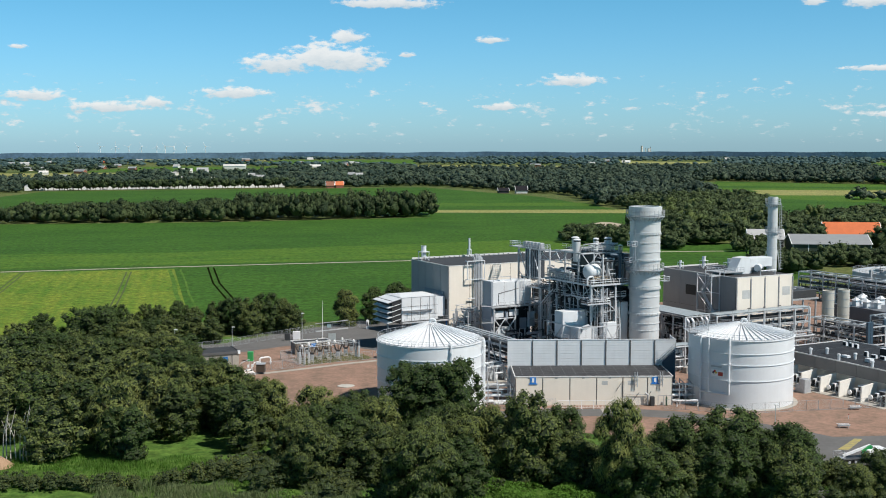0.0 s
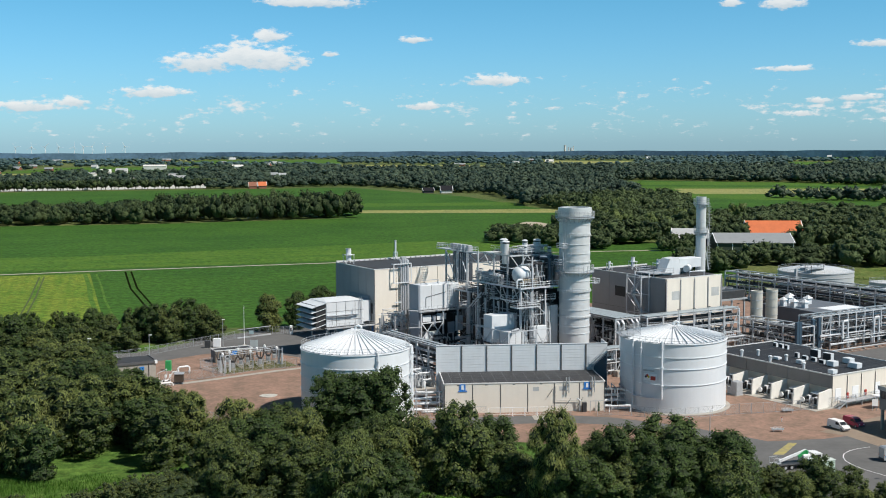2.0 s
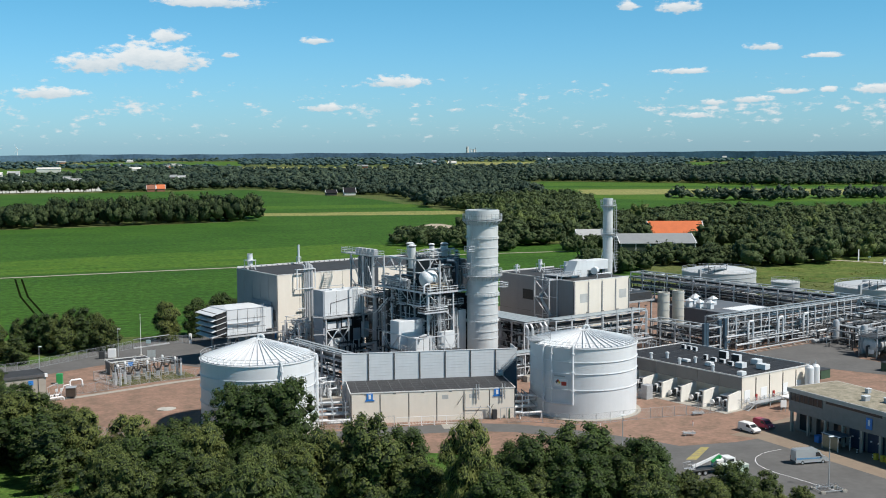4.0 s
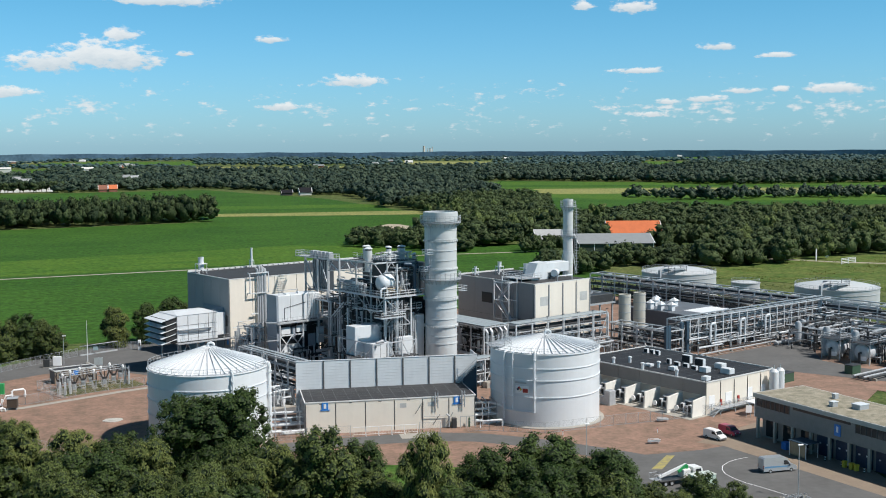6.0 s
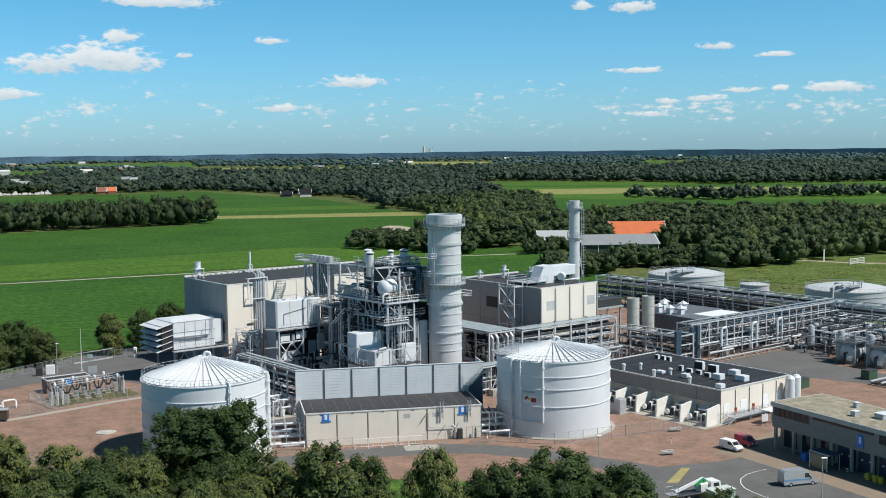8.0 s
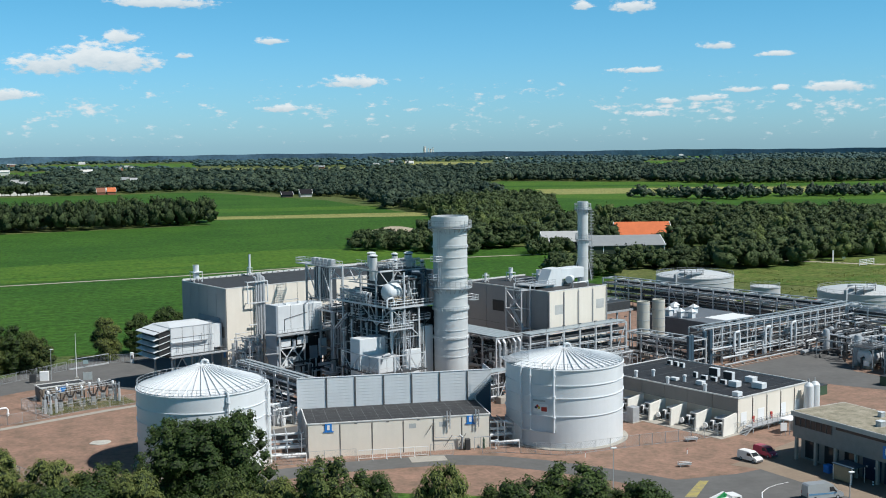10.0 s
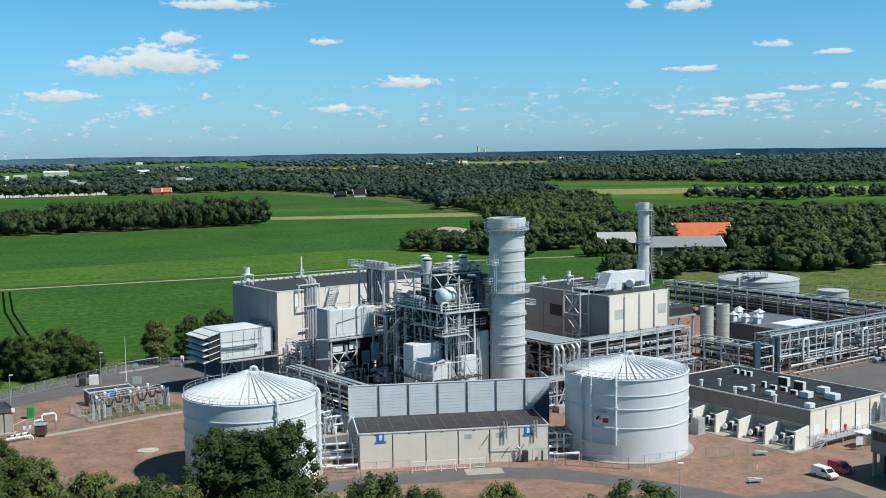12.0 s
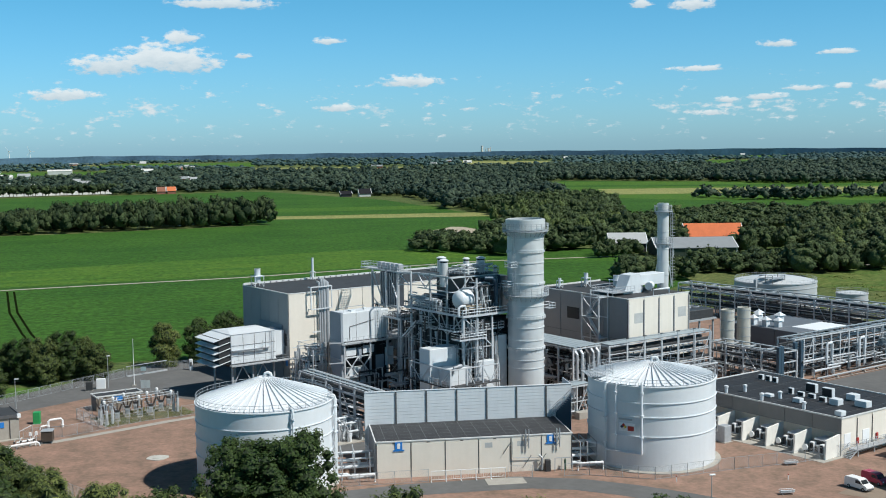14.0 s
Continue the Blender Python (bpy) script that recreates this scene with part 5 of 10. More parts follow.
part("coping", M().box(SWX0 - 0.1, SWX1 + 0.1, FBD - 0.04, FBD + 0.36, SWZ, SWZ + 0.1), WHITE, screen)
part("end_return", M().box(SWX1 - 0.1, SWX1 + 0.05, FBD + 0.36, FBD + 6, 0, SWZ), WHITE, screen)
# stair from the roof up the screen wall
stair = thing("steel_stair", 32.3, FBD - 1.2, 0, "steel stair with dark blue side panel beside the roof", "stair")
part("side_panel", M().side([(31.45, 0.0), (34.1, 0.0), (34.1, 9.3), (31.45, 6.6)], FBD - 0.35, FBD - 0.25), BLUES, stair, "dark blue side panel")
for z in (0.0, 0.55, 1.1):
    part("handrail", M().beam((30.2, FBD - 0.6, 5.9 + z), (34.1, FBD - 0.6, 9.4 + z), 0.06), STEEL, stair)
for i in range(6):
    f = i / 5
    part("rail_post", M().beam((30.2 + 3.9 * f, FBD - 0.6, 5.9 + 3.5 * f), (30.2 + 3.9 * f, FBD - 0.6, 7.0 + 3.5 * f), 0.05), STEEL, stair)
for i in range(12):
    f = i / 12
    part("tread", M().box(30.2 + 3.9 * f, 30.55 + 3.9 * f, FBD - 0.9, FBD - 0.36, 5.85 + 3.5 * f, 5.9 + 3.5 * f), STEEL, stair)


# ---- the large halls ----
def panel_wall_u(parent, u0, u1, v, z0, z1, n, material, t=0.1):
    """Panels on a wall that faces towards lower v."""
    w = (u1 - u0) / n
    for i in range(n):
        part("wall_panel", M().bevel_box(u0 + i * w + 0.05, u0 + (i + 1) * w - 0.05, v - t, v, z0, z1, 0.02), material, parent)


def panel_wall_v(parent, u, v0, v1, z0, z1, n, material, t=0.1, rows=1):
    """Panels on a wall that faces towards lower u."""
    w, h = (v1 - v0) / n, (z1 - z0) / rows
    for i in range(n):
        for j in range(rows):
            part("wall_panel", M().box(u - t, u, v0 + i * w + 0.05, v0 + (i + 1) * w - 0.05, z0 + j * h + 0.04, z0 + (j + 1) * h - 0.04), material, parent)


H1U0, H1U1, H1V0, H1V1, H1Z = 22.4, 78.0, 69.0, 90.5, 20.2
hall = thing("turbine_hall", 50, 80, 0, "tall cream panel turbine hall with a black flat roof", "hall", frame_of="g")
part("body", M().box(H1U0, H1U1, H1V0, H1V1, 0, H1Z), SEAM, hall, "dark backing between panels")
panel_wall_u(hall, H1U0, H1U1, H1V0, 0.2, H1Z, 9, PANEL)
# the hall's shaded side, greyed by colour
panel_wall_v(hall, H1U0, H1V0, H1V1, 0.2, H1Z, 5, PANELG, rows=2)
part("roof", M().box(H1U0 + 0.2, H1U1 - 0.2, H1V0 + 0.2, H1V1 - 0.2, H1Z, H1Z + 0.06), ROOF, hall, "black roofing")
part("roof_trim", M().box(H1U0 - 0.15, H1U1, H1V0 - 0.15, H1V0 + 0.12, H1Z, H1Z + 0.16).box(H1U0 - 0.15, H1U0 + 0.12, H1V0 + 0.12, H1V1, H1Z, H1Z + 0.16).box(H1U0 + 0.12, H1U1, H1V1 - 0.15, H1V1 + 0.1, H1Z, H1Z + 0.5), TRIM, hall, "pale roof trim")
part("door_frame", M().box(H1U0 - 0.35, H1U0 - 0.1, 71.6, 82, 0, 13.4), mat("blue_grey_door", (0.20, 0.235, 0.28), 0.6), hall, "blue-grey portal round the filter duct")
part("louvre", M().box(H1U0 - 0.2, H1U0 - 0.1, 69.9, 71.3, 9.0, 11.6), STEELD, hall, "dark louvre")
part("sign_board", M().box(H1U0 - 0.2, H1U0 - 0.12, 69.6, 70.4, 4.6, 6.2), BLUE, hall, "blue building sign")
for i in range(24):
    part("parapet_clip", M().box(H1U0 + 2 + i * 1.6, H1U0 + 2.3 + i * 1.6, H1V1 - 0.2, H1V1 - 0.15, H1Z + 0.1, H1Z + 0.4), STEELD, hall)


def roof_stack(u, v, z, r, h, label, base=1.6):
    s = thing("roof_stack", u, v, z, label, "roof stack", "roof stacks", "g")
    part("flue", M().turned(u, v, [(r, z + base * 0.6), (r, z + base + h), (r * 1.08, z + base + h), (r * 1.08, z + base + h + 0.12), (r * 0.8, z + base + h + 0.12)], 16), WHITE, s, smooth=True)
    for a in (-1, 1):
        for b in (-1, 1):
            part("leg", M().beam((u + a * r * 1.5, v + b * r * 1.5, z), (u + a * r * 1.5, v + b * r * 1.5, z + base + 1.0), 0.1), WHITE, s)
        part("brace", M().beam((u + a * r * 1.5, v - r * 1.5, z), (u + a * r * 1.5, v + r * 1.5, z + base), 0.07), WHITE, s)
    part("collar", M().box(u - r * 1.7, u + r * 1.7, v - r * 1.7, v + r * 1.7, z + base + 0.8, z + base + 0.92), WHITE, s)
    return s


roof_stack(23.6, 85.5, H1Z, 0.7, 2.4, "white roof exhaust stack on a braced stand")
roof_stack(39.5, 88.5, H1Z, 0.28, 4.0, "thin white vent pipe on the roof", 1.2)
# exhaust bundle on the hall's front
bun = thing("exhaust_pipes", 30.8, 68.0, 0, "bundle of bright steel exhaust pipes up the hall wall", "pipes", frame_of="g")
for i, (du, r, top) in enumerate(((0, 0.22, 22.2), (0.55, 0.22, 22.8), (1.15, 0.32, 22.7), (1.95, 0.42, 22.0))):
    part("exhaust_pipe", M().pipe([(29.7 + du, 68.35, 6.5), (29.7 + du, 68.35, top - 0.6), (29.7 + du, 68.5, top), (29.7 + du, 69.3, top + 0.2)], r, 12), STEEL, bun, smooth=True)
for u in (27.3, 32.4):
    part("frame_post", M().beam((u, 67.8, 16.6), (u, 67.8, 21.4), 0.22), WHITE, bun)
for z in (16.6, 21.4):
    part("frame_beam", M().beam((27.2, 67.8, z), (32.5, 67.8, z), 0.22).beam((27.3, 67.8, z), (27.3, 69, z), 0.18).beam((32.4, 67.8, z), (32.4, 69, z), 0.18), WHITE, bun)
part("wall_arm", M().beam((27.8, 68.2, 11.6), (29.6, 68.2, 11.6), 0.26), WHITE, bun)

# inlet filter house on legs
FH = 13.0
filt = thing("filter_house", 13, 73, 0, "white inlet filter house with sloping weather hoods on legs", "filter house", frame_of="g")
part("body", M().bevel_box(8.5, 18.8, 68.3, 77.6, 6.9, FH, 0.08), WHITE, filt)
part("roof", M().add([(8.4, 68.2, FH), (18.9, 68.2, FH), (18.9, 77.7, FH), (8.4, 77.7, FH), (10, 73, FH + 0.5), (17.5, 73, FH + 0.5)], [(0, 1, 5, 4), (1, 2, 5), (2, 3, 4, 5), (3, 0, 4)]), WHITE, filt)
part("duct", M().box(18.8, 22.0, 70.5, 76.5, 7.2, 12.4), WHITE, filt)
for i in range(5):
    z = FH - 0.1 - i * 1.3
    part("weather_hood", M().add([(8.5, 68.3, z), (8.5, 77.6, z), (4.6, 77.6, z - 1.0), (4.6, 68.3, z - 1.0), (8.5, 68.3, z - 0.09), (8.5, 77.6, z - 0.09), (4.6, 77.6, z - 1.09), (4.6, 68.3, z - 1.09)],
                             [(3, 0, 1, 2), (4, 7, 6, 5), (0, 3, 7, 4), (2, 1, 5, 6), (3, 2, 6, 7), (1, 0, 4, 5)]), WHITE, filt)
# solid dark core, so that the gaps between hoods look shaded
part("hood_shade_core", M().box(5.9, 8.5, 68.6, 77.3, 6.9, FH - 0.7), DARK, filt, "dark core painting in the shade between hoods")
for z in (8.4, 10.6):
    part("body_seam", M().box(8.6, 18.7, 68.24, 68.3, z, z + 0.06), SEAM, filt)
for u in (11.2, 13.8, 16.4):
    part("body_seam", M().box(u, u + 0.06, 68.24, 68.3, 7.0, FH - 0.1), SEAM, filt)
part("body_ladder", M().beam((17.6, 68.0, 6.7), (17.6, 68.0, FH + 0.9), 0.08).beam((18.1, 68.0, 6.7), (18.1, 68.0, FH + 0.9), 0.08), STEEL, filt)
part("wall_pipe", M().pipe([(10.0, 67.9, 7.4), (10.0, 67.9, 9.3), (15.6, 67.9, 9.3), (15.6, 67.9, 11.2)], 0.06, 6), STEEL, filt)
part("walkway", M().box(8.0, 22.0, 66.9, 68.25, 6.5, 6.7), STEEL, filt)
for i in range(10):
    part("rail_post", M().beam((8.6 + 1.4 * i, 67.0, 6.7), (8.6 + 1.4 * i, 67.0, 7.8), 0.05), STEEL, filt)
for z in (7.25, 7.8):
    part("rail", M().beam((8.6, 67.0, z), (21.2, 67.0, z), 0.05), STEEL, filt)
part("ledge", M().box(8.6, 17.2, 67.7, 68.3, 9.6, 9.75), STEEL, filt)
part("floor_frame", M().box(8.3, 19, 68.1, 77.8, 6.3, 6.9), STEELD, filt)
for u in (8.8, 13.5, 18.4):
    for v in (68.6, 77.2):
        part("leg", M().beam((u, v, 0), (u, v, 6.3), 0.35), STEEL, filt)
for u in (8.8, 13.5):
    part("brace", M().beam((u, 68.6, 2.0), (u + 2.35, 68.6, 6.2), 0.18).beam((u + 4.7, 68.6, 2.0), (u + 2.35, 68.6, 6.2), 0.18), STEEL, filt)

# second hall with stair tower and roof plant
H2U0, H2U1, H2V0, H2V1, H2Z = 82.0, 101.2, 27.5, 56.0, 18.0
hall2 = thing("boiler_hall", 91, 41, 0, "cream panel hall, shaded side in grey, with black roof and steel stair tower", "hall", frame_of="g")
part("body", M().box(H2U0, H2U1, H2V0, H2V1, 0, H2Z), SEAM, hall2, "dark backing between panels")
panel_wall_u(hall2, H2U0 + 0.3, H2U1 - 0.1, H2V0, 0.2, H2Z, 4, PANEL, 0.12)
for i in range(5):
    u = H2U0 + 0.15 + i * (H2U1 - H2U0 - 0.3) / 4
    part("pilaster", M().box(u - 0.16, u + 0.16, H2V0 - 0.3, H2V0 - 0.12, 0, H2Z - 0.4), PANELG, hall2, "grey joint strip")
# side wall greyed to hold its shade
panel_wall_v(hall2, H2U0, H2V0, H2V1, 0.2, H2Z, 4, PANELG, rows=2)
part("roof", M().box(H2U0 + 0.2, H2U1 - 0.2, H2V0 + 0.2, H2V1 - 0.2, H2Z, H2Z + 0.06), ROOF, hall2, "black roofing")
part("roof_trim", M().box(H2U0 - 0.15, H2U1 + 0.1, H2V0 - 0.15, H2V0 + 0.12, H2Z, H2Z + 0.2).box(H2U0 - 0.15, H2U0 + 0.12, H2V0 + 0.12, H2V1, H2Z, H2Z + 0.2).box(H2U0 + 0.12, H2U1, H2V1 - 0.15, H2V1 + 0.1, H2Z, H2Z + 0.4), TRIM, hall2, "pale roof trim")
part("window", M().box(H2U0 - 0.16, H2U0 - 0.1, 42.5, 46.5, 12.0, 14.6), DARK, hall2, "dark louvred opening")
for u, z in ((84.0, 12.6), (94.0, 6.6), (97.6, 12.8)):
    part("patch", M().box(u, u + 2.6, H2V0 - 0.135, H2V0 - 0.12, z, z + 2.2), mat("pale_patch", (0.50, 0.51, 0.50), 0.7), hall2, "paler panel patch")


def stack(u, v, r, top, rings, galleries, label, base=0.0, seg=48):
    s = thing("chimney_stack", u, v, base, label, "chimney", frame_of="g")
    part("shaft", M().turned(u, v, [(r, base), (r, top), (r * 0.93, top), (r * 0.93, top - 1.5)], seg), STACK, s, smooth=True)
    for z, h, t in rings:
        part("ring_flange", M().turned(u, v, [(r, z), (r + t, z), (r + t, z + h), (r, z + h)], seg), STACK, s)
        if t > 0.15:
            lug = as_mesh("flange_lug", M().box(-0.05, 0.06, -0.05, 0.05, -0.10, h + 0.04), STACK)
            for i in range(0, 360, 12):
                piece("flange_lug", lug, (*on_round(u, v, r + t, i), z), s, radians(i))
    for z, w in galleries:
        g = part("gallery", M().turned(u, v, [(r, z), (r + w, z), (r + w, z + 0.15), (r, z + 0.15)], seg), STEEL, s, "ring gallery")
        for hz in (0.5, 1.1, 1.45):
            part("rail", M().ring(u, v, r + w - 0.08, z + hz, 0.07, seg), STEEL, g)
        n = int(2 * math.pi * (r + w) / 1.1)
        me = as_mesh("rail_post", M().beam((0, 0, 0), (0, 0, 1.45), 0.07), STEEL)
        br = as_mesh("bracket", M().beam((-w, 0, -0.95), (0, 0, 0), 0.11), STEEL)
        for i in range(n):
            a = 2 * math.pi * i / n
            piece("rail_post", me, (*on_round(u, v, r + w - 0.05, math.degrees(a)), z + 0.1), g)
            piece("bracket", br, (*on_round(u, v, r + w - 0.05, math.degrees(a)), z), g, a)
    return s


BSU, BSV, BSR = 48.5, 21.45, 3.5
bs = stack(BSU, BSV, BSR, 37.3, [(z, 0.16, 0.09) for z in (33.4, 31.3, 28.9, 26.8, 20.6, 18.9, 14.0, 8.6)] + [(30.9, 0.28, 0.18), (18.2, 0.5, 0.28), (12.3, 0.35, 0.22), (24.8, 0.3, 0.2), (4.0, 0.3, 0.2), (16.4, 0.16, 0.1), (10.2, 0.16, 0.1)],
           [(34.9, 0.95), (22.6, 0.95)], "big pale grey cylindrical steel chimney with ring galleries")
part("top_screen", M().turned(BSU, BSV, [(BSR, 35.0), (BSR + 0.3, 35.2), (BSR + 0.3, 37.2), (BSR, 37.2)], 48), STACK, bs, smooth=True)
ss = stack(103.2, 37.2, 1.3, 37.6, [(34.5, 0.15, 0.08), (31.0, 0.15, 0.08), (27.0, 0.15, 0.08), (24.0, 0.15, 0.08), (21, 0.2, 0.1)], [(35.6, 0.75), (28.2, 0.55)], "slim pale grey steel chimney with ladder and gallery", seg=28)
part("ladder_cage", M().beam((104.9, 36.4, 18), (104.9, 36.4, 36), 0.1).beam((105.5, 36.4, 18), (105.5, 36.4, 36), 0.1).box(104.75, 105.65, 36.3, 36.4, 27.4, 27.6), STEEL, ss, "caged ladder")
for i in range(24):
    z = 18.5 + i * 0.72
    part("cage_hoop", M().beam((104.85, 36.4, z), (105.55, 36.4, z), 0.06).beam((104.85, 36.4, z), (104.85, 35.7, z), 0.05).beam((105.55, 36.4, z), (105.55, 35.7, z), 0.05).beam((104.85, 35.7, z), (105.55, 35.7, z), 0.05), STEEL, ss)
for du, dv in ((1.9, -1.2), (-1.9, 1.2), (1.9, 1.4)):
    part("stay", M().beam((103.2 + du, 37.2 + dv, 18.2), (103.2 + du * 0.6, 37.2 + dv * 0.6, 23.5), 0.18), STACK, ss)


# ---- low switchgear building with open bays ----
LBU0, LBU1, LBV0, LBV1, LBZ = 66.8, 88.0, -36.5, -2.8, 6.3
sw = thing("switch_building", 77, -20, 0, "low building with black roof, shade-grey fascia and open transformer bays", "building", frame_of="g")
part("body", M().box(68.6, LBU1, LBV0 + 0.12, LBV1, 0, LBZ - 0.02), PANEL, sw)
part("upper_storey", M().box(LBU0 + 0.12, 68.6, LBV0 + 0.12, LBV1, 3.7, LBZ - 0.02), PANELG, sw)
n = 6
for i in range(n):
    v0 = LBV0 + (LBV1 - LBV0) * i / n
    part("fascia_panel", M().bevel_box(LBU0, LBU0 + 0.12, v0 + 0.03, v0 + (LBV1 - LBV0) / n - 0.03, 3.75, LBZ - 0.08, 0.02), FASCIA, sw, "fascia panel with shade in its grey")
for i in range(5):
    u0 = 66.8 + i * 4.23
    part("wall_panel", M().bevel_box(u0 + 0.06, u0 + 4.17, LBV0, LBV0 + 0.12, 0.1, LBZ - 0.1, 0.02), PANEL, sw)
    if i:
        part("rain_pipe", M().rod((u0, LBV0 - 0.08, 0.2), (u0, LBV0 - 0.08, LBZ - 0.5), 0.07), STEELD, sw)
part("roof", M().box(LBU0 + 0.15, LBU1 - 0.15, LBV0 + 0.15, LBV1 - 0.15, LBZ - 0.02, LBZ + 0.04), ROOFB, sw, "black roofing")
for i in range(8):
    part("roof_seam", M().box(LBU0 + 0.2, LBU1 - 0.2, LBV0 + 2.0 + 4.2 * i, LBV0 + 2.07 + 4.2 * i, LBZ + 0.056, LBZ + 0.068), ROOFSEAM, sw)
for i in range(11):
    part("roof_seam", M().box(LBU0 + 0.2 + 1.9 * i, LBU0 + 0.26 + 1.9 * i, LBV0 + 0.2, LBV1 - 0.2, LBZ + 0.04, LBZ + 0.055), ROOF, sw)
part("roof_trim", M().box(LBU0 - 0.1, LBU0 + 0.12, LBV0 - 0.1, LBV1, LBZ - 0.08, LBZ + 0.14).box(LBU0 + 0.12, LBU1, LBV0 - 0.1, LBV0 + 0.12, LBZ - 0.08, LBZ + 0.14).box(LBU0 + 0.12, LBU1, LBV1 - 0.12, LBV1 + 0.1, LBZ - 0.08, LBZ + 0.2).box(LBU1 - 0.12, LBU1 + 0.1, LBV0 + 0.12, LBV1 - 0.12, LBZ - 0.08, LBZ + 0.2), TRIM, sw, "pale roof trim")
for i, v in enumerate((-36.35, -30.8, -25.1, -20.0, -14.6, -9.2)):
    part("bay_fin", M().side([(62.9 if i == 0 else 62.2, 0), (66.78, 0), (66.78, 3.72), (63.1 if i == 0 else 62.4, 3.2)], v, v + 0.32), WHITEC, sw, "white concrete bay wall")
for i, v in enumerate((-33.8, -28.4, -22.8, -17.4, -12)):
    t = thing("transformer", 67, v, 0, "grey transformer with cooling fans in an open bay", "transformer", "transformers in the bays", "g")
    part("body", M().bevel_box(65.4, 68.2, v - 0.9, v + 1.3, 0.3, 2.3, 0.06), STEELD, t)
    part("cover", M().bevel_box(65.3, 68.3, v - 0.9, v + 1.4, 2.3, 2.55, 0.05), SIGNW, t, "white top cover")
    for dv, h in ((-0.95, 1.9), (0.0, 1.6), (0.95, 2.0)):
        c = part("cooler", M().bevel_box(64.5, 65.38, v + dv, v + dv + 0.72, 0.3, h, 0.04), SIGNW if dv else STEEL, t, "white cooler box")
        part("grille", M().box(64.46, 64.5, v + dv + 0.08, v + dv + 0.64, 0.45, h - 0.2), DARK, c, "dark grille")
    part("fan", M().rod((64.0, v + 2.1, 1.1), (63.75, v + 2.1, 1.1), 0.5, 16), SIGNW, t, "round white fan")
    part("fan_stand", M().bevel_box(64.0, 64.5, v + 1.7, v + 2.5, 0.3, 1.5, 0.03), STEELD, t)
    part("plinth", M().box(63.6, 68.5, v - 1.3, v + 2.6, 0.06, 0.3), CONC, t)
sheet("concrete_slab", M().box(61.2, 68.6, -37.2, -3.4, 0, 0.06), CONC, "pale concrete apron under the transformer bays", category="slab", frame_of="g")
gcab = thing("grey_cabinet", 59.6, -18.4, 0, "tall grey steel cabinet beside the white tank", "cabinet", frame_of="g")
part("body", M().bevel_box(58.6, 60.4, -19.2, -17.6, 0.12, 2.9, 0.05), STEEL, gcab)
part("annexe", M().bevel_box(58.8, 60.2, -17.6, -16.4, 0.12, 1.5, 0.05), STEEL, gcab)
part("base", M().box(58.4, 60.6, -19.4, -16.2, 0, 0.12), CONC, gcab)
shel = thing("shelter", 74.2, -42.2, 0, "small open shelter with flat white roof", "shelter", frame_of="g")
part("roof", M().bevel_box(72.6, 76.0, -43.2, -41.0, 2.5, 2.68, 0.04), SIGNW, shel)
part("back_panel", M().box(75.3, 75.4, -42.9, -41.3, 0.1, 2.5), STEEL, shel)
for uu in (73.0, 75.6):
    for vv in (-43.0, -41.2):
        part("post", M().beam((uu, vv, 0), (uu, vv, 2.5), 0.09), STEEL, shel)
for u0, lab in ((67.6, 1.7), (72.6, 1.9), (79.5, 1.6), (83.8, 1.6)):
    part("door", M().bevel_box(u0, u0 + lab, LBV0 - 0.06, LBV0 + 0.01, 1.2, 3.6, 0.02), SIGNW, sw, "white steel door")
for u0 in (70.9, 76.3):
    part("fire_box", M().bevel_box(u0, u0 + 0.5, LBV0 - 0.25, LBV0 + 0.01, 1.4, 2.5, 0.03), RED, sw, "red fire cabinet")
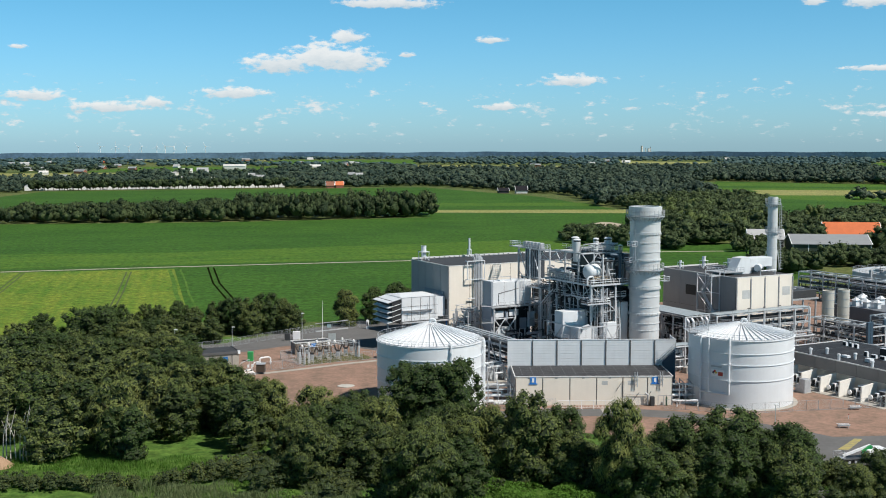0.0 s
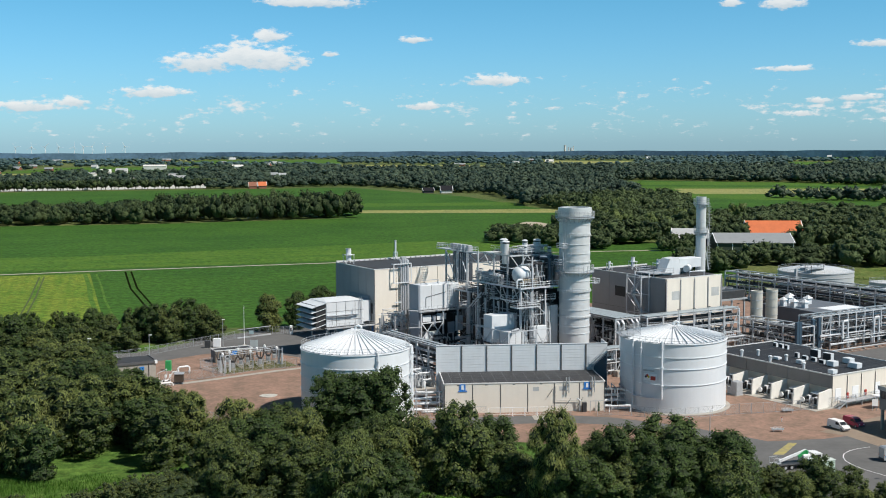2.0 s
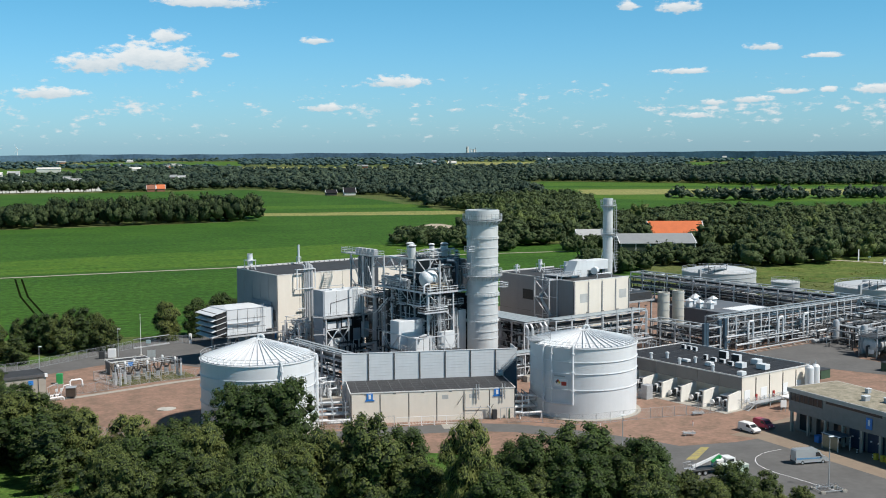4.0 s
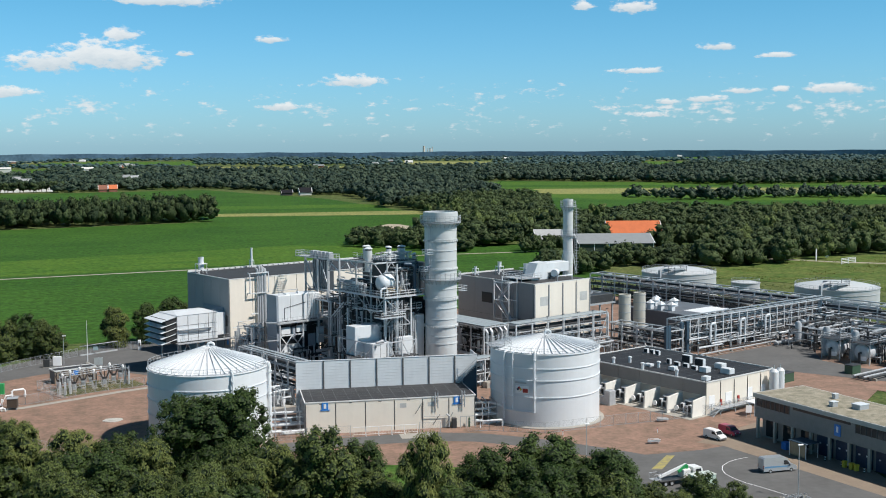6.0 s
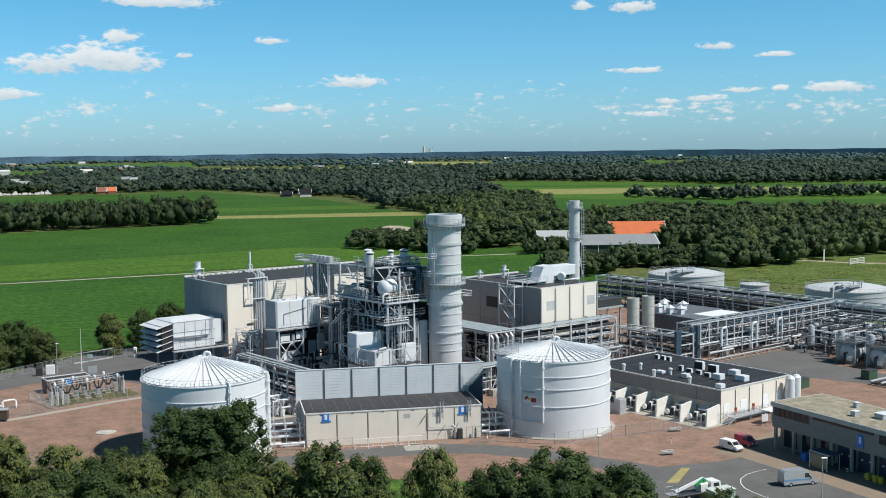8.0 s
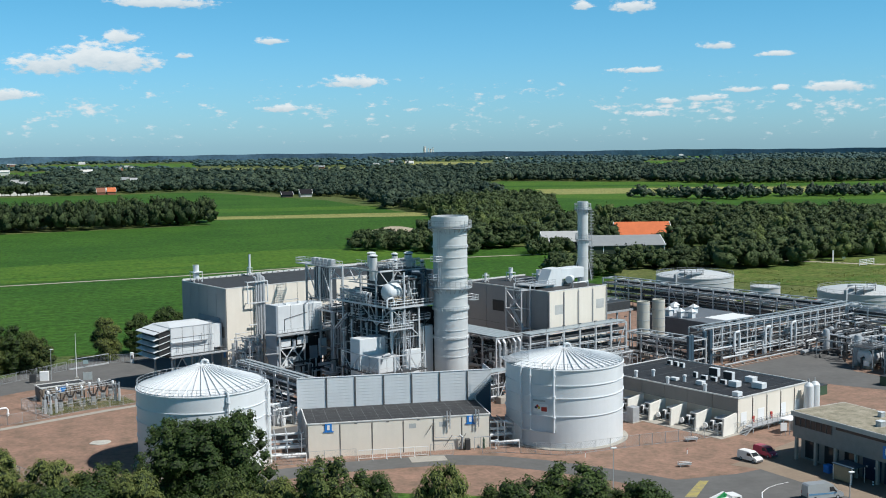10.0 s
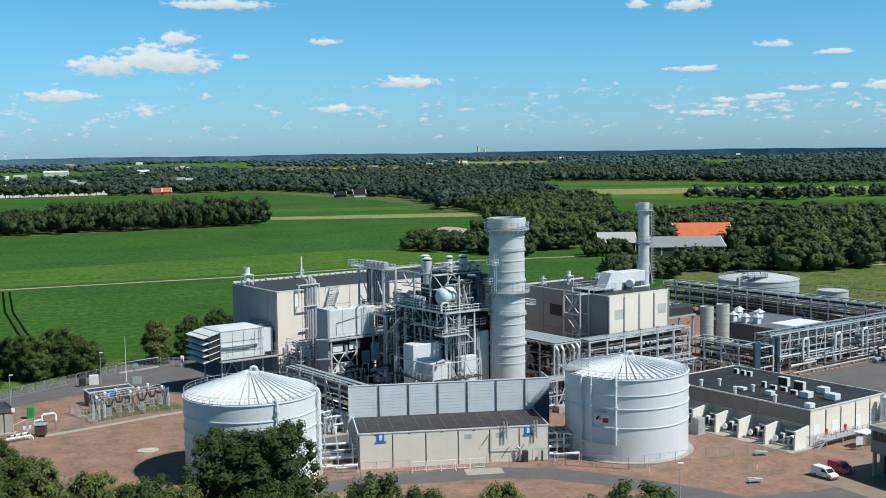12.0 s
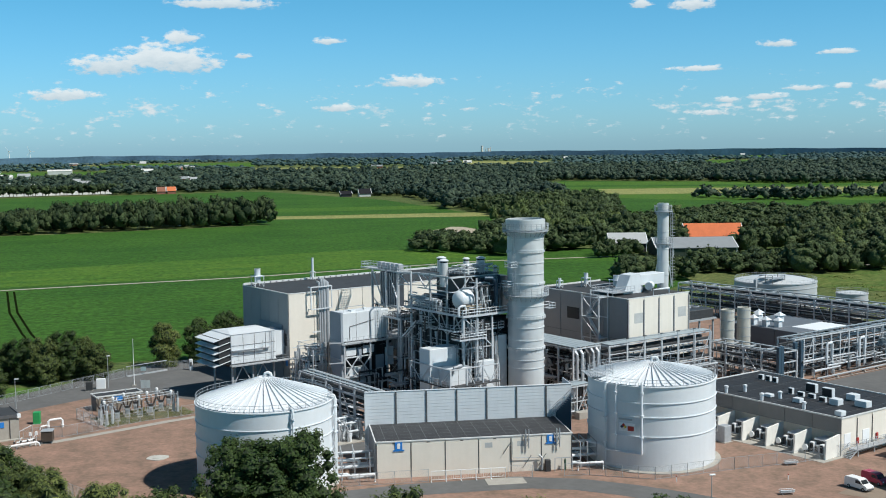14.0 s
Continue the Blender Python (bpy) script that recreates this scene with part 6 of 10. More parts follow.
# roof units
for u, v, du, dv, h, kind in ((67.3, -12.2, 0.9, 0.9, 1.4, 0), (70.4, -13.9, 0.9, 0.9, 1.4, 0), (67.2, -20.2, 0.9, 0.9, 1.4, 0), (70.8, -21.3, 0.9, 0.9, 1.4, 0), (67.2, -29.0, 0.9, 0.9, 1.4, 0), (67.4, -36, 1.4, 1.3, 0.9, 1), (70.2, -19.6, 1.1, 1.6, 0.6, 1),
                             (70.4, -25.6, 1.2, 1.5, 0.85, 1), (81.8, -8.6, 0.6, 1.0, 0.95, 2), (81.7, -10.4, 0.6, 1.0, 0.95, 2), (81.6, -12.0, 0.6, 1.0, 0.95, 2), (75.5, -20.2, 0.6, 0.9, 1.1, 2), (75.4, -22.6, 0.6, 1.3, 0.8, 2), (75.4, -24.9, 0.6, 1.3, 0.8, 2),
                             (79.4, -22.2, 0.9, 2.1, 1.6, 2), (78.4, -26.4, 0.9, 2.1, 1.6, 2), (74.5, -27.8, 0.6, 1.3, 0.85, 2), (73.6, -31.0, 1.6, 1.8, 1.15, 1), (79.0, -30.6, 1.6, 1.8, 1.15, 1), (75.8, -35.0, 1.6, 2.3, 1.15, 1)):
    r = thing("roof_unit", u + du / 2, v + dv / 2, LBZ, ("round white roof ventilator", "pale grey air handling unit on the roof", "white-edged dark roof louvre")[kind], "roof unit", "roof units on the low building", "g")
    z = LBZ + 0.04
    v = max(v, LBV0 + 0.4)
    if kind == 0:
        part("cowl", M().turned(u + du / 2, v + dv / 2, [(0.30, z), (0.30, z + h * 0.7), (0.40, z + h * 0.7), (0.40, z + h * 0.9), (0.05, z + h)], 14), WHITE, r, smooth=True)
    elif kind == 1:
        part("casing", M().bevel_box(u, u + du, v, v + dv, z + 0.12, z + h, 0.05), WHITE, r)
        part("curb", M().box(u + 0.1, u + du - 0.1, v + 0.1, v + dv - 0.1, z, z + 0.12), SEAM, r)
    else:
        part("casing", M().bevel_box(u, u + du, v, v + dv, z, z + h, 0.04), WHITE, r)
        part("grille", M().box(u - 0.04, u, v + 0.08, v + dv - 0.08, z + 0.1, z + h - 0.1), DARK, r, "dark grille")
# ramp and silos at the gable
ramp = thing("access_ramp", 76, LBV0 - 1.2, 0, "galvanised steel access gangway with stair", "gangway", frame_of="g")
part("deck", M().box(68.5, 86.5, LBV0 - 1.9, LBV0 - 0.35, 1.05, 1.2), STEEL, ramp)
for i in range(13):
    part("rail_post", M().beam((68.6 + i * 1.48, LBV0 - 1.85, 1.2), (68.6 + i * 1.48, LBV0 - 1.85, 2.25), 0.06), STEEL, ramp)
for z in (1.7, 2.25):
    part("rail", M().beam((68.6, LBV0 - 1.85, z), (86.4, LBV0 - 1.85, z), 0.06), STEEL, ramp)
for u in (69, 73.5, 78, 82.5, 86):
    part("leg", M().beam((u, LBV0 - 1.7, 0), (u, LBV0 - 1.7, 1.05), 0.16), STEEL, ramp)
for i in range(6):
    part("tread", M().box(68.2 - 0.32 * i, 68.5 - 0.32 * i, LBV0 - 1.9, LBV0 - 0.4, 1.0 - 0.19 * i, 1.05 - 0.19 * i), STEEL, ramp)
part("stringer", M().beam((68.5, LBV0 - 1.9, 1.1), (66.5, LBV0 - 1.9, 0), 0.12).beam((68.5, LBV0 - 1.9, 2.2), (66.5, LBV0 - 1.9, 1.1), 0.06).beam((68.5, LBV0 - 0.4, 2.2), (66.5, LBV0 - 0.4, 1.1), 0.06), STEEL, ramp)
for u in (86.0, 88.0):
    s = thing("silo", u, LBV0 - 1.6, 0, "upright white cylindrical tank beside the gable", "silo", "silos by the gable", "g")
    part("shell", M().turned(u, LBV0 - 1.6, [(0.9, 0.3), (0.9, 6.2), (0.5, 6.7), (0.02, 6.8)], 20), WHITE, s, smooth=True)
    part("base", M().turned(u, LBV0 - 1.6, [(1.0, 0), (1.0, 0.3), (0.02, 0.31)], 20), CONC, s)
    part("top_pipe", M().rod((u, LBV0 - 1.6, 6.6), (u, LBV0 - 1.6, 7.5), 0.12), STEEL, s)


# ---- office with garages ----
FRAMES["o"] = FRAMES["g"] @ pose(60.0, -52.5, 0, 0, 0, -10.5)
OL, OD, OZ = 46.0, 11.5, 8.0
office = thing("office_building", 5, -20, 0, "two-storey grey brick office with gravel roof and blue garage doors", "office", frame_of="o")
part("upper_storey", M().box(0, OD, -OL, 0, 3.75, OZ - 0.6), BRICKG, office)
part("ground_floor", M().box(1.6, OD, -OL, -0.3, 0, 3.75), BRICKG, office)
part("roof_edge", M().box(-0.25, OD + 0.25, -OL, 0.25, OZ - 0.75, OZ), mat("roof_edge_grey", (0.45, 0.445, 0.42), 0.6, 0, 0.1, 1.5), office, "pale grey roof edge")
part("gravel", M().box(0.05, OD - 0.05, -OL, -0.05, OZ - 0.1, OZ + 0.02), GRAVELROOF, office, "gravel roof")
for v0, v1 in ((-8.2, -0.5), (-30, -22.5), (-44, -36)):
    part("window_recess", M().box(-0.03, 0.0, v0, v1, 5.75, 7.15), GLASS, office, "dark ribbon window")
    k = int((v1 - v0) / 1.0)
    for i in range(k + 1):
        part("mullion", M().box(-0.09, -0.031, v0 + (v1 - v0) * i / k - 0.05, v0 + (v1 - v0) * i / k + 0.05, 5.7, 7.2), SEAM, office)
part("clerestory", M().box(-0.03, 0, -21.5, -9, 6.75, 7.2), GLASS, office, "narrow dark clerestory")
part("clerestory", M().box(-0.03, 0, -35.5, -30.5, 6.75, 7.2), GLASS, office, "narrow dark clerestory")
part("sign_board", M().box(-0.12, -0.03, -19.5, -18.2, 4.4, 6.3), BLUE, office, "blue building sign")
part("sign_bar", M().box(-0.16, -0.12, -19.05, -18.65, 5.0, 6.0), SIGNW, office, "plain white bar")
for i in range(11):
    v = -0.35 - i * 4.1
    part("pillar", M().bevel_box(0.02, 0.5, v - 0.45, v, 0, 3.75, 0.03), CONC, office, "grey concrete pillar")
    if i in (0, 1, 2):
        part("window_recess", M().box(1.5, 1.6, v - 3.7, v - 0.9, 0.4, 3.2), GLASS, office, "dark ground floor window")
    else:
        d = part("garage_door", M().box(1.3, 1.6, v - 3.9, v - 0.6, 0.05, 3.7), BLUED, office, "dark blue garage door")
        for j in range(4):
            part("door_slat", M().box(1.26, 1.3, v - 3.85, v - 0.65, 0.1 + j * 0.9, 0.92 + j * 0.9), BLUED, d)
        part("door_window", M().box(1.24, 1.258, v - 3.2, v - 2.8, 1.9, 2.15).box(1.24, 1.258, v - 1.6, v - 1.2, 1.9, 2.15), SIGNW, d, "small pale door window")
for a, b, w in ((3, -14, 1.2), (5, -17, 2.2), (4, -26, 1.5), (8, -10, 0.9)):
    r = thing("roof_box", a, b, OZ, "small grey roof ventilator on gravel", "roof unit", "office roof units", "o")
    part("casing", M().bevel_box(a, a + w, b - w * 0.8, b, OZ, OZ + 0.8, 0.06), STEEL, r)
    part("lid", M().bevel_box(a - 0.06, a + w + 0.06, b - w * 0.8 - 0.06, b + 0.06, OZ + 0.8, OZ + 0.9, 0.03), WHITE, r)


# ---- pipe racks ----
TRAY = mat("tray_sheet", (0.30, 0.35, 0.38), 0.5, 0.1, 0.2, 1.0)
GALV = mat("bright_galvanised", (0.58, 0.605, 0.63), 0.45, 0.1, 0.2, 0.8)
def pipe_rack(name, u0, u1, v0, v1, levels, bay, label, along="u", pipes=6, seed=1, brace=True, post=0.32, z0=0.0, pr=(0.08, 0.24), material=None, group="pipe racks"):
    """A steel rack: posts, rails, cross beams, braces, and pipes on every level."""
    rnd = random.Random(seed)
    mt = material or GALV
    t = thing(name, (u0 + u1) / 2, (v0 + v1) / 2, z0, label, "pipe rack", group, "g")
    a0, a1, b0, b1 = (u0, u1, v0, v1) if along == "u" else (v0, v1, u0, u1)

    def P(a, b, z):
        return (a, b, z) if along == "u" else (b, a, z)

    n = max(1, round((a1 - a0) / bay))
    top = levels[-1]
    pm = as_mesh("post", M().beam((0, 0, 0), (0, 0, top - z0), post), mt)
    for i in range(n + 1):
        a = a0 + (a1 - a0) * i / n
        for b in (b0, b1):
            piece("post", pm, P(a, b, z0), t)
        for z in levels:
            part("cross_beam", M().beam(P(a, b0, z), P(a, b1, z), 0.2, 0.26), mt, t)
        if brace and i < n and i % 4 == 1:
            a2 = a0 + (a1 - a0) * (i + 1) / n
            part("brace", M().beam(P(a, b0, z0 + 0.4), P(a2, b0, levels[-1]), 0.15), mt, t)
    for z in levels:
        for b in (b0, b1):
            part("rail", M().beam(P(a0 - 0.2, b, z), P(a1 + 0.2, b, z), 0.2, 0.24 if z == top else 0.16), mt, t)
    part("cable_tray", M().box(*sorted((P(a0, b0 + 0.4, 0)[0], P(a1, b0 + 1.1, 0)[0])), *sorted((P(a0, b0 + 0.4, 0)[1], P(a1, b0 + 1.1, 0)[1])), top + 0.16, top + 0.26), TRAY, t, "blue-grey cable tray")
    part("cable_tray", M().box(*sorted((P(a0, b1 - 1.2, 0)[0], P(a1, b1 - 0.4, 0)[0])), *sorted((P(a0, b1 - 1.2, 0)[1], P(a1, b1 - 0.4, 0)[1])), top + 0.16, top + 0.26), TRAY, t, "blue-grey cable tray")
    for z in levels[:-1]:
        for j in range(pipes):
            r = rnd.uniform(*pr)
            b = b0 + (b1 - b0) * (j + rnd.uniform(0.3, 0.7)) / pipes
            s, e = (a0, a1) if rnd.random() < 0.6 else sorted((rnd.uniform(a0, a1), rnd.choice((a0, a1))))
            if e - s < 2:
                continue
            zz = z + 0.13 + r
            pts = [P(s, b, zz), P(e, b, zz)]
            if rnd.random() < 0.5:
                pts = [P(s, b, zz - rnd.uniform(1, 2.5))] + pts
            if rnd.random() < 0.4:
                pts = pts + [P(e, b, zz - rnd.uniform(1, 2.5))]
            # mostly near-black pipes, so the rack's inside looks shaded
            part("pipe", M().pipe(pts, r, 7), rnd.choice((STEELD, STEELD, STEEL, STEELD, STEELD, GALV)), t, smooth=True)
    return t


def pipe_tangle(name, u0, u1, v0, v1, z0, z1, n, seed, label, group="pipework", r=(0.06, 0.22), frame_of="g", mats=None, flanges=True):
    """Pipework in a block: pipes that run square to one another and rest on the ground."""
    rnd = random.Random(seed)
    t = thing(name, (u0 + u1) / 2, (v0 + v1) / 2, z0, label, "pipework", group, frame_of)
    for i in range(n):
        rr = rnd.uniform(*r)
        a, b = Vector((rnd.uniform(u0, u1), rnd.uniform(v0, v1), z0)), rnd.uniform(z0 + 0.4, z1)
        pts = [a.copy(), Vector((a.x, a.y, b))]
        c = pts[-1].copy()
        for k in range(rnd.randint(1, 3)):
            c = c.copy()
            if k % 2 == rnd.randint(0, 1):
                c.x = rnd.uniform(u0, u1)
            else:
                c.y = rnd.uniform(v0, v1)
            pts.append(c.copy())
        if rnd.random() < 0.7:
            pts.append(Vector((c.x, c.y, rnd.uniform(z0, b))))
        pts = [p for j, p in enumerate(pts) if j == 0 or (p - pts[j - 1]).length > 0.15]
        if len(pts) < 2:
            continue
        p = part("pipe", M().pipe(pts, rr, 7), rnd.choice(mats or (STEEL, WHITE, STEELD, STEELD, STEEL)), t, smooth=True)
        if flanges:
            f = pts[0].lerp(pts[1], 0.6)
            part("flange", M().turned(f.x, f.y, [(rr, f.z), (rr * 1.7, f.z), (rr * 1.7, f.z + 0.12), (rr, f.z + 0.12)], 8), STEEL, p)
    return t


rack = pipe_rack("pipe_rack", 69.0, 99.5, 19.6, 24.2, (2.8, 4.8, 6.8, 8.6, 10.3), 5.0, "long galvanised pipe rack before the boiler hall", pipes=6, seed=2)
COVER = mat("tray_cover", (0.36, 0.42, 0.45), 0.5, 0.1, 0.15, 1.5)
for v in (19.5, 20.75):
    for i in range(10):
        part("tray_cover", M().bevel_box(69.0 + 3.05 * i, 72.0 + 3.05 * i, v, v + 1.1, 10.62, 10.74, 0.03), COVER, rack, "blue-grey tray cover")
rack = pipe_rack("pipe_rack", 61.3, 68.6, 22.0, 40.0, (3.0, 5.4, 8.0, 10.3), 4.5, "galvanised pipe rack beside the chimney", along="v", pipes=6, seed=3)
for i in range(5):
    for j in range(4):
        part("tray_cover", M().bevel_box(61.4 + 1.42 * i, 62.7 + 1.42 * i, 21.9 + 4.55 * j, 26.4 + 4.55 * j, 10.62, 10.74, 0.03), COVER, rack, "blue-grey tray cover")
for k in range(5):
    part("riser_duct", M().pipe([(62.0 + 1.45 * k, 23.4, 9.9), (62.0 + 1.45 * k, 22.2, 9.8), (62.0 + 1.45 * k, 21.6, 9.2), (62.0 + 1.45 * k, 21.6, 3.4)], 0.34, 10), (STEEL, GALV, STEELD)[k % 3], rack, smooth=True)
pipe_tangle("pipework", 61.6, 68.4, 22.4, 39.0, 0, 9.6, 60, 71, "crowded pipework inside the rack beside the chimney", r=(0.06, 0.22), mats=(STEELD, GALV, STEELD, STEEL))
rack = pipe_rack("pipe_rack", 48.8, 54.8, 10.6, 14.4, (3.0, 5.9), 3.0, "short galvanised rack behind the screen wall", pipes=4, seed=9, post=0.24)
part("tray_cover", M().bevel_box(48.6, 55.0, 10.5, 12.4, 6.2, 6.32, 0.03), COVER, rack, "blue-grey tray cover")
pipe_tangle("pipework", 49.2, 54.6, 10.8, 14.2, 0, 5.8, 34, 72, "upright pipes in the short rack", r=(0.06, 0.2), mats=(STEEL, GALV, STEELD, WHITE))
sheet("concrete_plinth", M().bevel_box(50.8, 54.4, 8.8, 10.2, 0, 1.3, 0.05), CONC, "pale concrete plinth before the short rack", category="plinth", frame_of="g")
pipe_rack("pipe_rack", 104.0, 109.5, 4.5, 24.0, (2.6, 4.8, 7.0), 4.8, "lower galvanised pipe rack joining the long racks", along="v", pipes=6, seed=4)
pipe_rack("pipe_rack", 112.0, 177.0, 7.0, 11.4, (2.9, 4.9, 6.8, 8.6), 3.25, "long galvanised pipe rack beside the asphalt road", pipes=6, seed=5, post=0.3)
pipe_rack("pipe_rack", 170.5, 176.5, 12.0, 94.0, (3.0, 5.0, 6.8, 8.6), 5.4, "long galvanised pipe rack before the storage tanks", along="v", pipes=6, seed=6)
pipe_rack("pipe_rack", 170.5, 176.5, -50.0, 6.5, (3.0, 5.0, 6.8, 8.6), 5.4, "galvanised pipe rack behind the separators", along="v", pipes=6, seed=7)
pipe_rack("pipe_rack", 11.6, 14.6, 20.0, 45.0, (3.4, 5.4, 7.2, 8.6), 5.0, "pale blue pipe rack behind the white tank", along="v", pipes=6, seed=8)
for u, v in ((103.2, 4.2), (104.6, 4.6), (110.4, 5.6), (111.2, 6.2), (113.5, 6.4)):
    b = thing("steel_column", u, v, 0, "dark blue cladded steel column by the rack", "column", "dark blue columns", "g")
    part("casing", M().bevel_box(u - 0.45, u + 0.45, v - 0.35, v + 0.35, 0.15, 8.4, 0.06), BLUES, b)
    part("foot", M().box(u - 0.6, u + 0.6, v - 0.5, v + 0.5, 0, 0.15), CONC, b)
pipe_tangle("pipework", 112, 160, 3.5, 6.6, 0, 4.0, 30, 21, "galvanised pipework along the rack's foot", r=(0.06, 0.16), mats=(STEEL, GALV, STEELD))
pipe_tangle("pipework", 72, 100, 14, 19, 0, 5.0, 22, 22, "galvanised pipework before the pipe rack", r=(0.08, 0.2))
for u in (121.0, 133.0, 143.5):
    s = thing("vertical_duct", u, 5.2, 0, "upright silver insulated duct loop beside the rack", "duct", "upright ducts", "g")
    part("duct", M().pipe([(u, 5.2, 0), (u, 5.2, 6.6), (u + 0.3, 5.2, 7.1), (u + 1.6, 5.2, 7.1), (u + 1.9, 5.2, 6.6), (u + 1.9, 5.2, 0.4)], 0.27, 12), WHITE, s, smooth=True)
    part("clamp", M().box(u - 0.5, u + 2.4, 5.7, 6.9, 5.5, 5.7), STEEL, s)
part_line = thing("ground_pipe", 135, 2.6, 0, "thick silver ground pipe along the road kerb", "pipe", frame_of="g")
part("pipe", M().pipe([(114, 2.6, 0.6), (146, 2.6, 0.6), (149, 3.6, 0.6), (150, 6, 0.6)], 0.2, 10), STEEL, part_line, smooth=True)
for u in range(116, 147, 5):
    part("saddle", M().box(u - 0.2, u + 0.2, 2.2, 3.0, 0, 0.3), CONC, part_line)
sheet("kerb", band([G(112, 1.8), G(146, 1.6), G(150, 2.4), G(152, 5)], 0.35, 0.14), KERB, "pale concrete kerb along the rack", category="kerb")

# round coolers, container and canopies behind the long rack
for u, v in ((111.5, 25.0), (117.1, 25.0)):
    s = thing("column_vessel", u, v, 0, "tall cream cylindrical vessel with ring seams", "vessel", "cream vessels", "g")
    part("shell", M().turned(u, v, [(1.55, 0.3), (1.55, 13.4), (1.4, 13.4), (1.4, 12.8), (0.02, 12.8)], 28), mat("cream_cladding", (0.55, 0.53, 0.47), 0.5, 0.1, 0.15, 2.0, streak=0.5), s, smooth=True)
    for z in (2.5, 4.6, 6.7, 8.8, 10.9, 12.8):
        part("ring_seam", M().turned(u, v, [(1.55, z), (1.62, z), (1.62, z + 0.12), (1.55, z + 0.12)], 28), STEEL, s)
    part("base", M().turned(u, v, [(1.7, 0), (1.7, 0.3), (0.02, 0.3)], 20), CONC, s)
cont = thing("grey_building", 134, 33, 0, "low grey-blue equipment building with white roof cowls", "building", frame_of="g")
part("body", M().bevel_box(129, 148, 25.6, 40, 0, 7.0, 0.08), mat("grey_blue_sheet", (0.13, 0.145, 0.165), 0.6, 0, 0.15, 2.0), cont)
for u, v, k in ((131, 33.4, 0.85), (139, 38.2, 0.9), (130.7, 29.4, 0.85), (139.2, 32, 0.95), (132.1, 26.9, 0.85), (136.0, 36.0, 0.8)):
    part("roof_cowl", M().box(u - 0.8 * k, u + 0.8 * k, v - 0.8 * k, v + 0.8 * k, 7.0, 8.6 * 1.0).add([(u - 1.15 * k, v - 1.15 * k, 8.6), (u + 1.15 * k, v - 1.15 * k, 8.6), (u + 1.15 * k, v + 1.15 * k, 8.6), (u - 1.15 * k, v + 1.15 * k, 8.6), (u, v, 9.5)], [(0, 1, 4), (1, 2, 4), (2, 3, 4), (3, 0, 4), (3, 2, 1, 0)]), WHITE, cont, "white roof cowl")
part("front_annex", M().bevel_box(129, 135.3, 19.2, 25.55, 0, 6.9, 0.08), bpy.data.materials["grey_blue_sheet"], cont)
can = thing("canopy", 141, 22, 0, "flat white canopy roof on posts", "canopy", frame_of="g")
part("roof", M().bevel_box(135.4, 147, 18.4, 25.5, 6.6, 6.95, 0.08), SIGNW, can)
# closed near-black box that paints in the shade below the canopy
part("body", M().box(136.4, 146.6, 19.6, 25.4, 0, 6.6), DARK, can, "solid dark block as the shade under the roof")
for u in (135.8, 141, 146.6):
    for v in (18.8, 25.2):
        part("post", M().beam((u, v, 0), (u, v, 6.6), 0.25), STEEL, can)
cool = thing("air_cooler", 106, 34, 0, "grey air cooler bank on steel legs", "air cooler", frame_of="g")
part("bank", M().bevel_box(102.5, 112, 29.5, 40, 11.2, 13.2, 0.1), STEELD, cool)
part("deck", M().box(102.0, 112.4, 29.0, 40.4, 10.7, 11.1), STEEL, cool)
for u in (102.6, 107.2, 111.8):
    for v in (29.6, 39.8):
        part("leg", M().beam((u, v, 0), (u, v, 10.8), 0.35), STEEL, cool)
for i in range(3):
    part("fan_ring", M().ring(104.4 + 2.9 * i, 34, 1.2, 13.2, 0.1, 20, 0.25), STEEL, cool)

# far storage tanks
# greyer than the near tanks: the far walls' shade is mixed in
TANKG = mat("shaded_tank_paint", (0.46, 0.475, 0.49), 0.5, 0.0, 0.12, 3.0, streak=0.5)
storage_tank(199.0, 80.0, 12.4, 8.4, 10.0, (6.8, 4.6), "pale grey far storage tank with railing and roof platform", 0, "g", dome=True, paint=TANKG)
storage_tank(205.0, 23.5, 12.4, 8.0, 9.6, (6.4, 4.2), "pale grey far storage tank beside the meadow", 0, "g", dome=True, paint=TANKG)
storage_tank(199.5, 53.0, 4.5, 7.0, 7.6, (5.0,), "small pale grey storage tank between larger ones", 0, "g", paint=TANKG)
cnt = thing("red_container", 204, 41, 0, "red shipping container on the far yard", "container", frame_of="g")
part("body", M().bevel_box(201, 213, 40, 42.5, 0.1, 2.9, 0.06), RED, cnt)
for i in range(20):
    part("rib", M().box(201.2 + i * 0.6, 201.45 + i * 0.6, 39.95, 40.0, 0.2, 2.8), RED, cnt)


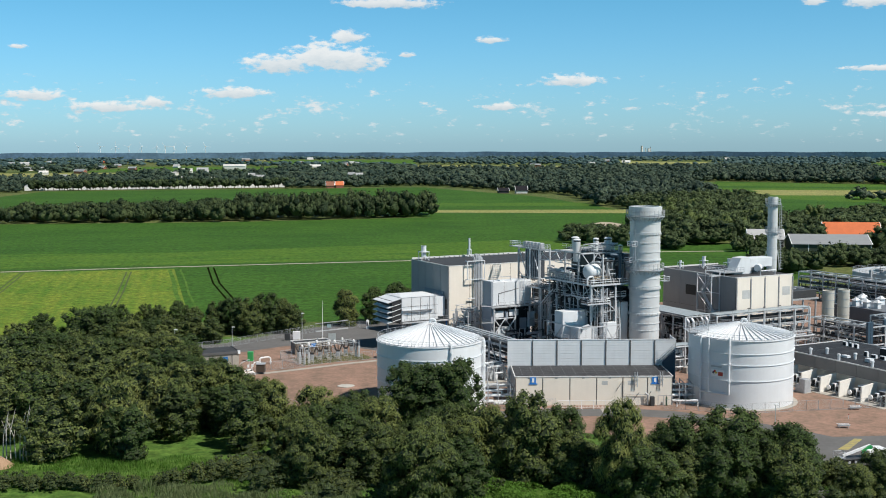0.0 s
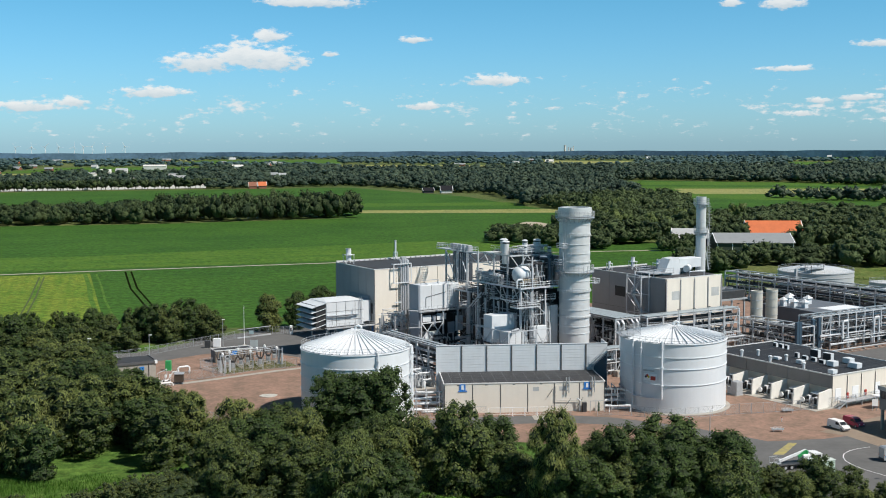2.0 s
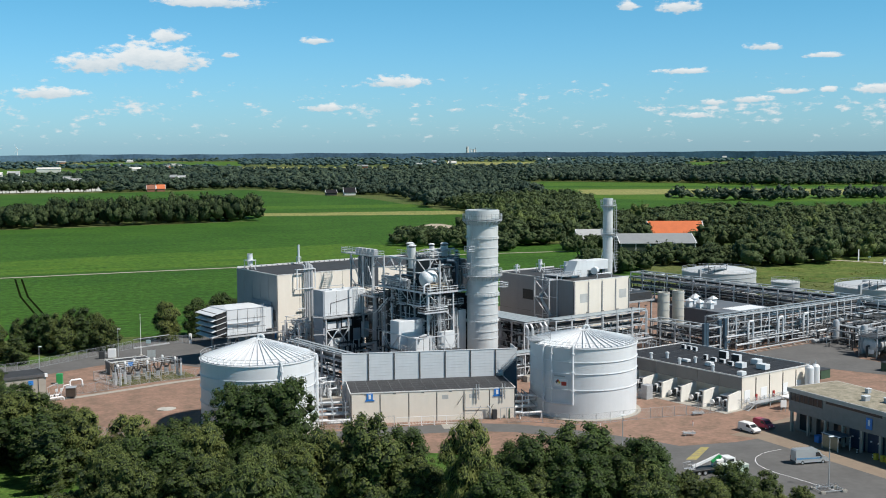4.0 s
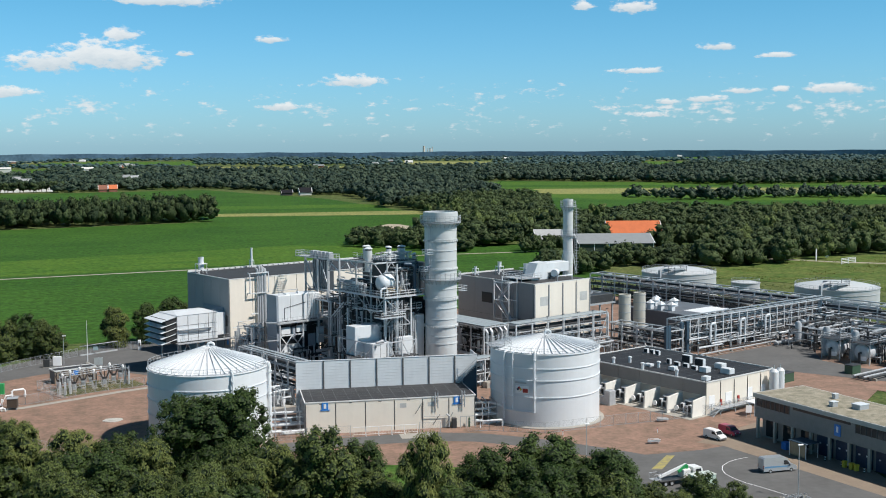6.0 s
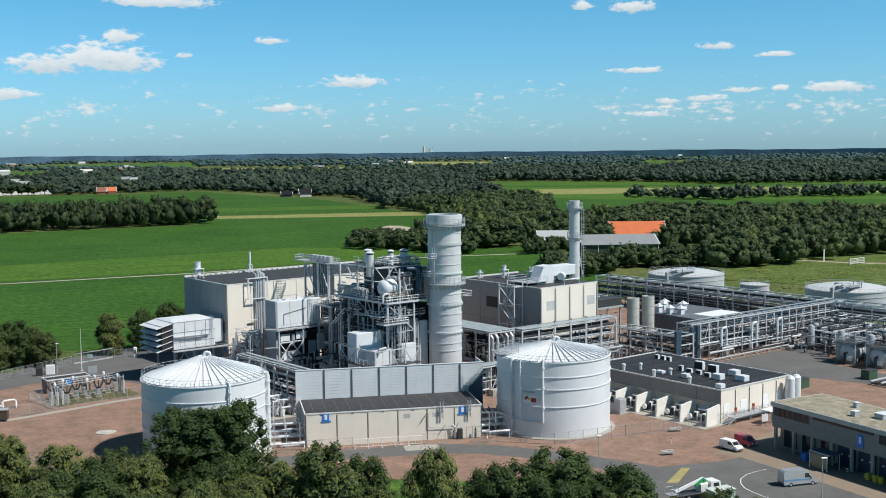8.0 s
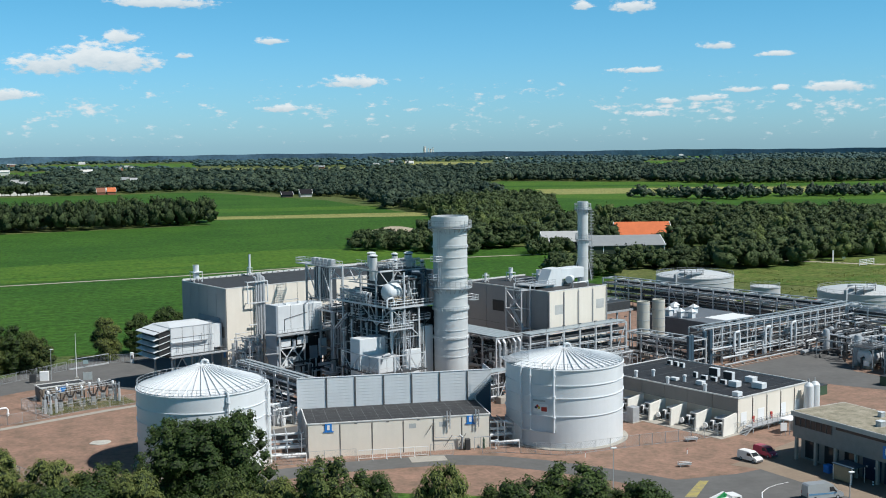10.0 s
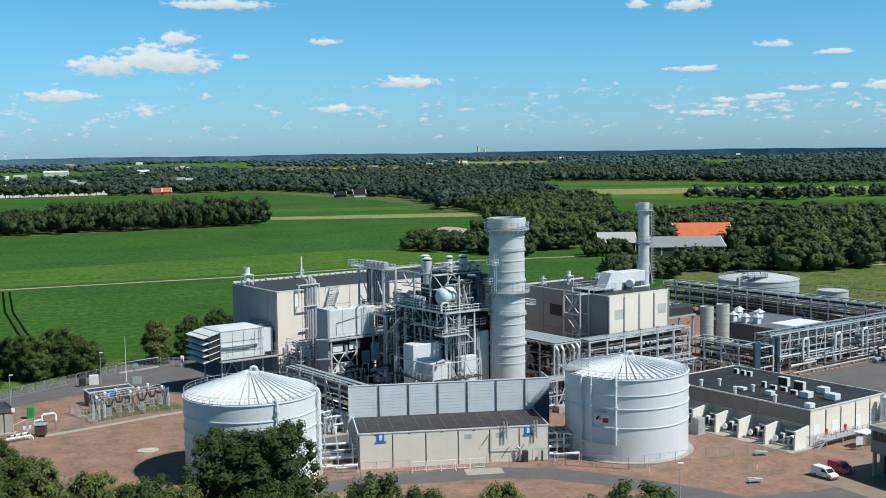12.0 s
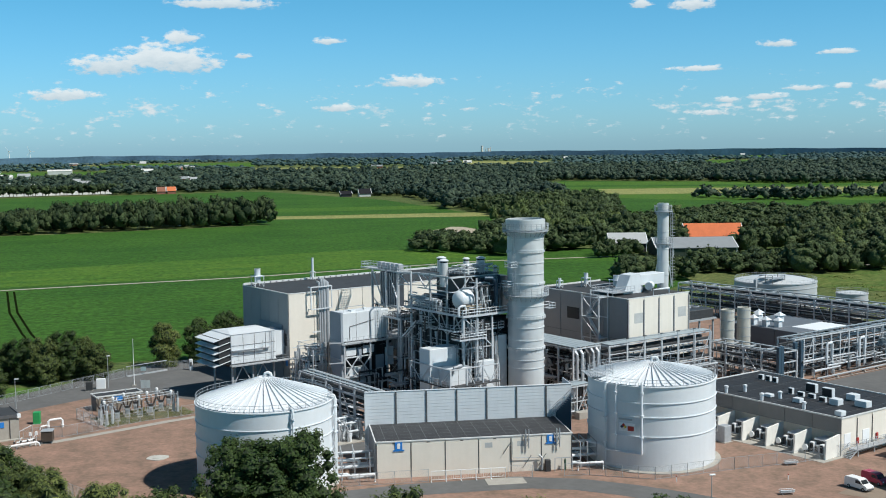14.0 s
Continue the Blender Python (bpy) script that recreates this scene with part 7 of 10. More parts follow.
# ---- separators beside the road ----
def drum(u, v, z, r, length, label, group="separator drums"):
    """A lying vessel with dished ends, saddles, ladder deck and nozzle."""
    d = thing("separator_drum", u, v, 0, label, "vessel", group, "g")
    prof = [(-0.45, 0.02), (-0.42, r * 0.5), (-0.25, r * 0.85), (0, r), (length, r), (length + 0.25, r * 0.85), (length + 0.45, 0.02)]
    vs, fs, n = [], [], 20
    for a, rr in prof:
        vs += [(u + a, v + rr * math.cos(2 * math.pi * i / n), z + rr * math.sin(2 * math.pi * i / n)) for i in range(n)]
    for j in range(len(prof) - 1):
        fs += [(j * n + i, (j + 1) * n + i, (j + 1) * n + (i + 1) % n, j * n + (i + 1) % n) for i in range(n)]
    part("shell", M().add(vs, fs), GALV, d, smooth=True)
    for a in (0.2, length * 0.33, length * 0.66, length - 0.2):
        part("seam_ring", M().rod((u + a, v, z), (u + a + 0.15, v, z), r + 0.05, 20), STEELD, d)
    for a in (1.0, length - 1.0):
        part("saddle", M().box(u + a - 0.25, u + a + 0.25, v - r * 0.8, v + r * 0.8, 0, z - r * 0.6), CONC, d)
    part("end_pipe", M().pipe([(u - 0.4, v, z), (u - 1.2, v, z), (u - 1.2, v, 0.2)], 0.3, 10), STEELD, d, smooth=True)
    return d


for k, (u, v) in enumerate(((135.9, -19.4), (135.5, -27.4), (139, -36))):
    drum(u, v, 2.7, 1.95, 10.0, "silver insulated separator drum on concrete saddles")
    dk = thing("platform_frame", u + 5, v, 0, "galvanised platform frame over a separator drum", "platform", "platform frames", "g")
    for a in (-0.8, 3.4, 7.6, 11.6):
        for b in (-2.4, 2.4):
            part("post", M().beam((u + a, v + b, 0), (u + a, v + b, 5.0), 0.2), STEEL, dk)
        part("cross_beam", M().beam((u + a, v - 2.4, 4.8), (u + a, v + 2.4, 4.8), 0.2), STEEL, dk)
    part("deck", M().box(u - 1, u + 11.8, v - 2.6, v + 2.6, 4.9, 5.0), STEELD, dk)
    for z in (5.5, 6.0):
        part("rail", M().pipe([(u + 11.8, v - 2.6, z), (u - 1, v - 2.6, z), (u - 1, v + 2.6, z), (u + 11.8, v + 2.6, z)], 0.04, 5), STEEL, dk)
    me = as_mesh("rail_post", M().beam((0, 0, 0), (0, 0, 1.0), 0.06), STEEL)
    for i in range(10):
        for b in (-2.6, 2.6):
            piece("rail_post", me, (u - 1 + i * 1.42, v + b, 5.0), dk)
    part("sign", M().box(u - 1.1, u - 1.05, v - 1.8, v - 0.4, 1.0, 2.0), SIGNW, dk, "white board")
    pipe_tangle("pipework", u + 1.5, u + 12, v - 3.0, v + 3.0, 0, 7.0, 20, 40 + k, "dense bright pipework round a separator drum", r=(0.08, 0.24))
    vs = thing("upright_vessel", u + 3, v + 3.6, 0, "upright silver vessel with domed head", "vessel", "upright vessels", "g")
    part("shell", M().turned(u + 3, v + 3.6, [(0.9, 0.3), (0.9, 6.4), (0.7, 7.0), (0.02, 7.3)], 18), STEEL, vs, smooth=True)
    part("skirt", M().turned(u + 3, v + 3.6, [(1.0, 0), (1.0, 0.3), (0.02, 0.3)], 16), CONC, vs)
for u, v in ((146, -3.0), (149.5, -2.0), (157.4, -1.2)):
    vs = thing("upright_vessel", u, v, 0, "slim upright silver filter vessel", "vessel", "upright vessels", "g")
    part("shell", M().turned(u, v, [(0.85, 1.0), (0.85, 5.6), (0.6, 6.1), (0.02, 6.3)], 18), STEEL, vs, smooth=True)
    part("skirt", M().turned(u, v, [(0.7, 0), (0.7, 1.0), (0.02, 1.0)], 16), STEELD, vs)
pipe_tangle("pipework", 140, 168, -12, 3, 0, 5.0, 46, 51, "dense bright pipework behind the separators", r=(0.08, 0.26))
pipe_tangle("pipework", 145, 168, -34, -12, 0, 6.5, 60, 52, "dense silver pipework among the separators", r=(0.08, 0.28))
pipe_tangle("pipework", 146, 166, -12, -1, 0, 6.0, 30, 53, "silver header pipes on stands", r=(0.1, 0.3))
hd = thing("header_pipes", 128, -38, 0, "row of thick dark grey header pipes on sleepers", "pipes", frame_of="g")
for i in range(4):
    part("header_pipe", M().pipe([(118, -36 - 1.2 * i, 0.8), (146, -36 - 1.2 * i, 0.8)], 0.26, 10), STEELD if i % 2 else STEEL, hd, smooth=True)
for u in (120, 127, 134, 141):
    part("sleeper", M().box(u - 0.25, u + 0.25, -40.4, -35.2, 0, 0.5), CONC, hd)
for u, v in ((103.5, -28.6), (122.5, -33.0)):
    b = thing("green_container", u, v, 0, "green and grey waste container on the yard", "container", "green containers", "g")
    part("body", M().bevel_box(u, u + 3.4, v, v + 2.0, 0.0, 1.9, 0.06), GREEND, b)
    part("side", M().box(u + 3.4, u + 3.46, v + 0.1, v + 1.9, 0.2, 1.85), GREEN, b, "bright green end panel")
    part("lid", M().bevel_box(u - 0.05, u + 3.45, v - 0.05, v + 2.05, 1.9, 2.05, 0.04), STEELD, b)


# near black: the shade under the drum deck is put into this colour
CASE = mat("shade_dark_casing", (0.026, 0.028, 0.032), 0.55, 0.1, 0.35, 1.2, streak=0.5)
VALVE = mat("tan_valve_bonnet", (0.34, 0.29, 0.21), 0.6, 0.1, 0.3, 0.5)
CASEB = mat("dark_blue_casing", (0.040, 0.048, 0.058), 0.5, 0.1, 0.2, 2.0)

# ---- heat recovery boiler between the hall and the chimney ----
enc = thing("turbine_enclosure", 31.4, 55, 1.2, "white turbine enclosure above dark steelwork", "enclosure", frame_of="g")
SHIFT[enc.name] = Vector((36, 63, 0))
part("upper_box", M().bevel_box(30.2, 41.4, 60.0, 64.4, 10.6, 16.5, 0.1), WHITE, enc)
# blue-grey sheet; on the end casing it paints in that side's shade
CASEG = mat("blue_grey_or_shaded_casing", (0.30, 0.34, 0.39), 0.5, 0, 0.1, 2.0, streak=0.3)
part("left_casing", M().add([(29.7, 59.9, 16.6), (29.7, 64.3, 16.6), (29.7, 64.3, 5.2), (29.7, 61.6, 1.6), (29.7, 59.9, 2.0), (30.18, 59.9, 16.6), (30.18, 64.3, 16.6), (30.18, 64.3, 5.2), (30.18, 61.6, 1.6), (30.18, 59.9, 2.0)],
                            [(0, 1, 2, 3, 4), (9, 8, 7, 6, 5), (0, 5, 6, 1), (1, 6, 7, 2), (2, 7, 8, 3), (3, 8, 9, 4), (4, 9, 5, 0)]), CASEG, enc, "end casing tapering downwards, its shade painted blue-grey")
for z in (7.0, 10.5):
    part("casing_rib", M().beam((29.62, 60.0, z), (29.62, 64.2, z), 0.16), STEEL, enc)
for u in (33.4, 36.6, 38.6):
    part("box_seam", M().box(u, u + 0.05, 59.96, 60.0, 10.8, 16.4), SEAM, enc)
part("roof_hatch", M().bevel_box(33.0, 34.2, 61.2, 62.6, 16.5, 16.75, 0.04), WHITE, enc)
part("roof_vent", M().bevel_box(36.6, 37.2, 62.0, 62.6, 16.5, 16.9, 0.04), WHITE, enc)
part("lower_body", M().box(31, 42, 61.5, 64.4, -1.2, 10.3), CASE, enc, "dark lower body")
for u0, u1, z0, z1, paint in ((30.5, 32.9, 7.7, 9.3, WHITE), (33.2, 34.2, 6.4, 9.2, CASEG), (34.5, 37.2, 7.9, 9.5, WHITE), (37.6, 39.6, 4.4, 7.2, CASEG), (39.9, 42.0, 4.8, 8.6, WHITE), (31.0, 35.2, 0.6, 2.8, WHITE)):
    part("lower_sheet", M().bevel_box(u0, u1, 59.3, 59.42, z0, z1, 0.03), paint, enc, "pale lower sheet")
    part("sheet_hanger", M().beam((u0 + 0.2, 59.5, z0), (u0 + 0.2, 59.5, 10.25), 0.1).beam((u1 - 0.2, 59.5, z0), (u1 - 0.2, 59.5, 10.25), 0.1), STEELD, enc)
part("window_band", M().box(30.4, 42.0, 60.6, 60.9, 9.0, 10.1), DARK, enc, "dark band under the deck")
part("hopper", M().side([(31.6, 3.4), (32.6, 0.6), (34.4, 0.6), (35.8, 3.4), (35.8, 5.0), (31.6, 5.0)], 60.2, 61.4), WHITE, enc)
part("service_platform", M().box(30.2, 36.2, 58.6, 60.6, 3.2, 3.35), STEEL, enc)
for u in (34.8, 36.8, 39.4, 41.0):
    part("window", M().box(u, u + 1.3, 60.5, 60.58, 9.1, 9.9), GLASS, enc, "small inspection window")
    part("window_frame", M().beam((u, 60.5, 9.1), (u + 1.3, 60.5, 9.1), 0.07).beam((u, 60.5, 9.9), (u + 1.3, 60.5, 9.9), 0.07).beam((u + 0.65, 60.5, 9.1), (u + 0.65, 60.5, 9.9), 0.06), GALV, enc)
part("deck", M().box(29.0, 43.5, 58.4, 60.0, 10.2, 10.45), STEEL, enc)
for z in (11.0, 11.55):
    part("rail", M().beam((29.0, 58.5, z), (43.4, 58.5, z), 0.06), STEEL, enc)
me = as_mesh("rail_post", M().beam((0, 0, 0), (0, 0, 1.1), 0.06), STEEL)
for i in range(12):
    piece("rail_post", me, (29.1 + 1.28 * i, 58.5, 10.45), enc)
for u in (26.0, 29.8, 36.0, 42.9):
    part("post", M().beam((u, 58.8, -1.2), (u, 58.8, 11.2 if u < 28 else 10.3), 0.3), GALV if u > 28 else STEELD, enc)
part("side_beam", M().beam((26.0, 58.8, 11.0), (29.8, 58.8, 10.6), 0.26).beam((26.0, 58.8, 6.8), (29.8, 58.8, 6.6), 0.2), STEEL, enc)
for u0, u1 in ((30.0, 33.0), (33.0, 36.0)):
    part("brace", M().beam((u0, 58.8, 3.6), (u1, 58.8, 7.4), 0.2).beam((u1, 58.8, 3.6), (u0, 58.8, 7.4), 0.2).beam((u0, 58.8, 3.5), (u1, 58.8, 3.5), 0.22).beam((u0, 58.8, 7.5), (u1, 58.8, 7.5), 0.22), WHITE, enc)
part("box_ladder", M().beam((38.2, 59.7, 10.5), (38.2, 59.7, 17.2), 0.12).beam((39.2, 59.7, 10.5), (39.2, 59.7, 17.2), 0.12), WHITE, enc)
for i in range(9):
    part("rung", M().beam((38.2, 59.7, 10.9 + 0.7 * i), (39.2, 59.7, 10.9 + 0.7 * i), 0.07), WHITE, enc)
part("frame_panel", M().beam((39.6, 59.5, 11.2), (39.6, 59.5, 15.6), 0.16).beam((41.8, 59.5, 11.2), (41.8, 59.5, 15.6), 0.16).beam((39.6, 59.5, 15.6), (41.8, 59.5, 15.6), 0.16).beam((39.6, 59.5, 13.4), (41.8, 59.5, 13.4), 0.12), WHITE, enc)
part("roof_rail", M().pipe([(31.0, 61, 16.5), (31.0, 61, 17.6), (36.0, 61, 17.6), (36.0, 61, 16.5)], 0.05, 5), STEEL, enc)
part("wall_conduit", M().pipe([(31.8, 59.92, 11.0), (31.8, 59.92, 13.6), (37.6, 59.92, 14.6)], 0.06, 5), STEELD, enc)
pipe_tangle("pipework", 21.5, 26.0, 58, 67.5, 0, 9.5, 40, 61, "bright pipework at the hall's corner", r=(0.07, 0.2))
tr = thing("pipe_bridge", 26, 62, 0, "galvanised steel pipe bridge at the hall corner", "pipe rack", "pipe racks", "g")
for u in (22.8, 25.2, 27.8):
    for v in (60.0, 66.0):
        part("post", M().beam((u, v, 0), (u, v, 9.6), 0.24), STEEL, tr)
for z in (3.2, 6.4, 9.4):
    for v in (60.0, 66.0):
        part("rail", M().beam((22.6, v, z), (29.5, v, z), 0.22), STEEL, tr)
tw = thing("steel_tower", 39, 58, 0, "braced steel tower with a dark silencer and top platform", "steel tower", frame_of="g")
for u, v, z0, z1 in ((37.6, 54.0, 0, 25.2), (41.1, 54.0, 0, 25.2), (38.4, 60.6, 0, 25.2), (41.4, 60.6, 0, 25.2), (38.4, 50.6, 0, 25.2)):
    part("post", M().beam((u, v, z0), (u, v, z1), 0.36), GALV if v < 55 else STEEL, tw)
for z in (3.0, 6.2, 9.0, 12.6, 16.0):
    part("rail", M().beam((37.6, 54, z), (41.1, 54, z), 0.22).beam((41.1, 54, z), (41.1, 58, z), 0.2), STEEL, tw)
for z in (2.9, 9.0):
    part("brace", M().beam((37.6, 54, z), (41.1, 54, z + 3.4), 0.15).beam((41.1, 54, z), (37.6, 54, z + 3.4), 0.15), STEEL, tw)
part("silencer", M().bevel_box(39.2, 41.0, 52.2, 58.6, 17.6, 24.9, 0.15), mat("dark_silencer", (0.085, 0.10, 0.12), 0.45, 0.2, 0.3, 1.0), tw, "dark ribbed silencer")
for v in np.linspace(52.4, 58.4, 8):
    part("silencer_rib", M().box(39.05, 39.2, v - 0.1, v + 0.1, 17.6, 24.8), STEEL, tw)
part("brace", M().beam((38.4, 60.4, 24.8), (38.4, 56.0, 17.8), 0.2).beam((38.4, 60.4, 19.2), (38.4, 57.0, 16.8), 0.16).beam((38.4, 50.8, 19), (38.4, 54, 24.8), 0.16).beam((38.4, 49.0, 25), (38.4, 50.6, 22.5), 0.16), GALV, tw)
part("rail", M().beam((38.4, 50.6, 18.0), (38.4, 60.6, 17.8), 0.2), STEEL, tw)
grate = M()
for i in range(46):
    grate.box(38.0, 40.6, 49.05 + 0.34 * i, 49.12 + 0.34 * i, 25.3, 25.4)
for u in (38.0, 40.48):
    grate.box(u, u + 0.12, 49.0, 64.6, 25.2, 25.45)
deck = part("top_deck", grate, GALV, tw)
for z in (26.0, 26.55):
    part("rail", M().pipe([(40.5, 49.1, z), (38.1, 49.1, z), (38.1, 64.5, z), (40.5, 64.5, z), (40.5, 49.1, z)], 0.05, 5), GALV, deck)
me = as_mesh("rail_post", M().beam((0, 0, 0), (0, 0, 1.1), 0.07), GALV)
for i in range(13):
    piece("rail_post", me, (38.1, 49.1 + 1.28 * i, 25.45), deck)
    piece("rail_post", me, (40.5, 49.1 + 1.28 * i, 25.45), deck)
for i in range(5):
    part("fan_unit", M().bevel_box(38.8, 40.0, 51.0 + i * 1.7, 52.3 + i * 1.7, 25.45, 26.9, 0.1), STEEL, deck)
pipe_tangle("pipework", 37.8, 42.5, 50, 60, 16.8, 18.6, 20, 62, "bright valves and lines at the silencer's foot", r=(0.04, 0.12), mats=(GALV, STEEL, STEELD, WHITE), flanges=False)
ex = thing("exhaust_duct", 40, 50, 0, "blue-grey exhaust duct, round and ribbed, then boxed", "duct", frame_of="g")
DUCTG = mat("duct_grey", (0.33, 0.35, 0.375), 0.45, 0.1, 0.2, 1.5, streak=0.4)
part("duct", M().rod((39.8, 57.0, 10.4), (39.8, 49.6, 10.4), 1.6, 22), DUCTG, ex, smooth=True)
for v in np.linspace(56.4, 50.4, 7):
    part("stiffener", M().rod((39.8, v, 10.4), (39.8, v - 0.22, 10.4), 1.76, 22), DUCTG, ex)
part("duct_box", M().bevel_box(37.9, 41.6, 42.1, 49.6, 8.5, 12.1, 0.1), DUCTG, ex)
for v in np.linspace(43.0, 49.0, 6):
    part("box_rib", M().box(37.78, 37.9, v, v + 0.16, 8.5, 12.1).box(37.9, 41.6, v, v + 0.16, 12.1, 12.2), STEELD, ex)
for v in (52.4, 46.0):
    part("leg", M().beam((39.8, v, 0), (39.8, v, 8.8), 0.4), STEELD, ex)
# near-black ribbed block, added to darken what shows behind the duct
tc = thing("added_dark_block", 45, 50, 0, "added dark block behind the exhaust duct, hiding the hall wall", "casing", frame_of="g")
part("casing", M().bevel_box(42.3, 48.5, 42.2, 60.5, 0.3, 15.6, 0.1), CASE, tc)
for v in np.linspace(43.5, 59.5, 8):
    part("rib", M().beam((42.2, v, 0.4), (42.2, v, 15.5), 0.16), STEELD, tc)
for z in (4.0, 8.0, 12.0, 15.4):
    part("rib", M().beam((42.18, 42.4, z), (42.18, 60.3, z), 0.16), STEELD, tc)
tf = thing("tower_platform", 38, 49, 0, "bright galvanised platform joining the tower and the drum deck", "platform", frame_of="g")
part("grating", M().box(35.4, 38.4, 45.4, 53.8, 16.3, 16.42), STEELD, tf)
part("edge_beam", M().beam((35.4, 45.4, 16.25), (35.4, 53.8, 16.25), 0.16, 0.4).beam((35.4, 45.4, 16.25), (38.4, 45.4, 16.25), 0.16, 0.4), GALV, tf)
for z in (16.95, 17.5):
    part("rail", M().pipe([(38.3, 45.5, z), (35.5, 45.5, z), (35.5, 53.7, z)], 0.05, 5), GALV, tf)
for i in range(7):
    part("rail_post", M().beam((35.5, 45.6 + 1.35 * i, 16.4), (35.5, 45.6 + 1.35 * i, 17.5), 0.07), GALV, tf)
for u, v in ((35.7, 45.7), (35.7, 51.0)):
    part("post", M().beam((u, v, 0), (u, v, 16.1), 0.34), GALV, tf)
for z in (4.0, 8.2, 12.6):
    part("girt", M().beam((35.7, 45.7, z), (35.7, 51.0, z), 0.2).beam((35.7, 51.0, z), (37.6, 54.0, z), 0.18), STEEL, tf)
for z in (14.9, 13.4):
    part("ladder_rung_panel", M().beam((35.9, 46.2, z), (35.9, 50.4, z), 0.1), STEEL, tf)

# the boiler proper, its drum deck and top frame, beside the chimney
bo = thing("recovery_boiler", 40, 32, 0, "steel-framed heat recovery boiler crowded with pipes and platforms", "boiler", frame_of="g")
part("casing", M().bevel_box(36.2, 47.6, 25.4, 42.0, 0.3, 18.2, 0.1), CASE, bo, "boiler casing with the deck's shade in its near-black")
part("side_casing", M().bevel_box(35.6, 36.2, 30.8, 42.2, 0.3, 8.4, 0.08), CASE, bo, "dark side casing")
for v in np.linspace(31.4, 41.6, 7):
    part("casing_stiffener", M().beam((35.55, v, 0.5), (35.55, v, 8.2), 0.14), STEELD, bo)
for z in (3.5, 7.5, 11.2):
    part("casing_stiffener", M().beam((35.5, 31, z * 0.7), (35.5, 42, z * 0.7), 0.14), STEELD, bo)
for z in np.linspace(12.8, 17.6, 6):
    part("casing_stiffener", M().beam((36.2, 25.2, z), (45.4, 25.2, z), 0.2), STEELD, bo)
    part("casing_stiffener", M().beam((36.1, 25, z), (36.1, 42, z), 0.2), STEELD, bo)
for u in np.linspace(36.6, 45.2, 9):
    part("casing_stiffener", M().beam((u, 24.85, 0.5), (u, 24.85, 17.8), 0.16), STEELD, bo)
for v, z in ((38.2, 13.0), (39.6, 13.0), (38.2, 14.7), (39.6, 14.7)):
    part("side_panel", M().bevel_box(35.8, 35.95, v, v + 1.2, z, z + 1.5, 0.03), WHITE, bo, "pale side panel")
# near-black bars that add shade across the casing front
for z in np.linspace(9.6, 18.4, 7):
    part("shadow_gap", M().beam((36.4, 25.02, z), (47.4, 25.02, z), 0.12, 0.3), DARK, bo, "dark bar painted in as shade")
# hung platforms, a stair and knee braces under the drum deck
for v0, v1, z, u0 in ((24.6, 29.8, 16.5, 33.6), (33.4, 36.0, 17.2, 33.9)):
    hung = part("hung_platform", M().box(u0, 35.4, v0, v1, z, z + 0.12), STEELD, bo)
    part("platform_edge", M().beam((u0, v0, z), (u0, v1, z), 0.12, 0.3).beam((u0, v0, z), (35.4, v0, z), 0.12, 0.3), GALV, hung)
    for h in (0.55, 1.1):
        part("rail", M().pipe([(35.4, v0, z + h), (u0, v0, z + h), (u0, v1, z + h)], 0.05, 5), GALV, hung)
    for k in range(int((v1 - v0) / 1.3) + 1):
        part("rail_post", M().beam((u0, v0 + 1.3 * k, z), (u0, v0 + 1.3 * k, z + 1.1), 0.07), GALV, hung)
    for v in (v0 + 0.2, v1 - 0.2):
        part("hanger", M().beam((u0 + 0.1, v, z), (u0 + 0.1, v, 19.3), 0.14), GALV, hung)
for du in (0.0, 0.8):
    part("stair_string", M().beam((33.4 + du, 37.0, 17.2), (33.4 + du, 42.2, 13.2), 0.1, 0.28), GALV, bo)
for k in range(12):
    part("stair_tread", M().box(33.4, 34.2, 37.1 + 0.43 * k, 37.35 + 0.43 * k, 17.1 - 0.33 * k, 17.15 - 0.33 * k), STEEL, bo)
for v in (25.6, 30.2, 36.0):
    part("knee_brace", M().beam((34.6, v, 19.2), (36.0, v, 15.8), 0.18), GALV, bo)
# blue-grey cross-braced frame beside the drum
for u in (41.0, 43.6, 46.1):
    part("frame_post", M().beam((u, 26.6, 19.5), (u, 26.6, 26.2), 0.24), BLUES, bo)
for z in (20.6, 23.4, 26.1):
    part("frame_beam", M().beam((41.0, 26.6, z), (46.1, 26.6, z), 0.2), BLUES, bo)
for u in (41.0, 43.6):
    part("frame_brace", M().beam((u, 26.6, 23.4), (u + 2.5, 26.6, 26.1), 0.13).beam((u + 2.5, 26.6, 23.4), (u, 26.6, 26.1), 0.13), BLUES, bo)
for i in range(14):
    v, z = 24.0 + 1.3 * i, dz + 0.02
    vb = part("valve_stand", M().rod((35.1 + 0.5 * (i % 3), v, z), (35.1 + 0.5 * (i % 3), v, z + 1.0 + 0.25 * (i % 4)), 0.09, 6), STEEL, bo)
    part("valve_head", M().turned(35.1 + 0.5 * (i % 3), v, [(0.05, z + 1.0 + 0.25 * (i % 4)), (0.28, z + 1.05 + 0.25 * (i % 4)), (0.28, z + 1.35 + 0.25 * (i % 4)), (0.05, z + 1.5 + 0.25 * (i % 4))], 8), (WHITE, VALVE, GALV)[i % 3], vb)
part("upper_casing", M().bevel_box(40.6, 50.4, 28.6, 40.0, 18.2, 25.6, 0.1), CASEB, bo, "dark blue upper casing")
dz = 19.5
main = part("main_deck", M().box(34.5, 45.2, 23.0, 42.5, dz - 0.15, dz), STEELD, bo, "dark grating deck")
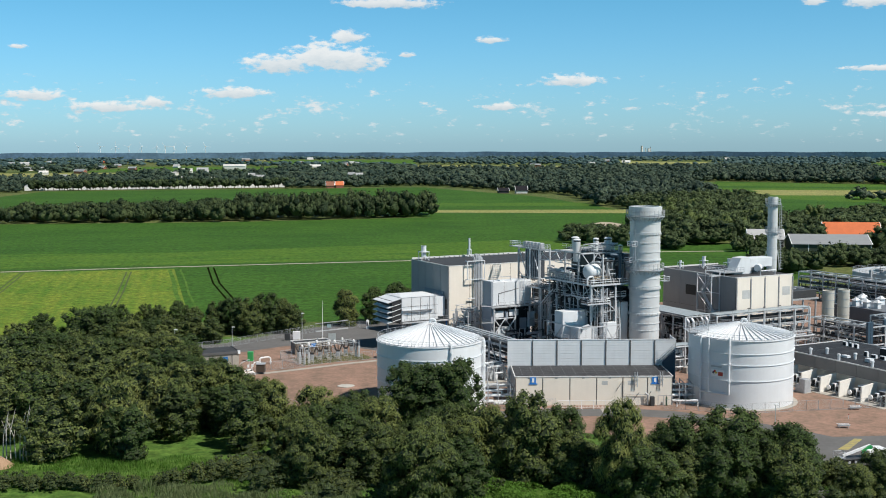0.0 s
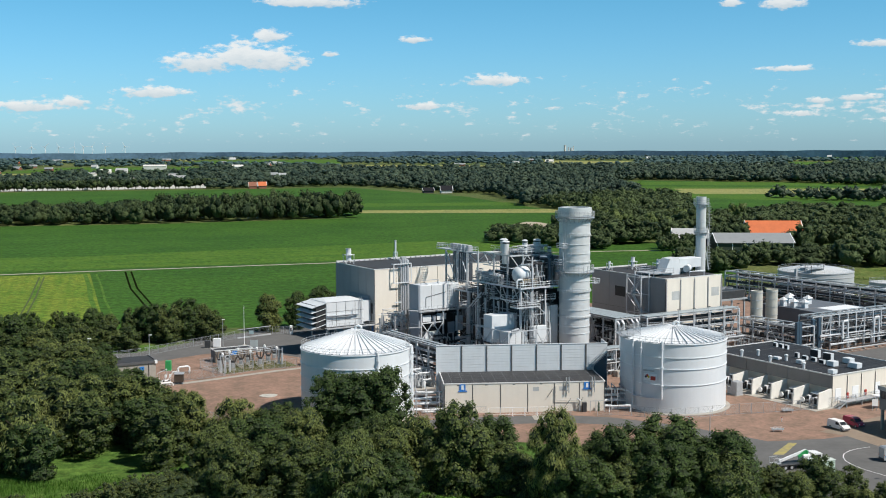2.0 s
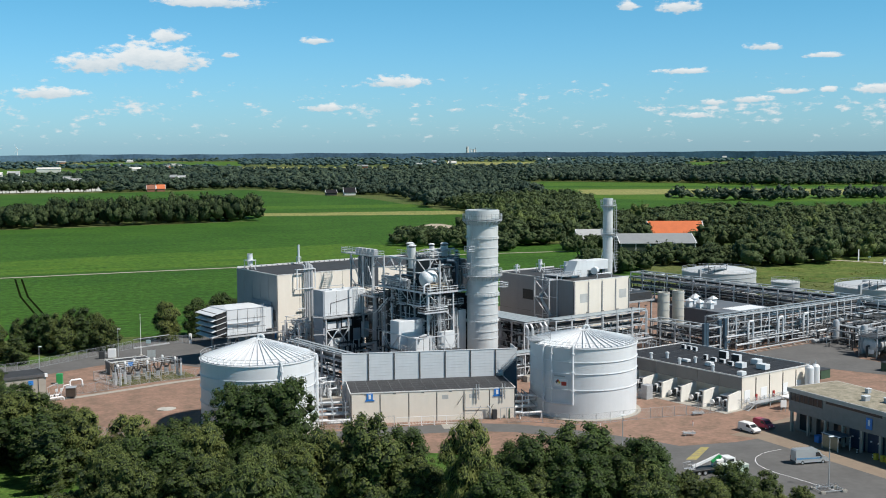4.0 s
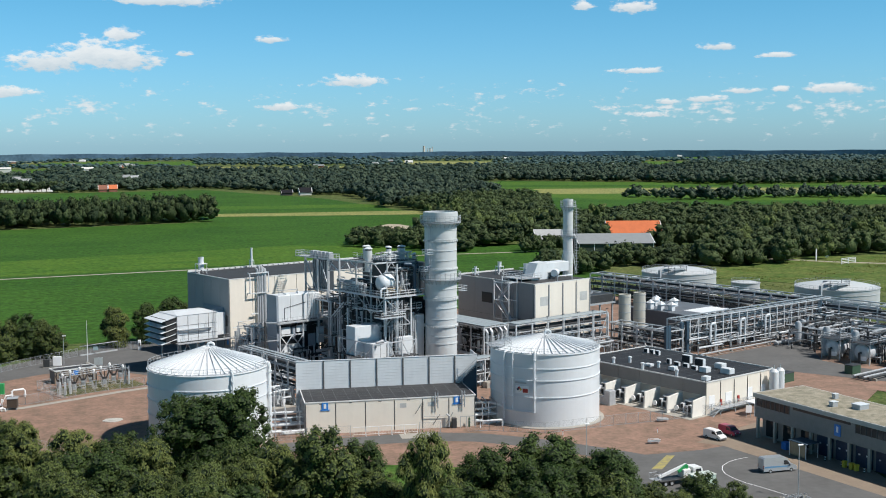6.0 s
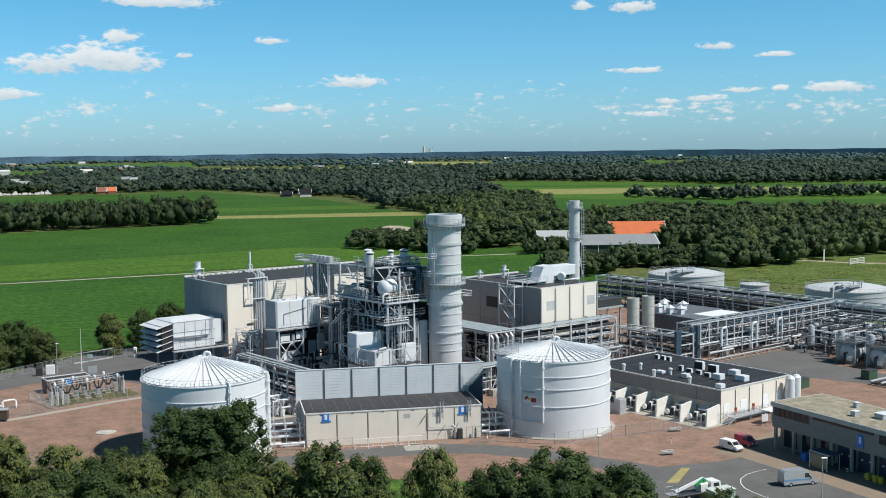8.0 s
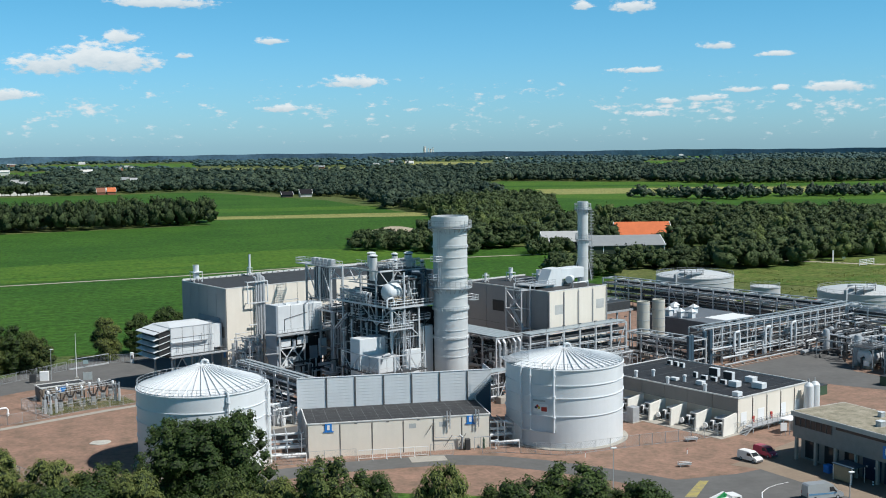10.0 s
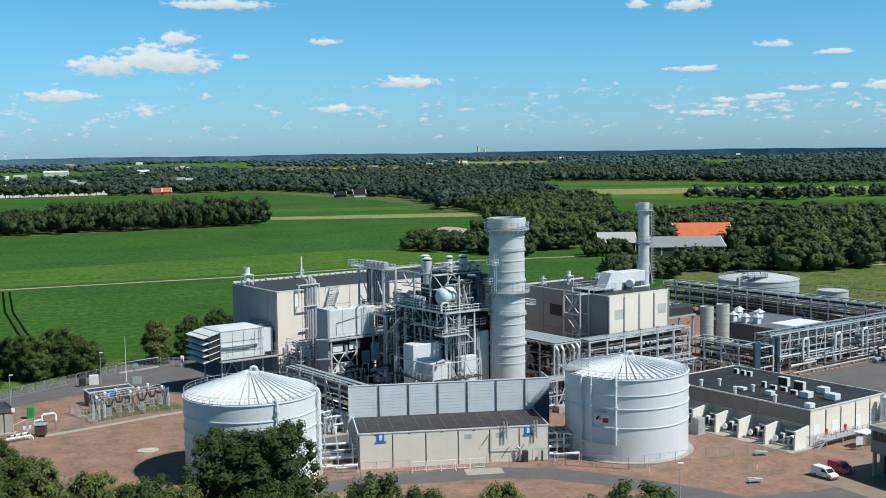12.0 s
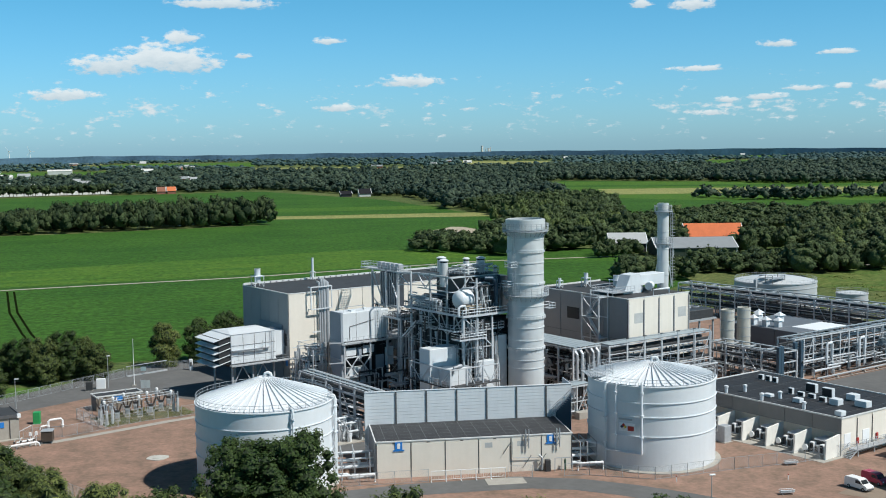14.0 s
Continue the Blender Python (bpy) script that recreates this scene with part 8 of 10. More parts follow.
part("deck_edge", M().beam((34.4, 22.9, dz - 0.1), (45.3, 22.9, dz - 0.1), 0.18, 0.42).beam((34.4, 22.9, dz - 0.1), (34.4, 42.5, dz - 0.1), 0.18, 0.42), GALV, main)
for v in np.linspace(25, 42, 8):
    part("deck_beam", M().beam((34.5, v, dz - 0.35), (45.2, v, dz - 0.35), 0.16, 0.4), STEELD, main)
for z in (dz + 0.55, dz + 1.1):
    part("rail", M().pipe([(34.5, 42.5, z), (34.5, 23.0, z), (45.2, 23.0, z)], 0.05, 5), GALV, main)
for i in range(9):
    piece("rail_post", me, (34.5 + 1.33 * i, 23.0, dz), main)
for i in range(15):
    piece("rail_post", me, (34.5, 23.2 + 1.36 * i, dz), main)
for u, v, z in ((34.8, 23.3, dz), (38.0, 23.3, dz), (41.6, 23.3, dz), (34.8, 28.5, 26.6), (34.8, 34.0, 26.6), (34.8, 40.6, 26.6), (38.2, 27.2, 26.6), (41.6, 27.2, 26.6), (46.0, 27.2, 26.6), (34.8, 37.4, dz)):
    part("column", M().beam((u, v, 0), (u, v, z), 0.32), GALV if v < 24 or v > 37 else STEEL, bo)
for z in (4.5, 9.0, 13.2, 16.4):
    part("girt", M().beam((34.8, 23.3, z), (41.6, 23.3, z), 0.2).beam((34.8, 23.3, z), (34.8, 42.0, z), 0.2), STEEL, bo)
for (u0, v0, z0), (u1, v1, z1) in (((34.8, 23.3, 19.2), (34.8, 28.5, 15.4)), ((34.8, 28.5, 15.4), (34.8, 34, 19.2)), ((34.8, 34, 16.4), (34.8, 40.6, 13.2)), ((34.8, 23.3, 13.2), (38, 23.3, 16.4)), ((38, 23.3, 16.4), (41.6, 23.3, 13.2)), ((34.8, 23.3, 19.2), (38, 23.3, 16.4))):
    part("brace", M().beam((u0, v0, z0), (u1, v1, z1), 0.18), GALV, bo)
# top frame with lattice sides
for z, w in ((26.4, 0.32), (23.6, 0.2)):
    part("chord", M().beam((34.8, 27.2, z), (46.2, 27.2, z), w).beam((34.8, 27.2, z), (34.8, 38.2, z), w).beam((46.2, 27.2, z), (46.2, 41, z), w), GALV, bo)
for i in range(5):
    u = 34.8 + 2.28 * i
    part("lattice", M().beam((u, 27.2, 23.6 if i % 2 else 26.4), (u + 2.28, 27.2, 26.4 if i % 2 else 23.6), 0.16), GALV, bo)
for i in range(2):
    v = 33.0 + 2.6 * i
    part("lattice", M().beam((34.8, v, 23.6 if i % 2 else 26.4), (34.8, v + 2.6, 26.4 if i % 2 else 23.6), 0.17), GALV, bo)
# link truss from the drum frame to the silencer tower
for z, w in ((25.8, 0.26), (23.4, 0.16)):
    part("chord", M().beam((35.4, 46.4, z), (41.0, 37.2, z), w), GALV, bo)
for i in range(4):
    a, b = Vector((35.4 + 1.4 * i, 46.4 - 2.3 * i, 23.4 if i % 2 else 25.8)), Vector((36.8 + 1.4 * i, 44.1 - 2.3 * i, 25.8 if i % 2 else 23.4))
    part("lattice", M().beam(a, b, 0.14), GALV, bo)
part("truss_post", M().beam((35.4, 46.4, 16.4), (35.4, 46.4, 25.8), 0.22).beam((38.4, 50.6, 25.1), (35.4, 46.4, 25.8), 0.2), GALV, bo)
top = part("upper_deck", M().box(38.4, 46.4, 27.0, 40.5, 26.5, 26.65), STEELD, bo)
for z in (27.2, 27.75):
    part("rail", M().pipe([(38, 40, z), (38, 27, z), (46.3, 27, z), (46.3, 34, z)], 0.05, 5), GALV, top)
for i in range(8):
    piece("rail_post", me, (38.0 + 1.18 * i, 27.0, 26.65), top)
    piece("rail_post", me, (38.0, 27.0 + 1.6 * i, 26.65), top)
# steam drum with a dished end
vs, fs, n = [], [], 24
prof = [(-1.0, 0.02), (-0.92, 0.65), (-0.7, 1.2), (-0.35, 1.6), (0.1, 1.8), (0.8, 1.84), (2.3, 1.84), (2.7, 1.5), (2.9, 0.02)]
for a, rr in prof:
    vs += [(35.9 + a, 26.2 - rr * math.cos(2 * math.pi * i / n), 22.2 + rr * math.sin(2 * math.pi * i / n)) for i in range(n)]
for j in range(len(prof) - 1):
    fs += [(j * n + i, j * n + (i + 1) % n, (j + 1) * n + (i + 1) % n, (j + 1) * n + i) for i in range(n)]
drum_part = part("steam_drum", M().add(vs, fs), WHITE, bo, "white domed steam drum", True)
for u in (36.5, 37.9):
    part("saddle", M().box(u - 0.25, u + 0.25, 25.2, 27.4, dz, 20.8), STEELD, drum_part)
part("loop_pipe", M().pipe([(33.9, 23.6, dz), (33.9, 23.6, 20.9), (34.2, 23.6, 21.3), (35.3, 23.6, 21.4), (35.6, 23.6, 20.8), (35.6, 23.6, 19.7)], 0.2, 8), WHITE, bo, smooth=True)
part("drum_pipe", M().pipe([(38.4, 23.8, 19.6), (38.4, 23.8, 23.6), (38.1, 23.8, 24.4), (37.2, 23.8, 24.6), (36.4, 25.4, 24.4), (36.4, 27, 23.7)], 0.22, 8), GALV, bo, smooth=True)
part("side_duct", M().pipe([(43.25, 24.0, 19.6), (43.25, 24.0, 25.0), (42.9, 24.0, 25.7), (42.2, 24.0, 26.05), (40.9, 24.6, 26.1)], 0.36, 12), BLUES, bo, "blue-grey bent duct", True)
part("strut", M().beam((39.2, 23.2, 23.5), (40.4, 23.2, 19.6), 0.16).beam((37.9, 23.2, 26.4), (37.9, 23.2, 19.6), 0.26), GALV, bo)
pipe_tangle("pipework", 35, 41, 23.4, 25.2, dz, 21.6, 34, 63, "valves and thin lines along the boiler deck", r=(0.03, 0.08), mats=(GALV, STEELD, STEELD, VALVE), flanges=False)
pipe_tangle("pipework", 38.9, 42.5, 24, 27, dz, 25.4, 54, 64, "crowded pipework behind the steam drum", r=(0.04, 0.14), mats=(GALV, STEELD, STEEL, STEELD))
pipe_tangle("pipework", 35.4, 40.0, 31, 41.5, dz, 22.0, 34, 65, "dense pipework under the silencers", r=(0.04, 0.14), mats=(STEELD, GALV, STEELD, WHITE))
pipe_tangle("pipework", 34.7, 35.6, 31, 42, dz, 22.4, 34, 66, "bright valves along the boiler deck's side", r=(0.04, 0.13), mats=(GALV, WHITE, STEEL))
pipe_tangle("pipework", 35.0, 36.1, 24, 42, 0, 18.8, 34, 67, "pipework along the boiler's side", r=(0.04, 0.12), mats=(STEELD, STEELD, STEELD, GALV))
pipe_tangle("pipework", 36, 44.6, 23.4, 24.8, 0, 18.8, 26, 68, "thin pipes up the boiler front", r=(0.04, 0.13), mats=(STEELD, STEELD, STEELD, GALV), flanges=False)
pipe_tangle("pipework", 38.2, 46, 27.4, 33, 26.65, 28.4, 30, 69, "small bright vent lines on the boiler top", r=(0.04, 0.12), mats=(GALV, WHITE, STEEL), flanges=False)
for u, v, r, z0, z1 in ((38.6, 35.4, 0.85, 26.65, 29.5), (37.4, 33.0, 0.85, 24.0, 29.2), (42.9, 33.0, 0.62, 26.65, 29.2), (44.2, 30.0, 0.85, 26.65, 29.5), (45.9, 27.6, 0.42, 26.4, 27.9), (39.6, 28.2, 0.3, 26.65, 28.4)):
    s = thing("steam_silencer", u, v, z0, "white cylindrical steam silencer with dark cap", "silencer", "steam silencers", "g")
    part("shell", M().turned(u, v, [(r, z0), (r, z1 - 0.5)], 20), STACK, s, smooth=True)
    part("gap", M().turned(u, v, [(r * 0.8, z1 - 0.5), (r * 0.8, z1 - 0.2)], 20), DARK, s, "dark gap")
    part("cap", M().turned(u, v, [(r * 1.1, z1 - 0.22), (r * 1.15, z1 - 0.05), (r * 0.6, z1 + 0.18), (0.02, z1 + 0.2)], 20), WHITE, s, smooth=True)
# white feed units, gangway and stair tower before the boiler
wb = thing("white_unit", 33, 26, 0, "white cubic feed unit with a lower annex", "plant unit", frame_of="g")
part("box", M().bevel_box(28.8, 35.8, 26.0, 29.4, 0.1, 13.4, 0.08), WHITE, wb)
part("annex", M().bevel_box(30.9, 35.8, 22.2, 25.95, 0.1, 10.0, 0.08), WHITE, wb)
part("right_box", M().bevel_box(36.9, 40.8, 21.6, 23.0, 2.0, 10.8, 0.06), WHITE, wb)
part("plinth", M().box(36.6, 41.0, 21.4, 23.1, 0, 2.0), CONC, wb)
part("box_ladder", M().beam((35.0, 25.9, 10), (35.0, 25.9, 13.8), 0.08).beam((35.5, 25.9, 10), (35.5, 25.9, 13.8), 0.08), STEEL, wb)
for i in range(6):
    part("rung", M().beam((35.0, 25.9, 10.3 + 0.6 * i), (35.5, 25.9, 10.3 + 0.6 * i), 0.05), STEEL, wb)
part("pipe_run", M().pipe([(31.4, 22.0, 9.2), (31.4, 21.9, 10.3), (33.2, 22.1, 10.4), (33.2, 23.0, 10.4)], 0.2, 8), STEEL, wb, smooth=True)
for u in (32.6, 34.2):
    part("panel_seam", M().box(u, u + 0.05, 22.17, 22.2, 0.4, 9.8), SEAM, wb)
gw = thing("gangway", 30, 22, 0, "galvanised gangway with lattice rails before the boiler", "gangway", frame_of="g")
part("deck", M().box(28.0, 29.6, 19.5, 32.0, 7.2, 7.35).box(29.6, 40.0, 18.6, 20.4, 7.2, 7.35), STEELD, gw)
for z in (7.2, 8.4, 10.5):
    part("rail", M().beam((28.6, 32.2, z), (28.6, 19.3, z), 0.2 if z != 8.4 else 0.08).beam((28.6, 19.3, z), (40.0, 19.3, z), 0.2 if z != 8.4 else 0.08), GALV, gw)
for u, v in ((28.6, 32.0), (28.6, 25.6), (28.6, 19.3), (32.4, 19.3), (36.2, 19.3), (40.0, 19.3)):
    part("post", M().beam((u, v, 0), (u, v, 10.6), 0.24), GALV, gw)
for a, b in (((28.6, 32, 10.4), (28.6, 28.8, 7.3)), ((28.6, 28.8, 7.3), (28.6, 25.6, 10.4)), ((28.6, 22.4, 7.3), (28.6, 19.3, 10.4)), ((32.4, 19.3, 10.4), (34.3, 19.3, 7.3)), ((36.2, 19.3, 10.4), (38, 19.3, 7.3)), ((38, 19.3, 7.3), (40, 19.3, 10.4))):
    part("brace", M().beam(a, b, 0.15), GALV, gw)
for i in range(9):
    piece("rail_post", me, (28.2, 20 + 1.4 * i, 7.35), gw)
ct = thing("stair_tower", 37, 21, 0, "slim galvanised ladder tower with a railed platform", "stair tower", frame_of="g")
for u, v in ((35.8, 20.9), (37.5, 20.9), (35.8, 22.3), (37.5, 22.3)):
    part("post", M().beam((u, v, 0), (u, v, 18.9), 0.15), STEEL, ct)
for z, x0, x1 in ((15.5, 31.6, 37.8),):
    deck = part("deck", M().box(x0, x1, 20.2, 22.8, z, z + 0.14), STEELD, ct)
    part("deck_edge", M().beam((x0, 20.2, z + 0.05), (x1, 20.2, z + 0.05), 0.1, 0.3).beam((x0, 20.2, z + 0.05), (x0, 22.8, z + 0.05), 0.1, 0.3), GALV, deck)
    for h in (0.6, 1.1):
        part("rail", M().pipe([(x0, 22.8, z + h), (x0, 20.2, z + h), (x1, 20.2, z + h), (x1, 22.8, z + h)], 0.045, 5), GALV, deck)
    for k in range(int((x1 - x0) / 1.08) + 1):
        piece("rail_post", me, (x0 + 0.05 + 1.07 * k, 20.2, z + 0.14), deck)
for k in range(9):
    z = 0.6 + 2.05 * k
    part("brace", M().beam((35.8, 20.9, z), (37.5, 20.9, z + 1.9), 0.07), STEEL, ct)
    part("girt", M().beam((35.8, 20.9, z), (37.5, 20.9, z), 0.1).beam((35.8, 20.9, z), (35.8, 22.3, z), 0.1), STEEL, ct)
part("ladder", M().beam((36.4, 20.75, 0), (36.4, 20.75, 16.4), 0.08).beam((36.9, 20.75, 0), (36.9, 20.75, 16.4), 0.08), GALV, ct)
for k in range(2):
    part("stay", M().beam((37.5, 20.9, 9.6 - 3 * k), (40.2, 20.4, 5.6 - 3 * k), 0.13), GALV, ct)
ob = thing("outlet_casing", 44, 25, 0, "pale grey outlet casing beside the chimney", "casing", frame_of="g")
part("casing", M().bevel_box(42.8, 45.3, 23.4, 25.3, 0.2, 15.0, 0.08), STACK, ob)
for u in np.linspace(40.9, 42.6, 5):
    part("louvre_fin", M().beam((u, 23.7, 1.0), (u, 23.7, 15.6), 0.16), GALV, ob, "bright upright fin")
part("fin_rail", M().beam((40.8, 23.75, 15.4), (42.9, 23.75, 15.4), 0.2).beam((40.8, 23.75, 8.4), (42.9, 23.75, 8.4), 0.16), STEEL, ob)
for du, dv, z in ((-4.9, -0.6, 28.2), (-4.7, 0.6, 24.4), (3.6, -1.8, 19.8)):
    u0, v0 = BSU + du, BSV + dv
    pd = part("side_deck", M().box(u0, u0 + 1.6, v0 - 0.9, v0 + 0.9, z, z + 0.12), STEEL, bs, "small side platform")
    for h in (0.55, 1.1):
        part("rail", M().pipe([(u0 + 1.6, v0 - 0.9, z + h), (u0, v0 - 0.9, z + h), (u0, v0 + 0.9, z + h), (u0 + 1.6, v0 + 0.9, z + h)] if du < 0 else [(u0, v0 - 0.9, z + h), (u0 + 1.6, v0 - 0.9, z + h), (u0 + 1.6, v0 + 0.9, z + h), (u0, v0 + 0.9, z + h)], 0.05, 5), GALV, pd)
    for a, b in ((0.05, -0.9), (1.55, -0.9), (0.8, -0.9), (0.05, 0.9), (1.55, 0.9)):
        part("rail_post", M().beam((u0 + a, v0 + b, z), (u0 + a, v0 + b, z + 1.1), 0.06), GALV, pd)
for dv in (-0.3, 0.3):
    part("ladder_stile", M().beam((BSU - 3.9, BSV - 1.2 + dv, 23), (BSU - 3.9, BSV - 1.2 + dv, 35), 0.07), STEEL, bs)

# roof plant and stair tower on the second hall
st = thing("stair_tower", 81, 36, 0, "galvanised open stair tower on the hall's side", "stair tower", frame_of="g")
for v in (33.2, 38.6):
    for u in (79.0, 81.7):
        part("post", M().beam((u, v, 0), (u, v, H2Z + (1.2 if u > 80 else 0.4)), 0.24), GALV, st)
for i, z in enumerate((4.5, 9.0, 13.5, 18.0)):
    part("landing", M().box(78.9, 81.8, 33.0 if i % 2 else 37.2, 34.6 if i % 2 else 38.8, z, z + 0.12), GALV, st)
    part("beam", M().beam((79, 33.2, z), (79, 38.6, z), 0.2).beam((81.7, 33.2, z), (81.7, 38.6, z), 0.2), GALV, st)
    a, b = (38.0, 34.0) if i % 2 else (34.0, 38.0)
    part("flight", M().beam((80.3, a, z - 4.5), (80.3, b, z), 0.8, 0.2), GALV, st)
    for h in (0.5, 1.0):
        part("handrail", M().beam((79.9, a, z - 4.5 + h), (79.9, b, z + h), 0.06), GALV, st)
    part("brace", M().beam((79, 33.2, z - 4.5), (79, 38.6, z), 0.16), GALV, st)
for u, v, r, h, lab in ((84.5, 52.0, 0.35, 2.2, "bent white vent pipe on the roof"), (90.5, 49.5, 0.5, 3.2, "square white roof stack"), (93.6, 42.5, 0.8, 3.0, "round white roof cowl on a stand")):
    roof_stack(u, v, H2Z, r, h * 0.6, lab, h * 0.4)
ru = thing("roof_plant", 94, 34, H2Z, "white sloped roof unit with fans and ducts", "roof unit", frame_of="g")
part("hood", M().side([(86.8, H2Z + 0.1), (89.0, H2Z + 4.2), (92.0, H2Z + 4.4), (92.6, H2Z + 0.1)], 33.5, 36.8), WHITE, ru)
part("duct_box", M().bevel_box(92.6, 100.4, 34.0, 37.6, H2Z + 1.6, H2Z + 4.0, 0.1), WHITE, ru)
for u in (93.5, 96.5, 99.5):
    part("leg", M().beam((u, 34.4, H2Z), (u, 34.4, H2Z + 1.6), 0.2).beam((u, 37.2, H2Z), (u, 37.2, H2Z + 1.6), 0.2), STEEL, ru)
part("fan", M().rod((93.2, 32.0, H2Z + 1.6), (95.2, 33.4, H2Z + 1.6), 0.9, 14), WHITE, ru)
part("frame", M().pipe([(91.5, 29.0, H2Z), (91.5, 29.0, H2Z + 1.2), (96.5, 29.0, H2Z + 1.2), (96.5, 29.0, H2Z)], 0.12, 6), WHITE, ru)
pr = thing("roof_platform", 88.5, 34, H2Z, "galvanised roof platform with railings", "platform", frame_of="g")
part("deck", M().box(82.6, 89.5, 32.5, 39.5, H2Z + 0.7, H2Z + 0.85), STEEL, pr)
for z in (1.4, 1.95):
    part("rail", M().pipe([(89.4, 39.4, H2Z + z), (82.7, 39.4, H2Z + z), (82.7, 32.6, H2Z + z), (89.4, 32.6, H2Z + z)], 0.05, 5), STEEL, pr)
for i in range(7):
    piece("rail_post", me, (82.7 + 1.1 * i, 32.6, H2Z + 0.85), pr)
    piece("rail_post", me, (82.7, 32.6 + 1.1 * i, H2Z + 0.85), pr)
for u, v in ((83, 33), (89, 33), (83, 39), (89, 39)):
    part("foot", M().beam((u, v, H2Z), (u, v, H2Z + 0.7), 0.2), STEEL, pr)


# ---- galleries and small pipework round the boiler ----
def gallery(u0, u1, v, z, deep, label, posts=0.0, sides=True):
    """A grating gallery with toe plate, railings and hangers, on posts or bracketed out."""
    t = thing("gallery", (u0 + u1) / 2, v, z if not posts else 0, label, "gallery", "boiler galleries", "g")
    part("grating", M().box(u0, u1, v, v + deep, z, z + 0.1), STEELD, t)
    part("toe_plate", M().box(u0, u1, v - 0.03, v, z - 0.14, z + 0.16), GALV, t)
    for h in (0.55, 1.1):
        line = [(u0, v + deep, z + h), (u0, v, z + h), (u1, v, z + h), (u1, v + deep, z + h)] if sides else [(u0, v, z + h), (u1, v, z + h)]
        part("rail", M().pipe(line, 0.045, 5), GALV, t)
    post = as_mesh("rail_post", M().beam((0, 0, 0), (0, 0, 1.1), 0.07), GALV)
    n = max(2, int((u1 - u0) / 1.2))
    for i in range(n + 1):
        piece("rail_post", post, (u0 + (u1 - u0) * i / n, v, z + 0.1), t)
    if posts:
        for u in (u0 + 0.15, u1 - 0.15):
            part("post", M().beam((u, v + 0.15, 0), (u, v + 0.15, z), 0.26), GALV, t)
        part("brace", M().beam((u0 + 0.15, v + 0.15, z * 0.5), (u1 - 0.15, v + 0.15, z - 0.2), 0.14), STEEL, t)
    else:
        for u in (u0 + 0.3, u1 - 0.3):
            part("bracket", M().beam((u, v, z - 0.05), (u, v + deep + 0.4, z - 1.2), 0.12).beam((u, v, z - 0.05), (u, v + deep + 0.4, z - 0.05), 0.14), STEEL, t)
    return t


gallery(36.4, 44.8, 23.6, 16.4, 1.2, "narrow galvanised gallery on the boiler front")
gallery(38.8, 45.6, 25.6, 23.5, 1.4, "galvanised gallery before the upper casing", 1.0)
pipe_tangle("pipework", 30.5, 37, 43.5, 48, 0, 5.0, 12, 72, "bright pipework between turbine and boiler", r=(0.06, 0.2), mats=(STEELD, GALV, STEELD))
pipe_tangle("pipework", 29, 35, 33, 43, 0, 7.0, 22, 73, "pipework beside the boiler's side casing", r=(0.06, 0.2), mats=(STEELD, STEELD, STEELD, GALV))
pipe_tangle("pipework", 26, 38.5, 49.4, 50.6, 0, 6.5, 16, 75, "bright pipework under the turbine enclosure", r=(0.05, 0.16), mats=(GALV, WHITE, STEEL, STEELD))
pipe_tangle("pipework", 20.5, 25.6, 56.5, 66, 0, 11, 46, 76, "dense bright pipework at the hall's corner", r=(0.05, 0.16), mats=(GALV, WHITE, STEEL))
pipe_tangle("pipework", 60.5, 69, 22, 32, 0, 9, 40, 77, "silver pipework at the chimney's foot", r=(0.06, 0.22), mats=(GALV, STEEL, STEELD, WHITE))
# platforms, stairs and pipes on the far tanks' roofs
for cu, cv, h in ((199.0, 80.0, 8.4), (205.0, 23.5, 8.0)):
    g = thing("tank_platform", cu - 7, cv - 6, h, "galvanised roof platform and stair on a storage tank", "platform", "tank platforms", "g")
    part("deck", M().box(cu - 10.5, cu - 4, cv - 7, cv - 4, h + 1.5, h + 1.65), STEEL, g)
    for u in (cu - 10.2, cu - 4.3):
        for v in (cv - 6.8, cv - 4.2):
            part("leg", M().beam((u, v, h + 0.2), (u, v, h + 2.7), 0.14), STEELD, g)
    for z in (2.2, 2.75):
        part("rail", M().pipe([(cu - 10.5, cv - 4, h + z), (cu - 10.5, cv - 7, h + z), (cu - 4, cv - 7, h + z), (cu - 4, cv - 4, h + z)], 0.06, 5), STEEL, g)
    part("flight", M().beam((cu - 4, cv - 5.6, h + 1.5), (cu + 1.5, cv - 12.6, 0.3), 0.9, 0.2), STEELD, g)
    part("roof_pipe", M().pipe([(cu - 13.2, cv - 3, 0.0), (cu - 13.2, cv - 3, h + 1.4), (cu - 11.8, cv - 3, h + 2.0), (cu - 8, cv - 3, h + 1.9), (cu - 8, cv - 3, h + 0.3)], 0.3, 8), STEEL, g, smooth=True)
    part("roof_box", M().bevel_box(cu - 8.6, cu - 6.6, cv - 2.4, cv - 0.6, h + 0.4, h + 2.4, 0.06), STEEL, g)

pipe_tangle("pipework", 139, 152, -40, -8, 0, 6.5, 44, 81, "thin bright lines between the separators", r=(0.04, 0.13), mats=(GALV, WHITE, STEEL, STEELD), flanges=False)
pipe_tangle("pipework", 150, 170, -30, 4, 0, 7.5, 60, 82, "tall thin silver lines behind the separators", r=(0.05, 0.16), mats=(GALV, STEEL, STEELD), flanges=False)
pipe_tangle("pipework", 112, 168, 7.4, 11, 0, 8.2, 60, 83, "upright lines inside the long rack", r=(0.05, 0.14), mats=(STEELD, STEEL, GALV), flanges=False)
